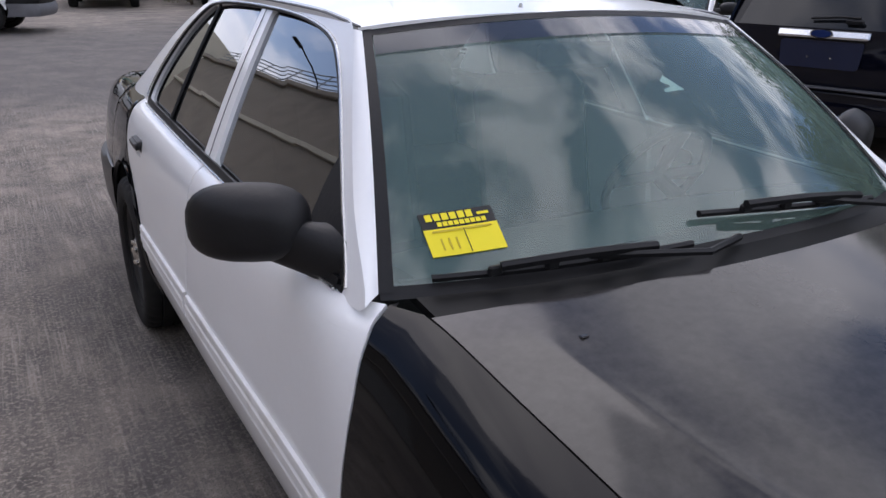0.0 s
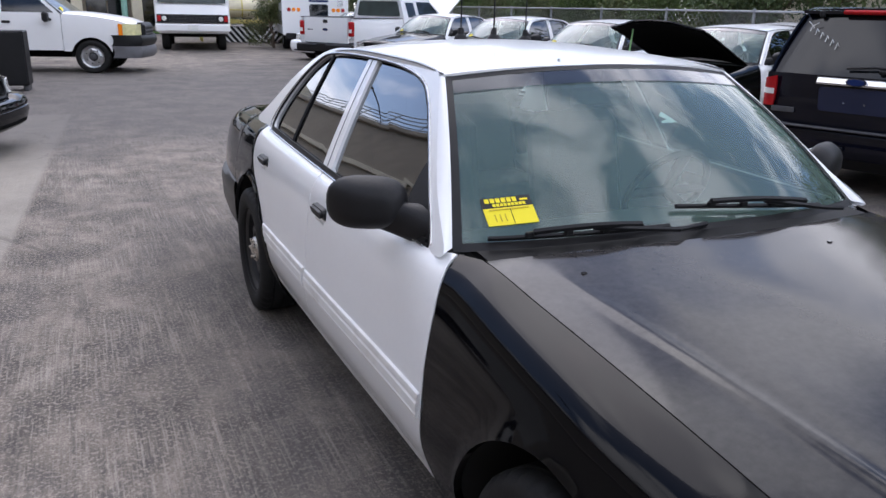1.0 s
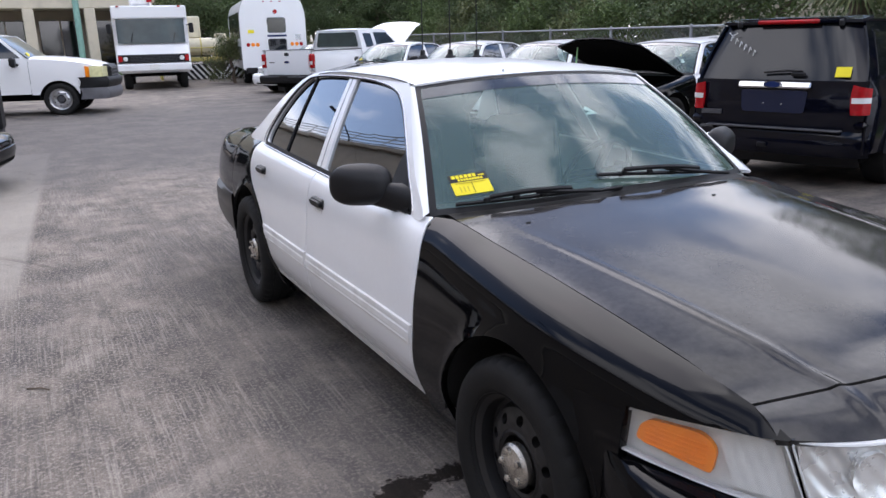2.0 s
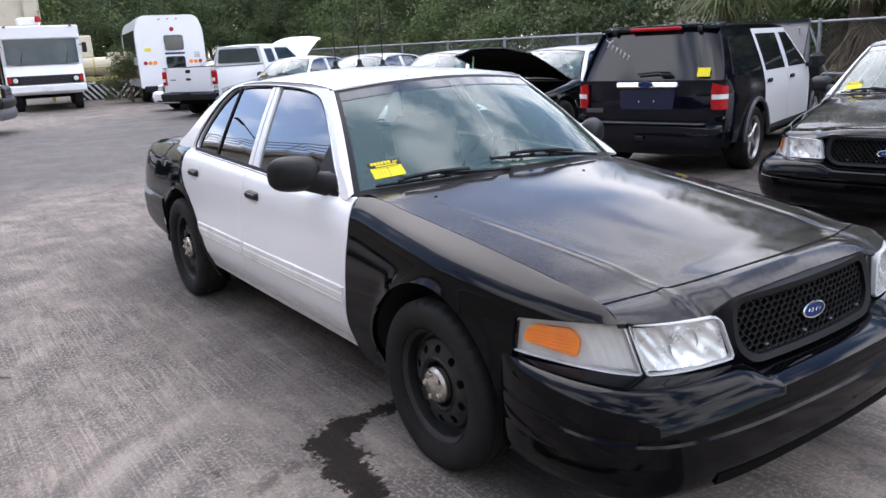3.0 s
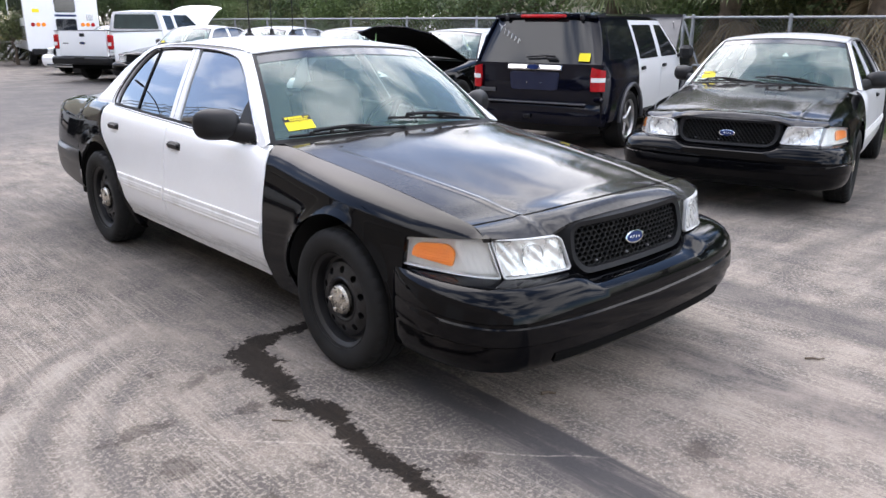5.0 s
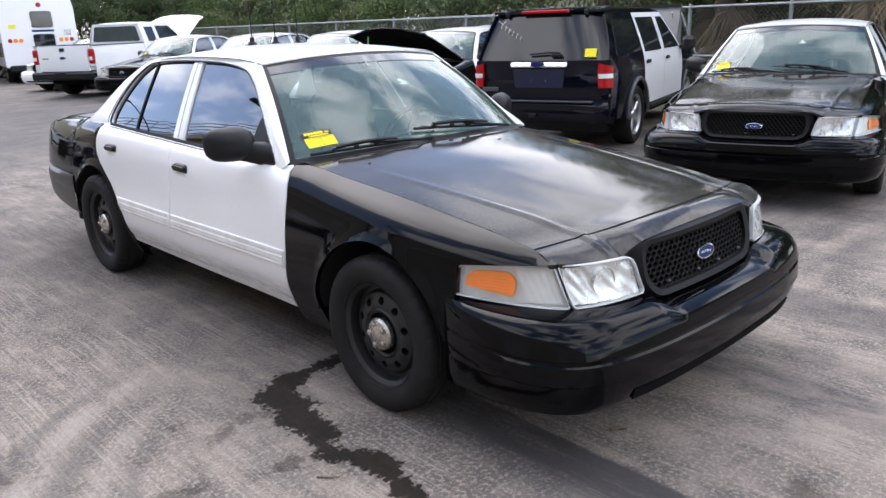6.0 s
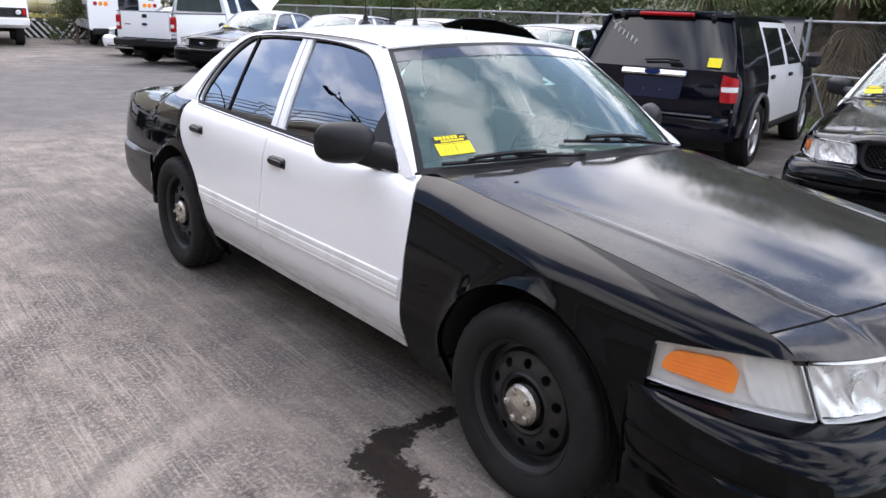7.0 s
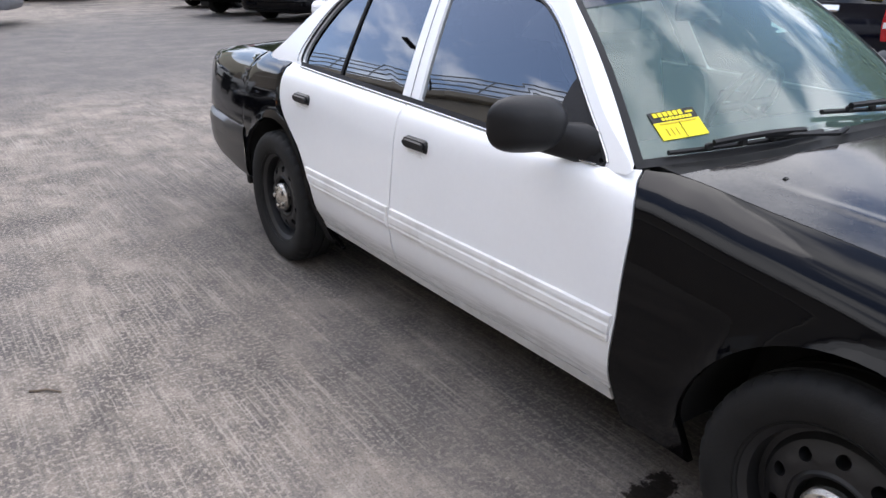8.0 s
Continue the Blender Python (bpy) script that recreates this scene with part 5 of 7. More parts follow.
    run = [(-0.74, 0.56, 0.04), (-1.0, 0.53, 0.055), (-1.16, 0.47, 0.10), (-1.2, 0.2, 0.085), (-1.24, -0.02, 0.06), (-1.29, -0.15, 0.035), (-1.2, -0.3, 0.07), (-1.24, -0.5, 0.05), (-1.26, -0.75, 0.045), (-1.25, -0.9, 0.045), (-1.29, -1.2, 0.05), (-1.4, -1.6, 0.04)]
    branch = [(-1.52, 0.29, 0.03), (-1.43, 0.35, 0.05), (-1.28, 0.32, 0.04)]
    trail = [(-1.96, -0.01, 0.05), (-1.88, 0.04, 0.06), (-1.76, 0.02, 0.02)]
    spots = [(-1.85, -0.31, 0.085), (-1.46, -0.64, 0.05), (-1.02, -0.99, 0.065), (-0.32, -1.52, 0.085), (-1.43, -0.09, 0.045), (-2.25, 0.62, 0.05), (-1.62, 0.5, 0.03), (-1.7, -0.72, 0.04)]

    def nearest(lines):
        """How far inside the nearest of the round-ended strokes a place lies."""
        best = None
        for (x0, y0, r0), (x1, y1, r1) in lines:
            dx, dy = x1 - x0, y1 - y0
            ln = dx * dx + dy * dy
            px, py = n.math("SUBTRACT", x, x0), n.math("SUBTRACT", y, y0)
            if ln > 0:
                t = n.math("ADD", n.math("MULTIPLY", px, dx / ln), n.math("MULTIPLY", py, dy / ln), True)
                px, py = n.math("SUBTRACT", px, n.math("MULTIPLY", t, dx)), n.math("SUBTRACT", py, n.math("MULTIPLY", t, dy))
            d = n.math("SQRT", n.math("ADD", n.math("MULTIPLY", px, px), n.math("MULTIPLY", py, py)))
            m = n.math("SUBTRACT", (r0 + r1) / 2, d)
            best = m if best is None else n.math("MAXIMUM", best, m)
        return n.math("ADD", best, ragged)

    wet = n.ramp(nearest(list(zip(run, run[1:]))), -0.008, 0.012)
    damp = n.ramp(nearest(list(zip(branch, branch[1:])) + list(zip(trail, trail[1:])) + [(p, p) for p in spots]), -0.015, 0.03)
    c = n.mix(n.math("MULTIPLY", damp, 0.6), c, n.mix(1.0, c, (0.2, 0.185, 0.18), "MULTIPLY"))
    c = n.mix(n.math("MULTIPLY", wet, n.math("ADD", 0.86, n.math("MULTIPLY", speck, 0.2), True)), c, n.mix(1.0, c, (0.07, 0.06, 0.053), "MULTIPLY"))
    c = n.mix(1.0, c, (0.84, 0.84, 0.84), "MULTIPLY")
    h = n.math("ADD", n.math("MULTIPLY", broom, 0.5), n.math("ADD", n.math("MULTIPLY", grain, 0.4), n.math("MULTIPLY", patch, 0.6)))
    n.bump(h, 0.75, 0.01)
    return n.set(Base_Color=c, Roughness=n.math("SUBTRACT", 0.88, n.math("MULTIPLY", wet, 0.14)), Specular_IOR_Level=n.math("SUBTRACT", 0.3, n.math("MULTIPLY", wet, 0.2)))


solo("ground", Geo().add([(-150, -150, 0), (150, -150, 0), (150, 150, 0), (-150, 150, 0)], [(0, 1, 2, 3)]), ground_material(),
     "worn grey concrete yard with tyre marks, a wet spill and shade painted beside the car", "ground", kind="structure")

# ---- setting: buildings, fence ----
STUCCO = plain("cream_stucco", (0.62, 0.56, 0.44), 0.9, vary=0.06, scale=1.5, bump=0.3, dirt=(0.4, 0.36, 0.29))
# the cream stucco again, with shade put into a browner colour
STUCCO_SHADED = plain("shaded_stucco", (0.34, 0.29, 0.23), 0.9, vary=0.1, scale=1.2, bump=0.3, dirt=(0.2, 0.17, 0.14))
GALV = plain("galvanised_steel", (0.26, 0.27, 0.28), 0.5, 0.6, vary=0.15, scale=15)
GLAZING = plain("dark_glazing", (0.01, 0.012, 0.014), 0.06, vary=0.1, spec=0.9)
WOOD = plain("weathered_timber", (0.24, 0.17, 0.10), 0.85, vary=0.3, scale=8, bump=0.3)
CONCRETE = plain("pale_concrete", (0.5, 0.48, 0.44), 0.85, vary=0.12, bump=0.2)


def warehouse():
    """The building on the lane's other side: a long wall with a parapet, cable rails, roller doors and lamps on arms."""
    b = thing("warehouse", "long stucco warehouse in a shaded brown, with pipe railing along its roof", "building", kind="structure")
    part("wall", Geo().box((-9.2, 6, 3.5), (0.4, 70, 7.0), 0.03), STUCCO_SHADED, b)
    part("parapet", Geo().box((-9.12, 6, 7.05), (0.6, 70.2, 0.3), 0.04), STUCCO_SHADED, b)
    part("ledge", Geo().box((-8.95, 6, 4.4), (0.16, 70, 0.25), 0.03), STUCCO, b)
    part("roof", Geo().box((-16.2, 6, 6.9), (13.6, 69.8, 0.15), 0.02), CONCRETE, b)
    for z in (7.45, 7.7, 7.95, 8.2):
        part("pipe_rail", Geo().tube([(-9.1, -28, z), (-9.1, 40, z)], 0.03, 8), GALV, b)
    post = Geo().tube([(0, 0, 7.15), (0, 0, 8.22)], 0.03, 8).mesh("rail_post", GALV)
    for i in range(23):
        part("rail_post", post, GALV, b).matrix_basis = pose(-9.1, -28 + 3 * i, 0)
    for y in (-16, -8, 1, 10):
        door = part("roller_door", Geo().box((-8.98, y, 1.6), (0.06, 3.4, 3.2), 0.02), CONCRETE, b)
        slat = Geo().box((-8.94, y, 0), (0.03, 3.3, 0.16), 0.012)
        for i in range(15):
            part("slat", slat.moved(pose(0, 0, 0.2 + 0.2 * i)), CONCRETE, door)
    for y in (-4, 7.4, 15.5, 25):
        arm = part("wall_lamp", Geo().tube([(-9, y, 7.0), (-8.6, y, 7.3), (-7.9, y, 7.55), (-6.9, y, 7.7)], 0.03, 8), TRIM, b)
        part("lamp_head", Geo().box((-6.7, y, 7.67), (0.6, 0.24, 0.1), 0.04), TRIM, arm)


def office():
    """The cream two-storey block at the end of the yard."""
    b = thing("office_block", "cream stucco two-storey block with an open ground floor", "building", kind="structure")
    part("upper_wall", Geo().box((-9.4, 50.0, 6.4), (29.0, 8.0, 5.8), 0.05), STUCCO, b)
    part("downpipe_pilaster", Geo().box((4.6, 45.85, 4.6), (0.7, 0.5, 9.2), 0.03), STUCCO, b)
    part("inner_wall", Geo().box((-9.4, 49.2, 1.75), (28.8, 0.3, 3.5), 0.03), STUCCO_SHADED, b)
    col = Geo().box((0, 46.2, 1.75), (0.55, 0.55, 3.5), 0.03).mesh("column", STUCCO)
    for x in (-22, -17.5, -13, -8.5, -4.0, -1.4, 1.6):
        part("column", col, STUCCO, b).matrix_basis = pose(x, 0, 0)
    for x in (-15.5, -10.8, -6.2, -2.6, 0.2, 3.0):
        w = part("shopfront", Geo().box((x, 48.98, 1.6), (2.2, 0.1, 2.7), 0.02), GLAZING, b)
        part("mullion", Geo().box((x, 48.9, 1.6), (0.08, 0.08, 2.7), 0.01), STUCCO_SHADED, w)
    part("drainpipe", Geo().tube([(0.95, 45.9, 0.0), (0.95, 45.9, 9.0)], 0.16, 10), plain("turquoise_paint", (0.25, 0.45, 0.38), 0.6, vary=0.15), b, "turquoise drainpipe")
    part("grass_verge", Geo().box((-6, 44.3, 0.03), (24, 1.6, 0.1), 0.03), plain("verge_grass", (0.05, 0.10, 0.02), 0.9, vary=0.4, scale=4, bump=0.5), b)


def far_house():
    b = thing("far_building", "cream building partly hidden by trees", "building", kind="structure")
    part("wall", Geo().box((36, 25, 3.8), (9, 14, 7.6), 0.05), STUCCO, b)
    part("eave", Geo().box((36, 25, 7.7), (10, 15, 0.3), 0.05), TRIM_GREY, b)
    w = Geo().box((31.48, 0, 4.6), (0.08, 1.3, 1.4), 0.02).mesh("window", GLAZING)
    for y in (20, 23.5, 27, 30.5):
        part("window", w, GLAZING, b).matrix_basis = pose(0, y, 0)


def chain_fence():
    """Posts, rails and woven wire; the wire is one mesh of crossing strands."""
    f = thing("chain_link_fence", "galvanised chain-link fence along the yard", "fence")
    line = lambda s: (9.75 + 0.10 * s, s)      # plan: s runs along y
    h = 1.68
    x = lambda s: line(s)[0]
    for z in (h, 0.85):
        part("rail", Geo().tube([(x(-9), -9, z), (x(48), 48, z)], 0.022, 8), GALV, f)
    post = Geo().tube([(0, 0, 0), (0, 0, h + 0.03)], 0.033, 10).lathe([(0.0, h + 0.06), (0.03, h + 0.05), (0.036, h)], 10, Matrix.Rotation(radians(-90), 4, "Y"))
    me = post.mesh("post", GALV)
    for s in (-9, -6, -3, 0, 3, 4.85, 5.05, 8, 11, 14, 17, 20, 23, 26, 29, 32, 36, 40, 44, 48):
        part("post", me, GALV, f).matrix_basis = pose(x(s), s, 0)
    part("brace", Geo().tube([(x(5.05), 5.05, h - 0.05), (x(4.3), 4.3, 0.1)], 0.02, 8), GALV, f)
    wire = Geo()
    for a, b, step, r in ((-9.0, 12.0, 0.075, 0.0022), (12.0, 48.0, 0.16, 0.003)):
        s = a - h
        while s < b + h:
            for d in (1, -1):
                p, q = (s, 0.03) if d == 1 else (s + h, 0.03), (s + h, h) if d == 1 else (s, h)
                (s0, z0), (s1, z1) = p, q
                lo, hi = max(min(s0, s1), a), min(max(s0, s1), b)
                if hi - lo < 0.02:
                    continue
                zz = lambda v: z0 + (z1 - z0) * (v - s0) / (s1 - s0)
                A, B = Vector((x(lo), lo, zz(lo))), Vector((x(hi), hi, zz(hi)))
                dr = (B - A).normalized()
                u = dr.cross(Vector((1, 0, 0))).normalized() * r
                w = dr.cross(u).normalized() * r
                wire.add([A + u, A + w - u * 0.5, A - w - u * 0.5, B + u, B + w - u * 0.5, B - w - u * 0.5], [(0, 1, 4, 3), (1, 2, 5, 4), (2, 0, 3, 5)])
            s += step
    tagged(part("woven_wire", wire, GALV, f, "woven diamond wire"), kind="stuff")


warehouse()
office()
far_house()
chain_fence()

# ---- trees ----
BARK = plain("bark", (0.12, 0.09, 0.065), 0.9, vary=0.3, scale=10, bump=0.5)


def leaf_material(name, a, b):
    n = Nodes(name)
    info = n.node("ShaderNodeNewGeometry")
    c = n.mix(info.outputs["Random Per Island"], a, b)
    c = n.mix(n.math("MULTIPLY", n.noise(0.7, 3), 0.5), c, tuple(v * 0.5 for v in a))
    return n.set(Base_Color=c, Roughness=0.55, Transmission_Weight=0.0, Specular_IOR_Level=0.3)


LEAF = leaf_material("green_leaves", (0.06, 0.10, 0.03), (0.17, 0.23, 0.075))
LEAF_DARK = leaf_material("dark_leaves", (0.045, 0.075, 0.028), (0.12, 0.16, 0.06))
LEAF_OLIVE = leaf_material("olive_leaves", (0.065, 0.09, 0.03), (0.2, 0.215, 0.085))


def tree_meshes(seed, height, spread, leaves, low=0.25, size=0.16):
    rng = random.Random(seed)
    wood, leaf = Geo(), Geo()
    trunk = [Vector((0, 0, 0))]
    for i in range(1, 6):
        trunk.append(Vector((rng.uniform(-0.12, 0.12) * i, rng.uniform(-0.12, 0.12) * i, height * 0.62 * i / 5)))
    wood.tube(trunk, 0.16, 9, 0.35)
    tips = []
    for i in range(15):
        k = rng.uniform(low, 1.0)
        j = min(4, int(k * 5))
        base = trunk[j].lerp(trunk[j + 1], k * 5 - j) if j < 5 else trunk[5]
        a = rng.uniform(0, 2 * math.pi)
        reach = spread * rng.uniform(0.45, 1.0) * (1.15 - 0.5 * k)
        tip = base + Vector((math.cos(a) * reach, math.sin(a) * reach, height * rng.uniform(0.08, 0.36)))
        mid = base.lerp(tip, 0.5) + Vector((rng.uniform(-0.2, 0.2), rng.uniform(-0.2, 0.2), 0.2))
        wood.tube([base, mid, tip], 0.06, 6, 0.25)
        tips += [tip, mid.lerp(tip, 0.5), mid]
        for _ in range(2):
            q = mid.lerp(tip, rng.random()) + Vector((rng.gauss(0, 0.5), rng.gauss(0, 0.5), rng.uniform(-0.3, 0.6)))
            wood.tube([mid, q], 0.025, 5, 0.4)
            tips.append(q)
    tips.append(trunk[-1] + Vector((0, 0, height * 0.3)))
    centres = [(t, rng.uniform(0.4, 0.85) * spread / 2.2) for t in tips]
    for _ in range(leaves):
        c, r = rng.choice(centres)
        d = Vector((rng.gauss(0, 1), rng.gauss(0, 1), rng.gauss(0, 0.75)))
        p = c + d.normalized() * r * rng.random() ** 0.45
        if p.z < 0.15:
            continue
        n = Vector((rng.gauss(0, 1), rng.gauss(0, 1), rng.gauss(0.4, 1))).normalized()
        a = n.orthogonal().normalized()
        b = n.cross(a)
        turn = rng.uniform(0, math.pi)
        a, b = a * math.cos(turn) + b * math.sin(turn), b * math.cos(turn) - a * math.sin(turn)
        s = size * rng.uniform(0.6, 1.3)
        leaf.add([p - a * s * 0.55, p + b * s * 0.28 + n * s * 0.08, p + a * s * 0.6, p - b * s * 0.28 + n * s * 0.08], [(0, 1, 2, 3)])
    return wood, leaf


def raw_mesh(name, geo, material):
    me = bpy.data.meshes.new(name)
    me.from_pydata(geo.v, [], geo.f)
    me.materials.append(material)
    return me


KINDS = []
for k, (seed, h, sp, cnt, low, mat) in enumerate(((3, 7.5, 2.9, 9000, 0.12, LEAF_DARK), (8, 6.5, 3.0, 9000, 0.1, LEAF), (15, 8.5, 3.2, 10000, 0.15, LEAF_DARK), (21, 5.0, 2.4, 8000, 0.05, LEAF_OLIVE))):
    wood, leaf = tree_meshes(seed, h, sp, cnt, low)
    KINDS.append((wood.mesh("trunk", BARK), raw_mesh("crown", leaf, mat)))


def tree(kind, x, y, turn, size, label="leafy green tree behind the fence"):
    if 11 < x < 30 and abs(y - 10.3 - 0.767 * (x - 14)) < 2.3:      # left empty to fit the camera's view of the cream building
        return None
    t = thing("tree", label, "tree", pose(x, y, 0, 0, 0, turn) @ Matrix.Scale(size, 4), group="trees behind the fence")
    part("trunk", KINDS[kind][0], BARK, t)
    part("crown", KINDS[kind][1], LEAF, t)
    return t


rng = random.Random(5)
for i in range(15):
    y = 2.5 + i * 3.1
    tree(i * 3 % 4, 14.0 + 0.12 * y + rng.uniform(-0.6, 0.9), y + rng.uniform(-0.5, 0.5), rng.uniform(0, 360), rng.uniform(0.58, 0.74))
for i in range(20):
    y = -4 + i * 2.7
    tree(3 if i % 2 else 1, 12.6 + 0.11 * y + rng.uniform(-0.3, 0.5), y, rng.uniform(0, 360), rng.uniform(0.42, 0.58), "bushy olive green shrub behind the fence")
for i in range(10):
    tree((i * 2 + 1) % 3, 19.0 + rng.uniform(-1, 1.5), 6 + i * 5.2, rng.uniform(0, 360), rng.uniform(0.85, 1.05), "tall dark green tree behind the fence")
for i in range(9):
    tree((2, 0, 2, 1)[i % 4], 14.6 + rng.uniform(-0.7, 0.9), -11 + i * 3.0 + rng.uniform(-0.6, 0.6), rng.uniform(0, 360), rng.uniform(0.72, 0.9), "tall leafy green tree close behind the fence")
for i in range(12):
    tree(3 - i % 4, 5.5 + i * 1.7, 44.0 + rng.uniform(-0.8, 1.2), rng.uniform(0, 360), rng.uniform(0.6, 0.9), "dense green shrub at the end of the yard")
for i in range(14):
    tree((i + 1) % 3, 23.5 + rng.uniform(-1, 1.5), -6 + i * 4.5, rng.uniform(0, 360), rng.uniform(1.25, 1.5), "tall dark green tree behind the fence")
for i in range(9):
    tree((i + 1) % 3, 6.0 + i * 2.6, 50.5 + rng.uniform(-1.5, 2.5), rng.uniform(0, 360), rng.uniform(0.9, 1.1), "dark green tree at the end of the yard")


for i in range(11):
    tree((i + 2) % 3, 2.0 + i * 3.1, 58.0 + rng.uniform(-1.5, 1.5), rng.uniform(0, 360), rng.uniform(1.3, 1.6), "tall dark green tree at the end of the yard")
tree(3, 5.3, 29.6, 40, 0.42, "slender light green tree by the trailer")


def palm(x, y, h, seed):
    """A cabbage palm: ringed trunk, a skirt of dead fronds, and a crown of split fans."""
    rg = random.Random(seed)
    t = thing("palm_tree", "palm with green fans and a skirt of dead fronds", "palm tree", pose(x, y, 0), group="palms behind the fence")
    trunk = Geo().lathe([(0.20 + 0.02 * math.sin(i * 2.2), h * i / 24) for i in range(25)], 12, Matrix.Rotation(radians(-90), 4, "Y"))
    part("trunk", trunk, BARK, t)
    green, dead = Geo(), Geo()
    for i in range(80):
        alive = i < 46
        a = rg.uniform(0, 2 * math.pi)
        up = rg.uniform(-0.35, 1.0) if alive else rg.uniform(-1.5, -1.1)
        out = Vector((math.cos(a), math.sin(a), 0))
        start = Vector((0, 0, h - (0.0 if alive else rg.uniform(0.0, 1.2))))
        stalk = start + out * rg.uniform(0.5, 0.9) * math.cos(up) + Vector((0, 0, rg.uniform(0.5, 0.9) * math.sin(up)))
        (green if alive else dead).tube([start, stalk], 0.016, 5, 0.6)
        ax = (stalk - start).normalized()
        sd = ax.cross(Vector((0, 0, 1))).normalized()
        nrm = sd.cross(ax)
        for j in range(-9, 10):
            b = j / 9 * 1.25
            d = (ax * math.cos(b) + sd * math.sin(b)).normalized()
            ln = rg.uniform(0.6, 0.95)
            droop = Vector((0, 0, -0.30 if alive else -0.45)) * ln
            m1, m2 = stalk + d * ln * 0.55 + nrm * 0.04, stalk + d * ln + droop
            w = nrm.cross(d).normalized() * 0.022
            (green if alive else dead).add([stalk, m1 - w, m1 + w, m2], [(0, 1, 2), (1, 3, 2)])
    part("crown", raw_mesh("crown", green, LEAF_OLIVE), LEAF_OLIVE, t)
    part("dead_fronds", raw_mesh("dead_fronds", dead, DRY), DRY, t, "dry brown hanging fronds")


DRY = leaf_material("dry_fronds", (0.16, 0.12, 0.07), (0.36, 0.29, 0.18))
for px, py, ph, ps in ((12.2, 5.2, 2.3, 1), (11.6, 2.2, 2.7, 2), (13.0, 8.6, 2.4, 3), (11.9, -1.0, 2.6, 4), (14.2, 0.8, 3.1, 5), (13.6, 3.8, 3.0, 6)):
    palm(px, py, ph, ps)

# grass strip along the fence
grass = Geo()
rng = random.Random(9)
for _ in range(9000):
    s = rng.uniform(-8, 16)
    x0 = 9.75 + 0.10 * s + rng.gauss(0.1, 0.42)
    if x0 < 9.2 + 0.1 * s - 0.5:
        continue
    hgt, lean, a = rng.uniform(0.06, 0.24), rng.gauss(0, 0.06), rng.uniform(0, math.pi)
    dx, dy = 0.006 * math.cos(a), 0.006 * math.sin(a)
    grass.add([(x0 - dx, s - dy, 0), (x0 + dx, s + dy, 0), (x0 + lean, s + lean, hgt)], [(0, 1, 2)])
GRASS = leaf_material("grass_blades", (0.05, 0.11, 0.015), (0.13, 0.24, 0.04))
g_ob = new("grass", raw_mesh("grass", grass, GRASS))
tagged(g_ob, "green weedy grass strip along the fence", "grass", kind="stuff")
dirt = Geo().grid(lambda u, v: (9.75 + 0.10 * lerp(-30, 60, u) + lerp(-0.85, 30, v) + (0.12 * math.sin(u * 300) if v == 0 else 0), lerp(-30, 60, u), 0.012), 90, 3)
solo("verge", dirt, plain("leaf_litter_soil", (0.09, 0.085, 0.045), 0.95, vary=0.4, scale=3, bump=0.6, dirt=(0.06, 0.10, 0.02)), "earth and leaf litter verge beyond the yard", "verge", kind="structure")

# twigs and bits lying on the yard
def twig(points, r, label):
    solo("twig", Geo().tube([(x, y, r * 1.2) for x, y in points], r, 6, 0.5), BARK, label, "twig")


twig([(-2.245, 2.20), (-2.215, 2.185), (-2.19, 2.18), (-2.165, 2.15), (-2.15, 2.13)], 0.005, "small dark curved twig on the concrete")
twig([(-1.42, -0.235), (-1.39, -0.27), (-1.36, -0.295)], 0.004, "short brown stick beside the spill")
twig([(-0.43, -0.82), (-0.40, -0.83), (-0.38, -0.86)], 0.008, "dark scrap on the concrete before the car")
twig([(0.81, -1.43), (0.84, -1.45), (0.85, -1.48), (0.88, -1.49)], 0.006, "small curled twig on the pale concrete")

# ---- the other vehicles ----
def facing(x, y, hx, hy):
    """A pose whose +y points along (hx, hy)."""
    return pose(x, y, 0, 0, 0, math.degrees(math.atan2(-hx, hy)))


def sedan_at(source, x, y, hx, hy, label, group=""):
    """A copy of a sedan with its badge at x, y and its nose along (hx, hy)."""
    m = facing(x, y, -hx, -hy) @ pose(0, 0.95, 0)
    return tagged(copy_thing(source, m), label, group=group)


def raise_bonnet(car, degrees):
    for c in car.children:
        if c.name.startswith("bonnet"):
            c.matrix_basis = Matrix.Translation((0, 0.55, 0.98)) @ Matrix.Rotation(radians(-degrees), 4, "X") @ Matrix.Translation((0, -0.55, -0.98))


def columns(xf, ys, low, high, nz, mat_depth=0.02):
    """A side panel over the plan line ys between low(y) and high(y), its width by xf(y, z)."""
    k = len(ys) - 1
    return Geo().sheet(lambda u, v: (lambda y: (lambda z: (-xf(y, z), y, z))(lerp(low(y), high(y), v)))(ys[round(u * k)]), k, nz, mat_depth, inward=(1, 0, 0))


def spaced(a, b, n):
    return [lerp(a, b, i / n) for i in range(n + 1)]


def arch_line(a, b, centres, r, n=20):
    """Steps along a..b that gather at the wheel arches."""
    pts = {a, b}
    pts.update(v for v in spaced(a, b, n))
    for c in centres:
        pts.update(c - r * math.cos(math.pi * i / 16) for i in range(17))
        pts.update((c - r * 1.001, c + r * 1.001))
    return sorted(p for p in pts if a <= p <= b)


def arched(base, centres, r, zc):
    return lambda y: max([base] + [zc + math.sqrt(r * r - (y - c) ** 2) for c in centres if abs(y - c) < r])


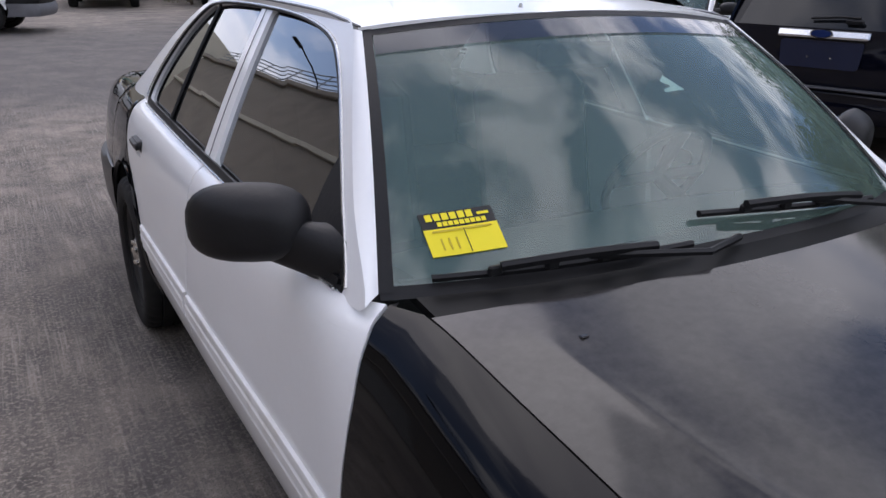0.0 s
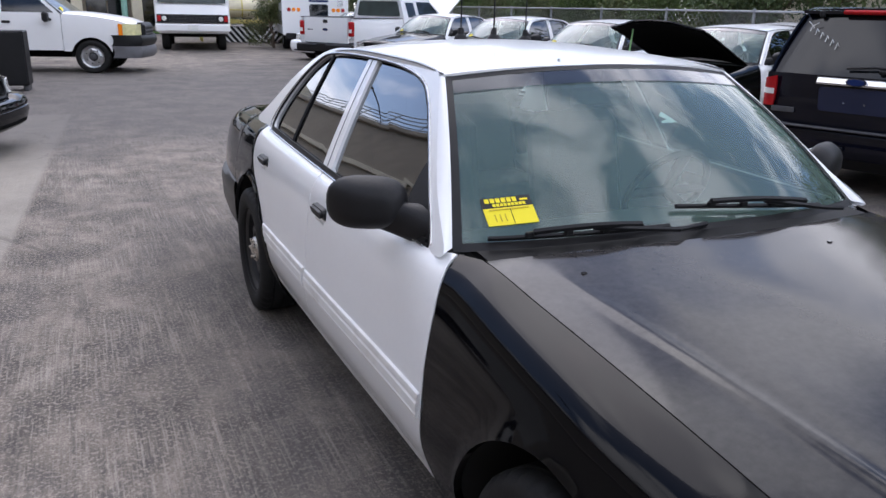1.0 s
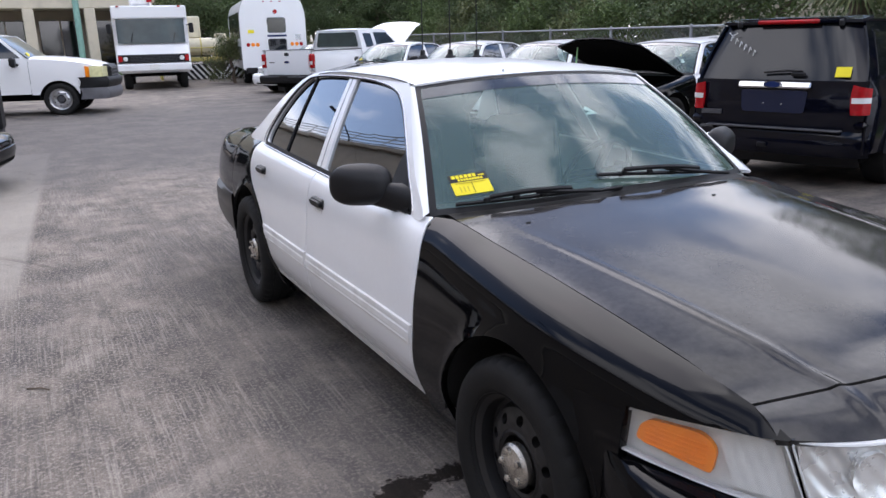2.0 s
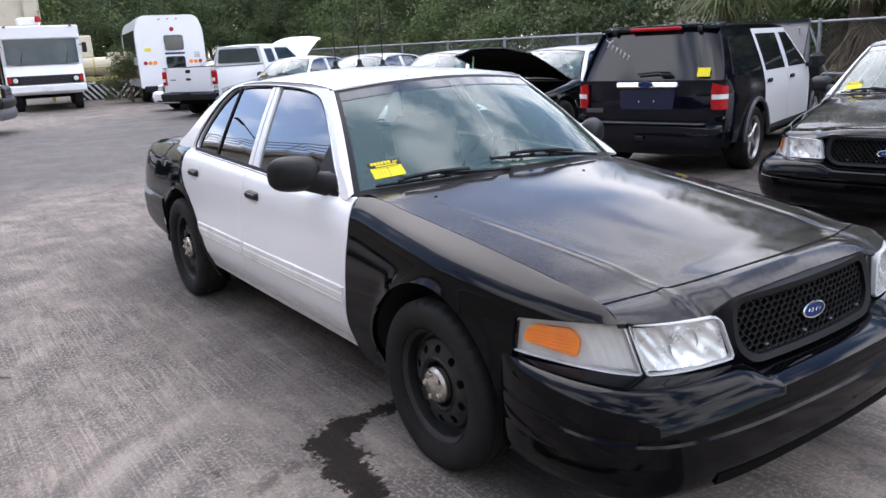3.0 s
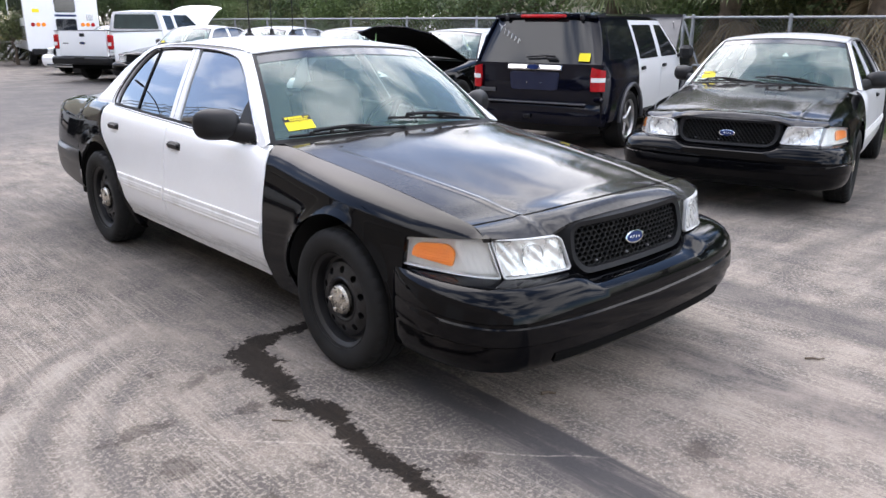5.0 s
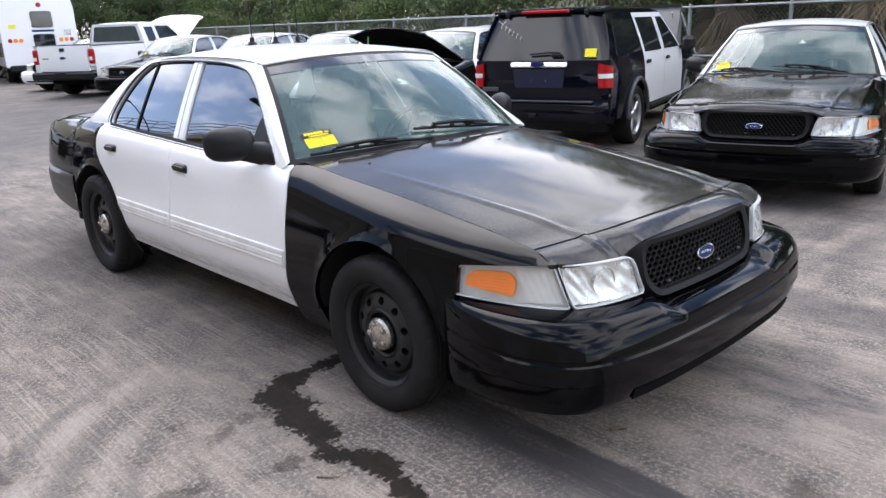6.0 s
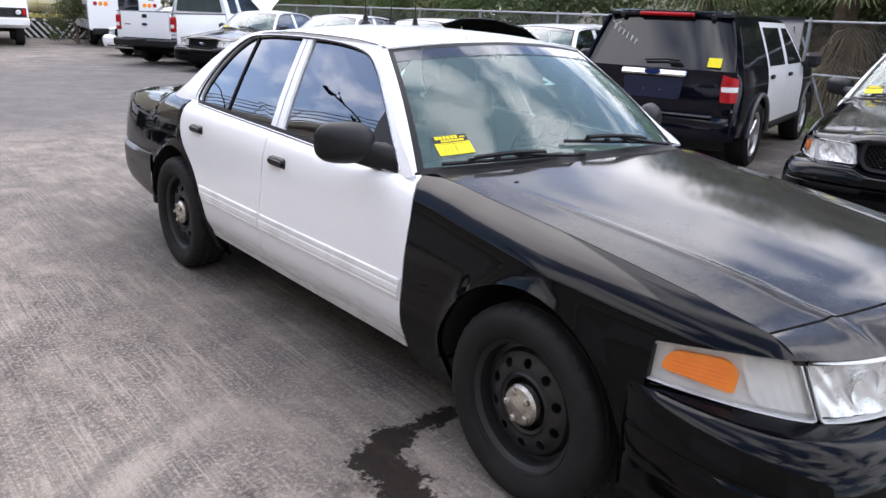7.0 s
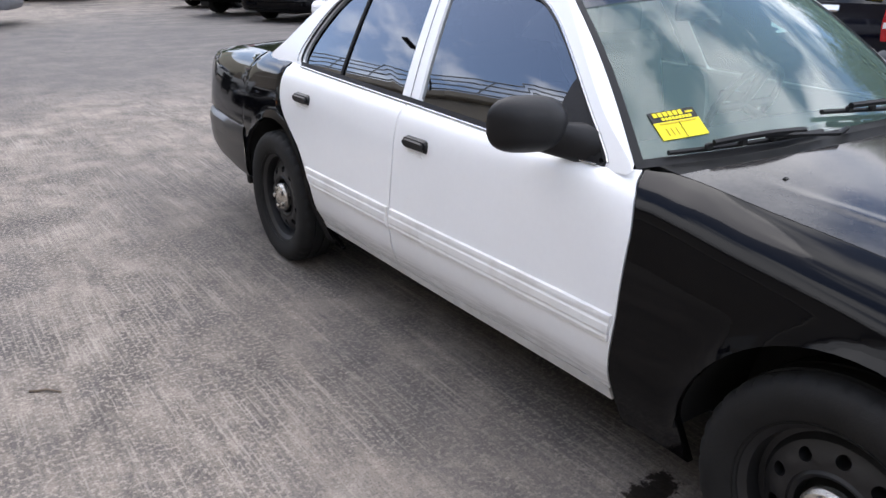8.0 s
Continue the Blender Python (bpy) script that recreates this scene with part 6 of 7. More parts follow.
def road_wheel(parent, x, y, r, rim_material, spokes=6):
    k = r / 0.336
    for sx in (-1, 1):
        hub = part("wheel", Geo().lathe([(0.05, 0.0), (0.05, 0.15), (0.0, 0.15)], 10), LINER, parent)
        hub.matrix_basis = (pose(-x, y, r) if sx == -1 else pose(x, y, r, 0, 0, 180)) @ Matrix.Scale(k, 4)
        part("tyre", Geo().lathe([(0.225, 0.075), (0.26, 0.115), (0.3, 0.118), (0.33, 0.09), (0.337, 0.04), (0.337, -0.04), (0.33, -0.09), (0.3, -0.118), (0.26, -0.115), (0.225, -0.09)], 36), RUBBER, hub)
        rim = Geo().lathe([(0.232, -0.1), (0.225, -0.1), (0.205, -0.08), (0.2, -0.03)], 32)
        rim.lathe([(0.0, -0.085), (0.05, -0.085), (0.06, -0.07), (0.06, -0.04)], 20)
        for i in range(spokes):
            turn = Matrix.Rotation(2 * math.pi * i / spokes, 4, "X")
            rim.box(turn @ Vector((-0.065, 0.13, 0)), (0.03, 0.17, 0.055), 0.012, turn)
        part("rim", rim, rim_material, hub)
        part("brake", Geo().lathe([(0.0, -0.02), (0.2, -0.02), (0.205, 0.05), (0.0, 0.05)], 24), LINER, hub)


def oval_badge(parent, m, w=0.17):
    ring = [(w / 2 * math.cos(2 * math.pi * i / 28), w * 0.2 * math.sin(2 * math.pi * i / 28)) for i in range(28)]
    b = part("badge", Geo().prism(ring, 0.01, m), CHROME, parent)
    part("badge_field", Geo().prism([(p * 0.86, q * 0.8) for p, q in ring], 0.008, m @ Matrix.Translation((0, 0, 0.003))), BLUE_BADGE, b)


REAR = Matrix(((1, 0, 0, 0), (0, 0, -1, 0), (0, 1, 0, 0), (0, 0, 0, 1)))     # a flat outline turned to face -y


def build_suv():
    """Rear face at y = 0, nose to +y."""
    s = thing("sport_utility_vehicle", "black and white police SUV with open bonnet and yellow sticker", "SUV")
    both = lambda nm, g, mat, parent=s, lab="": (part(nm, g, mat, parent, lab), part(nm, g.mirrored(), mat, parent, lab))
    H = 1.66
    tuck = curve((0.0, 0.86), (0.25, 0.91), (0.8, 0.925), (3.9, 0.925), (4.5, 0.86), (4.8, 0.72))

    def xf(y, z):
        w = tuck(y)
        if z < 1.08:
            return w - 0.03 * max(0, (z - 0.8) / 0.28) ** 2 - 0.04 * max(0, (0.55 - z) / 0.3) ** 2
        return w - 0.03 - (w - 0.03 - 0.68) * ((z - 1.08) / (H - 1.08)) ** 1.15
    wheels, r, zc = (0.98, 3.87), 0.43, 0.37
    low = arched(0.40, wheels, r, zc)
    rear_lean = lambda z: 0.03 + max(0, z - 1.05) * 0.42
    both("rear_quarter", columns(xf, arch_line(0.05, 1.31, wheels, r), low, lambda y: 1.10, 10), NAVY_PAINT)
    upper_rear = Geo().sheet(lambda u, v: (lambda z: (lambda y: (-xf(y, z), y, z))(lerp(rear_lean(z), 1.31, u)))(lerp(1.10, H - 0.03, v)), 8, 8, 0.02, inward=(1, 0, 0))
    both("rear_pillar", upper_rear, NAVY_PAINT)
    both("quarter_window", Geo().sheet(lambda u, v: (lambda z: (lambda y: (-xf(y, z) - 0.006, y, z))(lerp(rear_lean(z) + 0.18, 1.22, u)))(lerp(1.14, H - 0.12, v)), 6, 6, 0.012, inward=(1, 0, 0)), GLAZING)
    for a, b in ((1.32, 2.32), (2.33, 3.4)):
        d = both("door", columns(xf, arch_line(a, b, (), r, 8), arched(0.46, wheels, r + 0.02, zc), lambda y: 1.10, 10), WHITE_PAINT, s, "white door")
        front = lambda z, b=b: b if b < 3 else b - max(0, z - 1.08) * 1.25
        up = Geo().sheet(lambda u, v, a=a, f=front: (lambda z: (lambda y: (-xf(y, z), y, z))(lerp(a, f(z), u)))(lerp(1.10, H - 0.05, v)), 8, 6, 0.02, inward=(1, 0, 0))
        win = Geo().sheet(lambda u, v, a=a, f=front: (lambda z: (lambda y: (-xf(y, z) - 0.006, y, z))(lerp(a + 0.09, f(z) - 0.09, u)))(lerp(1.12, H - 0.11, v)), 6, 6, 0.012, inward=(1, 0, 0))
        for k, o in enumerate(d):
            get = (lambda g: g.mirrored()) if k else (lambda g: g)
            part("door_frame", get(up), WHITE_PAINT, o)
            part("door_window", get(win), GLAZING, o)
            part("door_handle", get(Geo().box((-0.93, a + 0.14, 1.0), (0.03, 0.16, 0.05), 0.015)), TRIM, o, "black door handle")
    both("front_wing", columns(xf, arch_line(3.41, 4.78, wheels, r), low, lambda y: 1.08 - 0.05 * max(0, y - 4.0), 8), NAVY_PAINT)
    for y in wheels:
        both("arch_trim", Geo().tube([(-0.94, y + (r + 0.02) * math.cos(math.pi * i / 16), zc + (r + 0.02) * math.sin(math.pi * i / 16)) for i in range(17)], 0.028, 6), TRIM_GREY)
        both("wheel_liner", Geo().grid(lambda u, v, y=y: (lerp(-0.9, -0.6, v), y + (r + 0.02) * math.cos(math.pi * u), zc + (r + 0.02) * math.sin(math.pi * u)), 16, 2), LINER)
        road_wheel(s, 0.80, y, 0.37, ALLOY, 5)
    # rear
    gate = Geo().sheet(lambda u, v: (lerp(-1, 1, u) * lerp(0.84, 0.86, v), 0.0 + 0.05 * (2 * u - 1) ** 4 - 0.02 * math.sin(math.pi * v), lerp(0.62, 1.09, v)), 20, 10, 0.02, inward=(0, 1, 0))
    g = part("tailgate", gate, NAVY_PAINT, s)
    surround = Geo().sheet(lambda u, v: (lerp(-1, 1, u) * lerp(0.86, 0.675, v), rear_lean(lerp(1.085, H - 0.005, v)) - 0.024 + 0.06 * (2 * u - 1) ** 4, lerp(1.085, H - 0.005, v)), 20, 8, 0.02, inward=(0, 1, 0))
    part("window_surround", surround, NAVY_PAINT, g)
    glass = Geo().sheet(lambda u, v: (lerp(-1, 1, u) * lerp(0.765, 0.605, v), rear_lean(lerp(1.09, H - 0.03, v)) - 0.035 + 0.05 * (2 * u - 1) ** 4, lerp(1.09, H - 0.03, v)), 20, 8, 0.02, inward=(0, 1, 0))
    part("rear_window", glass, REAR_GLASS, g, "dark rear window with chalk marks")
    part("chrome_strip", Geo().box((0, -0.03, 1.045), (0.72, 0.035, 0.068), 0.012, Matrix.Rotation(radians(-24), 4, "X")), CHROME, g, "chrome tailgate strip")
    oval_badge(g, Matrix.Translation((0, -0.07, 1.052)) @ REAR, 0.18)
    part("plate_recess", Geo().prism(rounded([(-0.31, -0.11), (0.31, -0.11), (0.33, 0.11), (-0.33, 0.11)], 0.04), 0.02, Matrix.Translation((0, -0.028, 0.885)) @ REAR), PLATE_BLUE, g, "empty dark blue plate panel")
    for x in (-0.09, 0.09):
        part("plate_screw", Geo().box((x, -0.032, 0.86), (0.016, 0.012, 0.016), 0.004), BRIGHT, g)
    part("model_strip", Geo().box((-0.64, -0.022, 0.755), (0.22, 0.012, 0.05), 0.005), TRIM_GREY, g)
    part("wiper", Geo().tube([(-0.12, 0.0, 1.165), (0.12, 0.0, 1.185), (0.26, 0.0, 1.18)], 0.012, 6).box((0.22, -0.005, 1.15), (0.14, 0.03, 0.04), 0.012), TRIM, g)
    part("top_brake_lamp", Geo().box((0, 0.19, H - 0.012), (0.6, 0.06, 0.04), 0.012), RED_LENS, g, "red high brake lamp")
    part("spoiler", Geo().sheet(lambda u, v: (lerp(-0.68, 0.68, u), lerp(0.19, 0.5, v) + 0.03 * (2 * u - 1) ** 2, H + lerp(0.0, 0.035, v)), 10, 3, 0.03, inward=(0, 0, -1)), NAVY_PAINT, s)
    for x in (-0.5, 0.5):
        part("hinge", Geo().box((x, 0.215, H - 0.03), (0.05, 0.05, 0.07), 0.015), TRIM, g)
    part("chalk_marks", Geo().tube([(-0.6, rear_lean(1.52) - 0.05, 1.56), (-0.56, rear_lean(1.54) - 0.05, 1.52), (-0.5, rear_lean(1.5) - 0.055, 1.55)], 0.004, 5), WHITE_DULL, g)
    for i in range(6):
        x, z = -0.57 + 0.055 * i, 1.50 - 0.03 * i
        part("chalk_marks", Geo().tube([(x, rear_lean(z) - 0.055, z - 0.03), (x + 0.015, rear_lean(z) - 0.05, z + 0.03), (x + 0.03, rear_lean(z) - 0.052, z)], 0.0035, 5), WHITE_DULL, g)
    part("sale_sticker", Geo().prism([(-0.07, -0.05), (0.07, -0.05), (0.07, 0.05), (-0.07, 0.05)], 0.004, Matrix.Translation((0.62, rear_lean(1.19) - 0.05, 1.175)) @ Matrix.Rotation(radians(-20), 4, "X") @ REAR), YELLOW, g, "yellow paper sticker")
    for sx in (-1, 1):
        lamp = part("tail_lamp", Geo().sheet(lambda u, v: (sx * lerp(0.742 - 0.012 * math.sin(math.pi * v), 0.885, u), -0.03 + 0.10 * u ** 3, lerp(0.78, 1.06 - 0.035 * u, v)), 8, 8, 0.03, inward=(0, 1, 0)), RED_LENS, s, "red tail lamp with a clear band")
        part("reverse_lens", Geo().sheet(lambda u, v: (sx * lerp(0.742, 0.888, u), -0.037 + 0.10 * u ** 3, lerp(0.89, 0.94, v)), 8, 3, 0.02, inward=(0, 1, 0)), CLEAR_GREY, lamp)
        part("corner_trim", Geo().box((sx * 0.82, 0.05, 0.68), (0.13, 0.10, 0.07), 0.03), NAVY_PAINT, s)
    bump = part("rear_bumper", Geo().sheet(lambda u, v: (lerp(-0.9, 0.9, u), -0.06 + 0.14 * abs(2 * u - 1) ** 5 + 0.05 * v ** 2 + 0.05 * (1 - v) ** 3, lerp(0.36, 0.615, v)), 24, 8, 0.04, inward=(0, 1, 0)), NAVY_PAINT, s)
    part("bumper_valance", Geo().sheet(lambda u, v: (lerp(-0.8, 0.8, u), 0.02 + 0.12 * abs(2 * u - 1) ** 5 + 0.1 * (1 - v), lerp(0.25, 0.37, v)), 20, 4, 0.03, inward=(0, 1, 0)), TRIM, bump, "black plastic valance")
    part("step_pad", Geo().box((0, -0.015, 0.62), (1.35, 0.11, 0.02), 0.008), TRIM_GREY, bump, "grey bumper step pad")
    part("tow_socket", Geo().box((-0.06, -0.07, 0.45), (0.09, 0.03, 0.05), 0.01), TRIM, bump)
    # top, nose, floor
    part("roof", Geo().sheet(lambda u, v: (lerp(-0.68, 0.68, u), lerp(0.3, 2.75, v), H + 0.035 * (1 - (2 * u - 1) ** 4) * (1 - 0.3 * (2 * v - 1) ** 4) - 0.05 * max(0, v - 0.85) / 0.15), 14, 10, 0.03, inward=(0, 0, -1)), NAVY_PAINT, s)
    part("windscreen", Geo().sheet(lambda u, v: (lerp(-1, 1, u) * lerp(0.84, 0.66, v), lerp(3.55, 2.75, v), lerp(1.09, H - 0.02, v)), 10, 6, 0.02, inward=(0, -1, 0)), GLAZING, s)
    hood = part("bonnet", Geo().sheet(lambda u, v: (lerp(-0.76, 0.76, u) * lerp(1, 0.85, v), lerp(3.7, 4.55, v) - 0.1 * (2 * u - 1) ** 2 * v, lerp(1.12, 1.68, v)), 12, 8, 0.05, inward=(0, -1, 0.5)), TRIM_GREY, s, "raised bonnet, grey underside")
    part("prop_rod", Geo().tube([(0.6, 4.5, 0.95), (0.55, 4.2, 1.6)], 0.01, 6), BRIGHT, hood)
    part("nose", Geo().box((0, 4.72, 0.75), (1.5, 0.2, 0.62), 0.08), NAVY_PAINT, s)
    part("engine_bay", Geo().box((0, 4.1, 0.72), (1.5, 1.0, 0.6), 0.05), DARK, s)
    part("floor_pan", Geo().box((0, 2.4, 0.38), (1.6, 4.4, 0.2), 0.03), DARK, s)
    both("sill_step", Geo().box((-0.9, 2.5, 0.42), (0.1, 1.9, 0.08), 0.03), TRIM)
    both("wing_mirror", Geo().box((-1.03, 3.28, 1.16), (0.2, 0.12, 0.2), 0.05).tube([(-0.95, 3.3, 1.12), (-0.88, 3.32, 1.1)], 0.03), TRIM)
    # added near-black box stands in for the cabin's shade
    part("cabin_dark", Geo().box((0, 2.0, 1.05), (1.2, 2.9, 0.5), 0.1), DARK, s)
    return s


def build_pickup():
    """Tailgate at y = 0, nose to +y."""
    s = thing("pickup_truck", "white pickup truck parked tail-out with raised bonnet", "pickup truck")
    both = lambda nm, g, mat, parent=s, lab="": (part(nm, g, mat, parent, lab), part(nm, g.mirrored(), mat, parent, lab))
    wheels, r, zc = (1.15, 4.65), 0.44, 0.38
    tuck = curve((0.0, 0.95), (0.3, 0.975), (4.4, 0.98), (5.2, 0.95), (5.6, 0.86))

    def xf(y, z):
        w = tuck(y)
        if z < 1.32:
            return w - 0.04 * max(0, (z - 0.9) / 0.42) ** 2 - 0.04 * max(0, (0.6 - z) / 0.3) ** 2
        return w - 0.04 - 0.18 * ((z - 1.32) / 0.55) ** 1.1
    low = arched(0.5, wheels, r, zc)
    both("bed_side", columns(xf, arch_line(0.04, 2.05, wheels, r), low, lambda y: 1.34, 10), WHITE_PAINT)
    both("bed_rail", Geo().box((-0.89, 1.05, 1.35), (0.13, 2.0, 0.03), 0.01), TRIM_GREY)
    part("bed_floor", Geo().box((0, 1.05, 0.7), (1.6, 2.0, 0.06), 0.01), TRIM_GREY, s)
    gate = part("tailgate", Geo().sheet(lambda u, v: (lerp(-0.76, 0.76, u), 0.0 - 0.012 * math.sin(math.pi * v), lerp(0.70, 1.35, v)), 12, 10, 0.05, inward=(0, 1, 0)), WHITE_PAINT, s)
    part("gate_handle", Geo().box((0, -0.012, 1.25), (0.16, 0.03, 0.09), 0.015), TRIM, gate)
    oval_badge(gate, Matrix.Translation((0, -0.022, 1.04)) @ REAR, 0.2)
    part("name_strip", Geo().box((-0.55, -0.008, 1.03), (0.2, 0.012, 0.03), 0.004), TRIM_GREY, gate)
    for sx in (-1, 1):
        lamp = part("tail_lamp", Geo().box((sx * 0.865, 0.03, 1.07), (0.17, 0.1, 0.38), 0.03), RED_LENS, s, "red tail lamp with a clear window")
        part("reverse_lens", Geo().box((sx * 0.865, -0.021, 1.02), (0.10, 0.012, 0.09), 0.004), CLEAR_GREY, lamp)
    bump = part("rear_bumper", Geo().box((0, -0.09, 0.58), (1.86, 0.2, 0.2), 0.04), TRIM, s, "black step bumper")
    part("number_plate", Geo().box((0, -0.195, 0.6), (0.32, 0.012, 0.16), 0.004), TRIM, bump)
    for a, b in ((2.75, 4.05),):
        d = both("door", columns(xf, spaced(a, b, 10), lambda y: 0.52, lambda y: 1.34, 10), WHITE_PAINT)
        front = lambda z: b - max(0, z - 1.32) * 1.05
        for k, o in enumerate(d):
            get = (lambda g: g.mirrored()) if k else (lambda g: g)
            part("door_frame", get(Geo().sheet(lambda u, v: (lambda z: (lambda y: (-xf(y, z), y, z))(lerp(a, front(z), u)))(lerp(1.34, 1.87, v)), 8, 6, 0.02, inward=(1, 0, 0))), WHITE_PAINT, o)
            part("door_window", get(Geo().sheet(lambda u, v: (lambda z: (lambda y: (-xf(y, z) - 0.006, y, z))(lerp(a + 0.08, front(z) - 0.1, u)))(lerp(1.36, 1.80, v)), 6, 6, 0.012, inward=(1, 0, 0))), GLAZING, o)
            part("door_handle", get(Geo().box((-0.985, a + 0.16, 1.14), (0.03, 0.18, 0.06), 0.015)), TRIM, o, "black door handle")
    both("cab_corner", columns(xf, spaced(2.10, 2.74, 6), lambda y: 0.52, lambda y: 1.34, 10), WHITE_PAINT)
    both("cab_pillar", Geo().sheet(lambda u, v: (lambda z: (-xf(2.3, z), lerp(2.12 + max(0, z - 1.5) * 0.1, 2.74, u), z))(lerp(1.34, 1.87, v)), 4, 6, 0.02, inward=(1, 0, 0)), WHITE_PAINT)
    both("quarter_window", Geo().sheet(lambda u, v: (lambda z: (-xf(2.3, z) - 0.006, lerp(2.32, 2.68, u), z))(lerp(1.38, 1.78, v)), 4, 6, 0.012, inward=(1, 0, 0)), GLAZING)
    part("cab_back", Geo().sheet(lambda u, v: (lerp(-1, 1, u) * lerp(0.94, 0.76, max(0, v - 0.45) / 0.55), 2.11 + 0.06 * v, lerp(0.55, 1.87, v)), 10, 8, 0.03, inward=(0, 1, 0)), WHITE_PAINT, s)
    part("cab_window", Geo().prism(rounded([(-0.78, 1.40), (0.78, 1.40), (0.68, 1.81), (-0.68, 1.81)], 0.06), 0.012, Matrix.Translation((0, 2.125, 0)) @ REAR), VAN_GLASS, s)
    part("cab_roof", Geo().sheet(lambda u, v: (lerp(-0.76, 0.76, u), lerp(2.15, 3.45, v), 1.88 + 0.05 * (1 - (2 * u - 1) ** 4) * (1 - (2 * v - 1) ** 4)), 12, 8, 0.03, inward=(0, 0, -1)), WHITE_PAINT, s)
    scr = part("windscreen", Geo().sheet(lambda u, v: (lerp(-1, 1, u) * lerp(0.92, 0.72, v), lerp(4.1, 3.44, v) + 0.08 * (1 - (2 * u - 1) ** 2) * (1 - v), lerp(1.33, 1.87, v)), 10, 6, 0.02, inward=(0, -1, 0)), VAN_GLASS, s, "greenish windscreen")
    part("sale_sticker", Geo().prism([(-0.09, -0.07), (0.09, -0.07), (0.09, 0.07), (-0.09, 0.07)], 0.004, Matrix.Translation((0.62, 4.02, 1.43)) @ Matrix.Rotation(radians(180), 4, "Z") @ Matrix.Rotation(radians(-40), 4, "X") @ REAR), YELLOW, scr, "yellow paper sticker")
    both("front_wing", columns(xf, arch_line(4.06, 5.5, wheels, r), lambda y: low(y) if y < 5.12 else 0.86, lambda y: 1.33 - 0.20 * (max(0, y - 4.06) / 1.45) ** 1.7, 8), WHITE_PAINT)
    part("bonnet", Geo().sheet(lambda u, v: (lerp(-0.93, 0.93, u) * lerp(1.0, 0.9, v), lerp(4.07, 5.55, v) + 0.06 * (1 - (2 * u - 1) ** 2) * v, lerp(1.335, 1.14, v ** 1.7) - 0.05 * max(0.0, v - 0.85) / 0.15 + 0.06 * (1 - (2 * u - 1) ** 4)), 14, 12, 0.04, inward=(0, 0, -1)), WHITE_PAINT, s)
    part("grille", Geo().box((0, 5.62, 0.99), (1.06, 0.26, 0.34), 0.07), TRIM, s, "black plastic grille")
    for z in (0.90, 0.98, 1.06):
        part("grille_bar", Geo().box((0, 5.755, z), (0.94, 0.02, 0.03), 0.006), TRIM_GREY, s)
    def nose_line(t, back=0.0):
        """Plan of the front, t from 0 at the middle to 1 at the wheel."""
        if t < 0.66:
            return (t / 0.66 * 0.88, 5.86 - 0.10 * (t / 0.66) ** 2 - back)
        k = (t - 0.66) / 0.34
        return (0.88 + 0.12 * math.sin(min(1.0, k * 1.6) * math.pi / 2) - back * 0.25, 5.76 - 0.62 * k ** 1.15 - back * (1 - k))
    for sx in (-1, 1):
        lens = lambda a, b, back: Geo().sheet(lambda u, v: (lambda p: (sx * p[0], p[1], lerp(0.88, 1.12 + 0.02 * u, v)))(nose_line(lerp(a, b, u), back)), 12, 6, 0.03, inward=(0, -1, 0))
        part("headlamp", lens(0.42, 0.87, 0.14), LAMP_YELLOWED, s, "yellowed clear headlamp")
        part("turn_lamp", lens(0.875, 0.93, 0.135), AMBER, s, "amber corner lamp")
    front_strip = lambda low_z, high_z, back: Geo().sheet(lambda u, v: (lambda p: (math.copysign(p[0], u - 0.5), p[1] - 0.05 * (2 * v - 1) ** 2, lerp(low_z, high_z, v)))(nose_line(abs(2 * u - 1), back)), 48, 6, 0.06, inward=(0, -1, 0))
    fb = part("front_bumper", front_strip(0.64, 0.88, 0.0), TRIM, s, "black plastic bumper")
    part("bumper_skirt", front_strip(0.36, 0.63, 0.02), SKIRT_GREY, fb, "dark grey bumper skirt")
    both("mud_flap", Geo().box((-0.86, 0.62, 0.4), (0.28, 0.02, 0.4), 0.006), TRIM)
    for y in wheels:
        both("wheel_liner", Geo().grid(lambda u, v, y=y: (lerp(-0.95, -0.62, v), y + (r + 0.01) * math.cos(math.pi * u), zc + (r + 0.01) * math.sin(math.pi * u)), 16, 2), LINER)
        for sx in (1, -1):
            hub = part("wheel", Geo().lathe([(0.05, 0.0), (0.05, 0.15), (0.0, 0.15)], 10), LINER, s)
            hub.matrix_basis = (pose(-0.86, y, 0.38) if sx == 1 else pose(0.86, y, 0.38, 0, 0, 180)) @ Matrix.Scale(1.13, 4)
            wheel_parts(hub, ALLOY, TRIM_GREY, 7)
    both("wing_mirror", Geo().box((-1.12, 3.78, 1.27), (0.22, 0.12, 0.24), 0.05).tube([(-1.02, 3.8, 1.22), (-0.93, 3.84, 1.2)], 0.03), TRIM)
    part("chassis", Geo().box((0, 2.8, 0.45), (1.3, 5.2, 0.2), 0.03), DARK, s)
    part("engine_bay", Geo().box((0, 4.8, 0.78), (1.5, 1.4, 0.5), 0.05), DARK, s)
    # near-black filler box, in place of shade inside the cab
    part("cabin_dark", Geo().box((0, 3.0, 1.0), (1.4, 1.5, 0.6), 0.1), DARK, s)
    return s


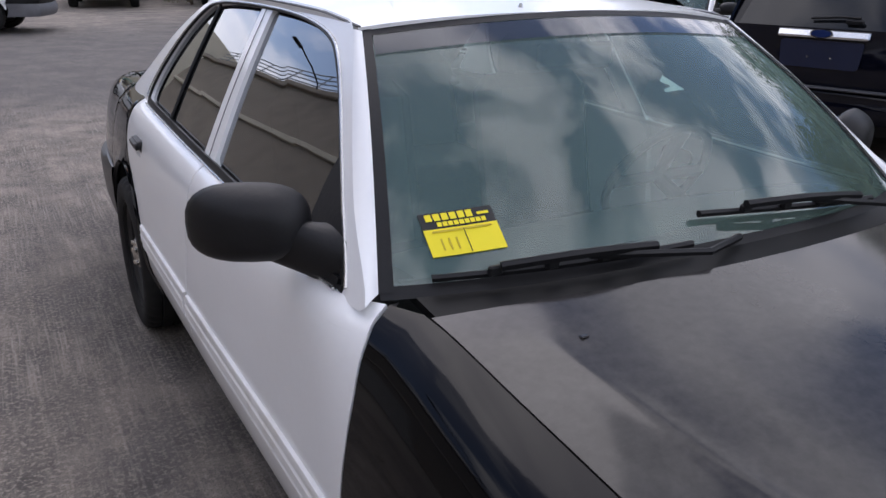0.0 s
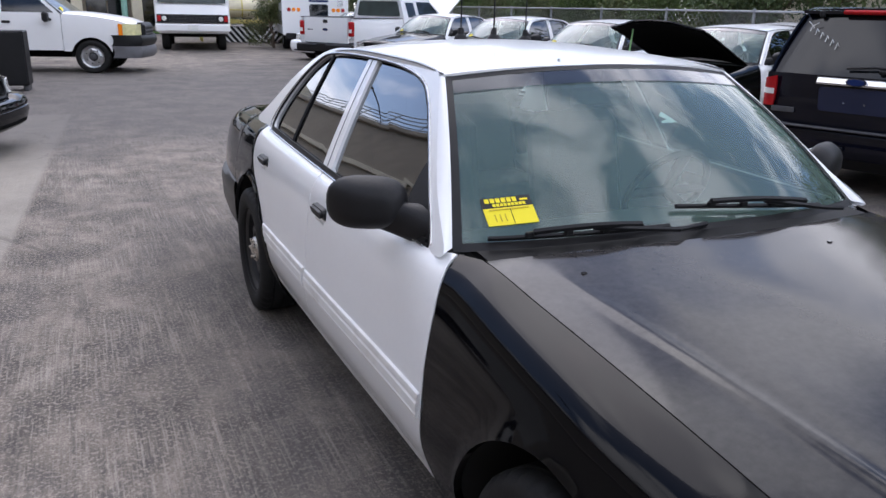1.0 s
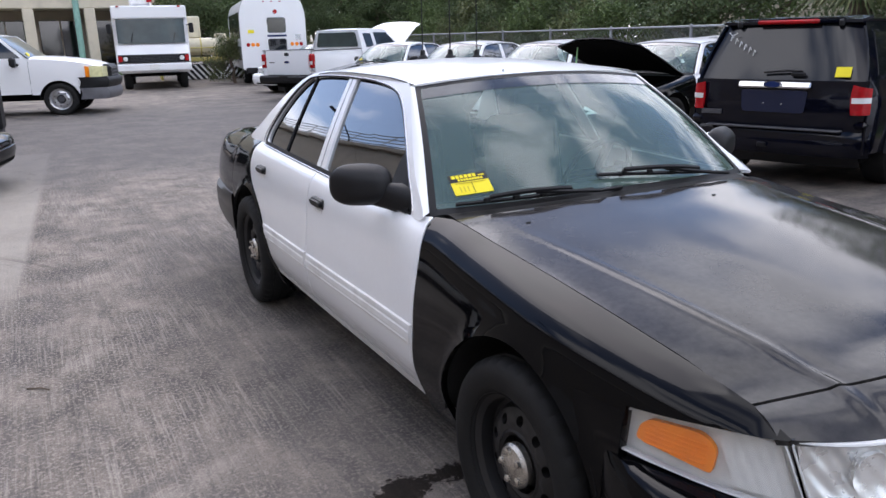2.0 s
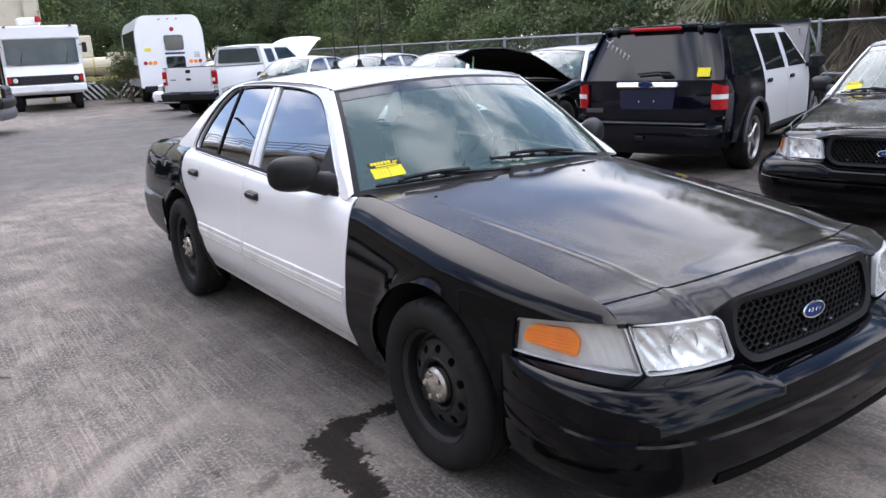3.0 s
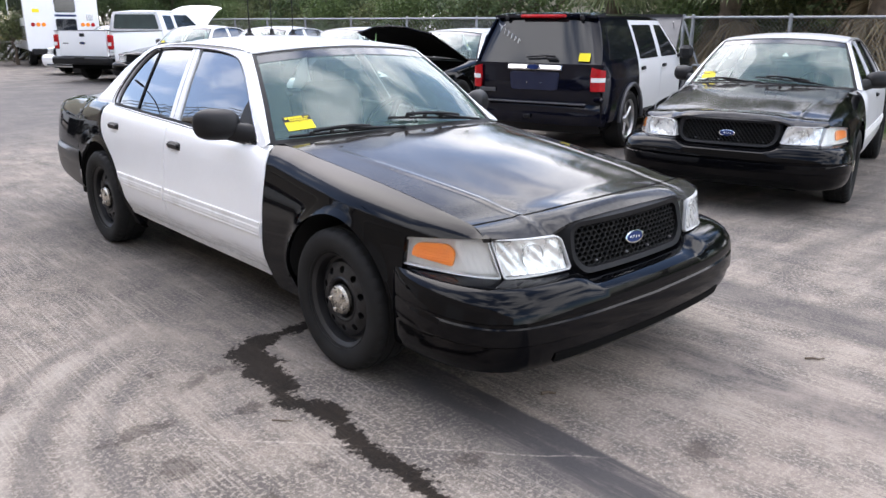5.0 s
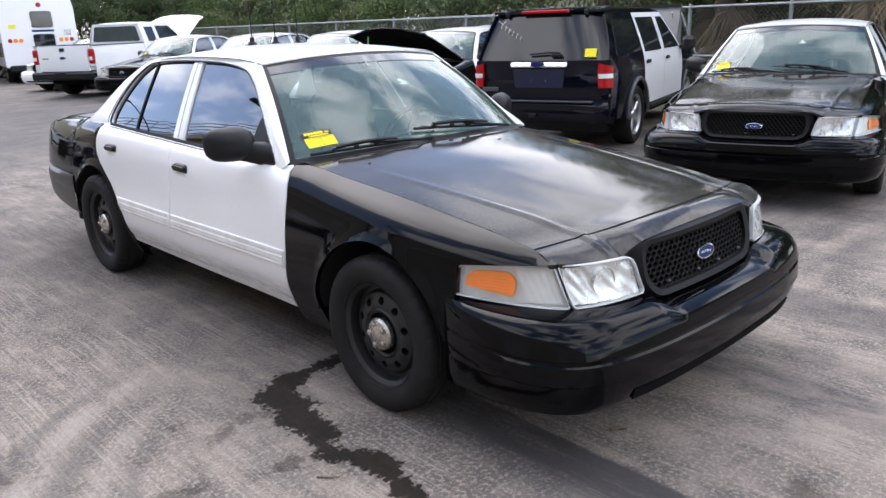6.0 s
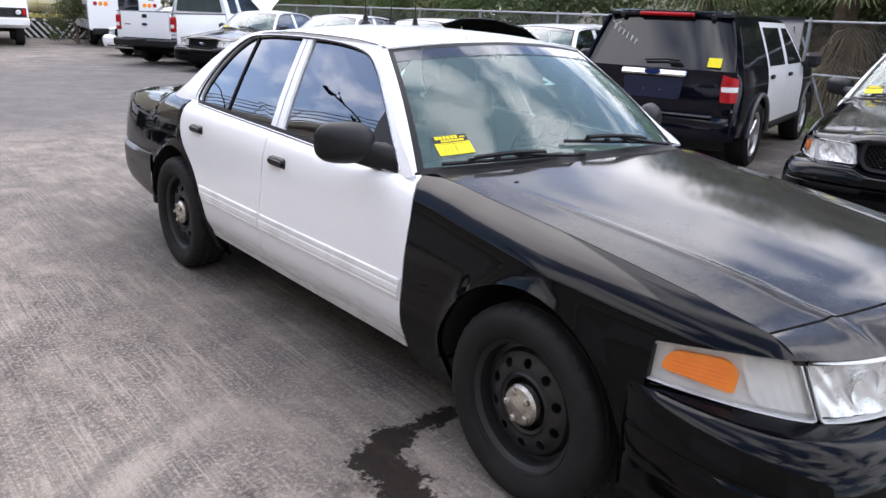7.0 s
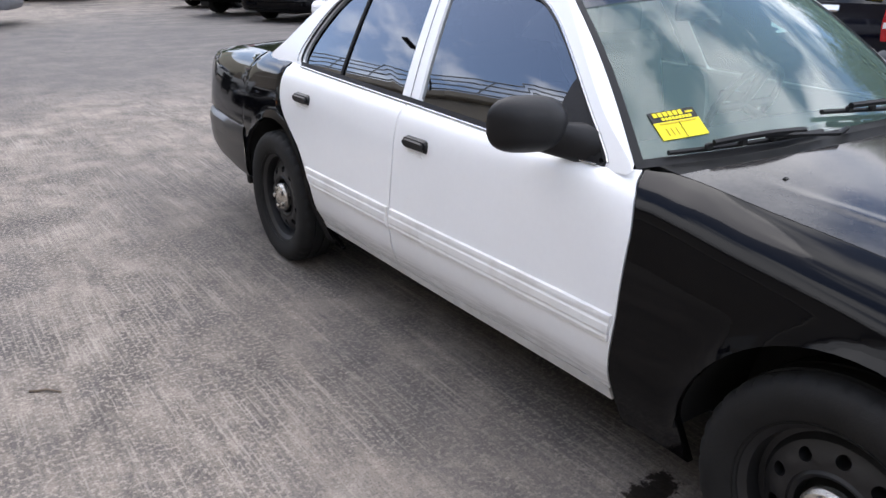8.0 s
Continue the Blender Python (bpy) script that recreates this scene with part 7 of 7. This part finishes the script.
def build_step_van(m):
    """A walk-in van, nose at y = 0 facing -y."""
    s = thing("step_van", "white walk-in delivery van with a red roof lamp", "van", m)
    part("body", Geo().box((0, 3.6, 1.72), (2.5, 6.2, 2.3), 0.12), WHITE_PAINT, s)
    part("front_panel", Geo().sheet(lambda u, v: (lerp(-1.2, 1.2, u), 0.35 - 0.28 * (1 - v) + 0.1 * abs(2 * u - 1) ** 4, lerp(0.95, 1.55, v)), 16, 6, 0.1, inward=(0, 1, 0)), WHITE_PAINT, s)
    part("brow", Geo().box((0, 0.52, 2.64), (2.48, 0.34, 0.44), 0.04), WHITE_PAINT, s)
    w = part("windscreen", Geo().sheet(lambda u, v: (lerp(-1.12, 1.12, u), 0.30 + 0.10 * v + 0.03 * abs(2 * u - 1) ** 4, lerp(1.6, 2.42, v)), 14, 6, 0.05, inward=(0, 1, 0)), VAN_GLASS, s, "wide flat windscreen")
    part("sale_sticker", Geo().box((-0.98, 0.36, 1.66), (0.18, 0.012, 0.13), 0.004), YELLOW, w, "yellow paper sticker")
    for x in (-0.7, 0.7):
        part("wiper", Geo().tube([(x, 0.3, 1.57), (x + 0.1, 0.32, 1.95)], 0.012, 5), TRIM, w)
    g = part("grille", Geo().box((0, 0.07, 1.08), (2.34, 0.06, 0.28), 0.02), TRIM, s, "black grille band")
    for i in range(5):
        part("grille_bar", Geo().box((0, 0.035, 0.98 + 0.05 * i), (1.55, 0.02, 0.012), 0.003), TRIM_GREY, g)
    for sx in (-1, 1):
        part("headlamp", Geo().lathe([(0.0, -0.03), (0.065, -0.025), (0.08, 0.0), (0.08, 0.04)], 20, Matrix.Translation((sx * 0.93, 0.03, 1.08)) @ Matrix.Rotation(radians(90), 4, "Z")), CLEAR_GREY, g)
        part("turn_lamp", Geo().box((sx * 1.1, 0.05, 1.08), (0.13, 0.06, 0.2), 0.02), RED_LENS, g, "red-orange turn lamp")
        part("mirror", Geo().box((sx * 1.36, 0.45, 2.1), (0.16, 0.06, 0.34), 0.03).tube([(sx * 1.2, 0.5, 2.2), (sx * 1.36, 0.47, 2.2)], 0.015), TRIM, s)
        part("marker_lamp", Geo().box((sx * 1.0, 0.3, 2.83), (0.1, 0.05, 0.05), 0.015), RED_LENS, s)
    part("front_bumper", Geo().box((0, -0.06, 0.78), (2.45, 0.2, 0.26), 0.04), WHITE_PAINT, s, "white front bumper")
    part("roof_unit", Geo().box((-0.25, 1.4, 3.02), (0.75, 0.8, 0.3), 0.08), WHITE_DULL, s)
    part("beacon", Geo().lathe([(0.0, 0.2), (0.07, 0.18), (0.09, 0.1), (0.09, 0.0)], 16, Matrix.Translation((0.05, 0.9, 3.0)) @ Matrix.Rotation(radians(-90), 4, "Y")), RED_LENS, s, "red beacon")
    for y in (1.2, 5.2):
        road_wheel(s, 0.95, y, 0.4, TRIM_GREY, 8)
    part("chassis", Geo().box((0, 3.5, 0.55), (1.7, 5.6, 0.2), 0.03), DARK, s)
    part("number_plate", Geo().box((0, -0.165, 0.8), (0.32, 0.012, 0.16), 0.004), CLEAR_GREY, s)
    return s


def build_bus(m):
    """A small bus with its rear at y = 0, nose to +y."""
    s = thing("shuttle_bus", "white shuttle bus seen from its rear door", "bus", m)
    prof = rounded([(-1.2, 0.55), (1.2, 0.55), (1.2, 2.6), (1.02, 3.12), (-1.02, 3.12), (-1.2, 2.6)], [0.1, 0.1, 0.3, 0.25, 0.25, 0.3])
    n = len(prof)
    body = Geo()
    body.add([(x, 0.0, z) for x, z in prof] + [(x, 6.5, z) for x, z in prof], [tuple(range(n))[::-1], tuple(range(n, 2 * n))] + [(i, (i + 1) % n, n + (i + 1) % n, n + i) for i in range(n)])
    part("body", body, WHITE_PAINT, s, "", 30)
    for z in (2.14, 1.38):
        d = part("rear_window", Geo().prism(rounded([(-0.33, z - 0.26), (0.33, z - 0.26), (0.33, z + 0.26), (-0.33, z + 0.26)], 0.08), 0.03, Matrix.Translation((0.12, -0.012, 0)) @ REAR), GLAZING, s)
        part("window_frame", Geo().tube([(p + 0.12, -0.014, q) for p, q in rounded([(-0.33, z - 0.26), (0.33, z - 0.26), (0.33, z + 0.26), (-0.33, z + 0.26)], 0.08)] + [(0.12 - 0.33, -0.014, z)], 0.014, 5), TRIM_GREY, d)
    part("lettering", Geo().box((0.12, -0.006, 1.76), (0.7, 0.012, 0.07), 0.003), BLUE_BADGE, s)
    for i, x in enumerate((-0.95, -0.78, -0.61)):
        part("tail_lamp", Geo().lathe([(0.0, -0.02), (0.06, -0.018), (0.07, 0.0), (0.07, 0.02)], 16, Matrix.Translation((x, 0.0, 1.45)) @ Matrix.Rotation(radians(90), 4, "Z")), (RED_LENS, AMBER, AMBER)[i], s)
        part("tail_lamp", Geo().lathe([(0.0, -0.02), (0.06, -0.018), (0.07, 0.0), (0.07, 0.02)], 16, Matrix.Translation((-x + 0.05, 0.0, 1.45)) @ Matrix.Rotation(radians(90), 4, "Z")), (RED_LENS, AMBER, AMBER)[i], s)
    part("high_brake_lamp", Geo().lathe([(0.0, -0.02), (0.07, -0.018), (0.08, 0.0), (0.08, 0.02)], 16, Matrix.Translation((0.1, 0.0, 2.62)) @ Matrix.Rotation(radians(90), 4, "Z")), RED_LENS, s)
    for x in (-0.3, 0.0, 0.3):
        part("marker_lamp", Geo().box((x, -0.005, 2.98), (0.08, 0.03, 0.03), 0.01), RED_LENS, s)
    part("yellow_label", Geo().box((-0.82, -0.004, 1.92), (0.22, 0.012, 0.12), 0.003), YELLOW, s)
    part("blue_label", Geo().box((0.9, -0.004, 1.7), (0.2, 0.012, 0.2), 0.003), BRIGHT, s)
    part("rear_bumper", Geo().box((0, -0.08, 0.52), (2.2, 0.2, 0.22), 0.04), TRIM, s)
    for sx in (-1, 1):
        for i in range(4):
            part("side_window", Geo().box((sx * 1.2, 0.95 + 1.35 * i, 2.15), (0.03, 1.25, 0.95), 0.01), GLAZING, s)
        part("skirt_band", Geo().box((sx * 1.205, 3.2, 1.15), (0.02, 6.3, 0.5), 0.005), BRIGHT, s)
    for y in (1.6, 6.0):
        road_wheel(s, 0.95, y, 0.4, ALLOY, 8)
    part("cab", Geo().box((0, 7.2, 1.2), (2.0, 1.6, 1.3), 0.2), WHITE_PAINT, s)
    part("chassis", Geo().box((0, 3.5, 0.5), (1.7, 6.0, 0.2), 0.03), DARK, s)
    return s


# the angled bays
suv = build_suv()
suv.matrix_world = facing(4.60, 3.655, 0.956, 0.292)

second = sedan_at(MAIN_CAR, 3.43, 0.455, -0.965, -0.26, "black and white police sedan parked nose-out with yellow sticker", "police sedans in the row")
for c in list(second.children_recursive):
    if c.name.startswith("antenna"):
        bpy.data.objects.remove(c)
WHITE_CAR = build_sedan("white_sedan", "plain white sedan parked nose-out in the row", WHITE_PAINT, WHITE_PAINT)
WHITE_CAR.matrix_world = facing(5.0, 10.3, 0.94, 0.34) @ pose(0, 0.95, 0)
raised = sedan_at(second, 5.0, 7.25, -0.965, -0.26, "black and white sedan with its bonnet raised", "police sedans in the row")
raise_bonnet(raised, 29)
part("prop_rod", Geo().tube([(-0.42, -0.60, 0.84), (-0.42, -0.52, 1.46)], 0.012, 6), plain("green_rod", (0.25, 0.5, 0.2), 0.5, vary=0.1), raised, "green bonnet prop rod")
sedan_at(WHITE_CAR, 4.95, 13.4, -0.92, -0.39, "plain white sedan parked nose-out in the row", "white sedans")
sedan_at(second, 4.75, 16.6, -0.88, -0.47, "black and white sedan with a black nose in the row", "police sedans in the row")
sedan_at(WHITE_CAR, 10.0, 10.5, -0.92, -0.39, "white sedan in the back row near the fence", "white sedans")
sedan_at(WHITE_CAR, 4.75, 22.3, -0.87, -0.5, "white car nose-out beside the pickup", "white sedans")
sedan_at(second, -2.55, 8.3, 0.95, -0.3, "black and white sedan with its nose towards the lane", "police sedans in the row")

pickup = build_pickup()
pickup.matrix_world = facing(4.27, 19.05, 0.87, 0.5) @ Matrix.Scale(0.975, 4, (0, 0, 1))
far_pickup = tagged(copy_thing(pickup, facing(-5.6, 20.8, 0.966, -0.26)), "white pickup truck with black grille and bumper, steel wheels")
for c in pickup.children:
    if c.name.startswith("bonnet"):
        c.matrix_basis = Matrix.Translation((0, 4.1, 1.18)) @ Matrix.Rotation(radians(40), 4, "X") @ Matrix.Translation((0, -4.1, -1.18))
build_step_van(facing(2.05, 27.4, 0.14, 0.99))
build_bus(facing(6.37, 27.4, 0.165, 0.986))

# dark cabinet standing by the far pickup
cab = thing("utility_cabinet", "black metal utility cabinet standing on the yard", "cabinet", facing(-2.95, 15.2, 0.1, 0.99))
part("body", Geo().box((0, 0, 0.58), (0.9, 0.5, 0.96), 0.02), TRIM, cab)
part("door", Geo().box((-0.22, -0.26, 0.58), (0.42, 0.02, 0.9), 0.006), TRIM, cab)
part("door", Geo().box((0.22, -0.26, 0.58), (0.42, 0.02, 0.9), 0.006), TRIM, cab)
for x in (-0.38, 0.38):
    part("foot", Geo().box((x, 0, 0.05), (0.08, 0.4, 0.1), 0.01), TRIM_GREY, cab)


def build_tank_trailer(m):
    """A cream tank on a yellow frame."""
    s = thing("tank_trailer", "cream steel tank on a yellow trailer frame", "trailer", m)
    cream = plain("cream_enamel", (0.62, 0.57, 0.42), 0.5, vary=0.08)
    yellow = plain("yellow_enamel", (0.5, 0.42, 0.12), 0.55, vary=0.15)
    tank = part("tank", Geo().lathe([(0.0, -1.9), (0.2, -1.88), (0.36, -1.7), (0.38, -1.5), (0.38, 1.5), (0.36, 1.7), (0.2, 1.88), (0.0, 1.9)], 28, Matrix.Translation((0, 0, 1.4))), cream, s)
    for x in (-1.2, 0.0, 1.2):
        part("strap", Geo().lathe([(0.385, x - 0.03), (0.395, x - 0.03), (0.395, x + 0.03), (0.385, x + 0.03)], 28, Matrix.Translation((0, 0, 1.4))), yellow, tank)
    part("hatch", Geo().lathe([(0.0, 0.25), (0.25, 0.24), (0.28, 0.0)], 18, Matrix.Translation((0.9, 0, 1.72)) @ Matrix.Rotation(radians(-90), 4, "Y")), cream, tank)
    part("pump_box", Geo().box((-0.55, 0.5, 2.25), (1.25, 0.9, 0.95), 0.05), cream, s)
    for y in (-0.55, 0.55):
        part("frame_beam", Geo().box((0, y, 0.85), (4.0, 0.12, 0.16), 0.01), yellow, s)
        for x in (-1.8, -0.6, 0.6, 1.8):
            part("frame_leg", Geo().box((x, y, 0.42), (0.1, 0.1, 0.85), 0.01), yellow, s)
            part("guard_post", Geo().tube([(x, y * 1.5, 0.85), (x, y * 1.5, 1.35)], 0.025, 6), yellow, s)
        part("guard_rail", Geo().tube([(-1.9, y * 1.5, 1.35), (1.9, y * 1.5, 1.35)], 0.025, 6), yellow, s)
    return s


def build_barrier(m):
    """A low board with slanting black and white stripes."""
    s = thing("striped_barrier", "low board with slanting black and white stripes", "barrier", m)
    part("board", Geo().box((0, 0.02, 0.36), (3.4, 0.05, 0.66), 0.01), TRIM, s)
    for i in range(13):
        x = -1.55 + 0.25 * i
        k = 0.26 if i < 7 else -0.26
        part("stripe", Geo().prism([(x - 0.05 + k, 0.05), (x + 0.06 + k, 0.05), (x + 0.06 - k, 0.66), (x - 0.05 - k, 0.66)], 0.012, Matrix.Translation((0, -0.012, 0)) @ REAR), WHITE_DULL, s)
    for x in (-1.5, 1.5):
        part("foot", Geo().box((x, 0.1, 0.04), (0.1, 0.5, 0.08), 0.01), TRIM_GREY, s)
    return s


build_tank_trailer(facing(5.2, 35.2, 0.1, 0.99))
build_barrier(facing(5.55, 33.2, 0.12, 0.99))
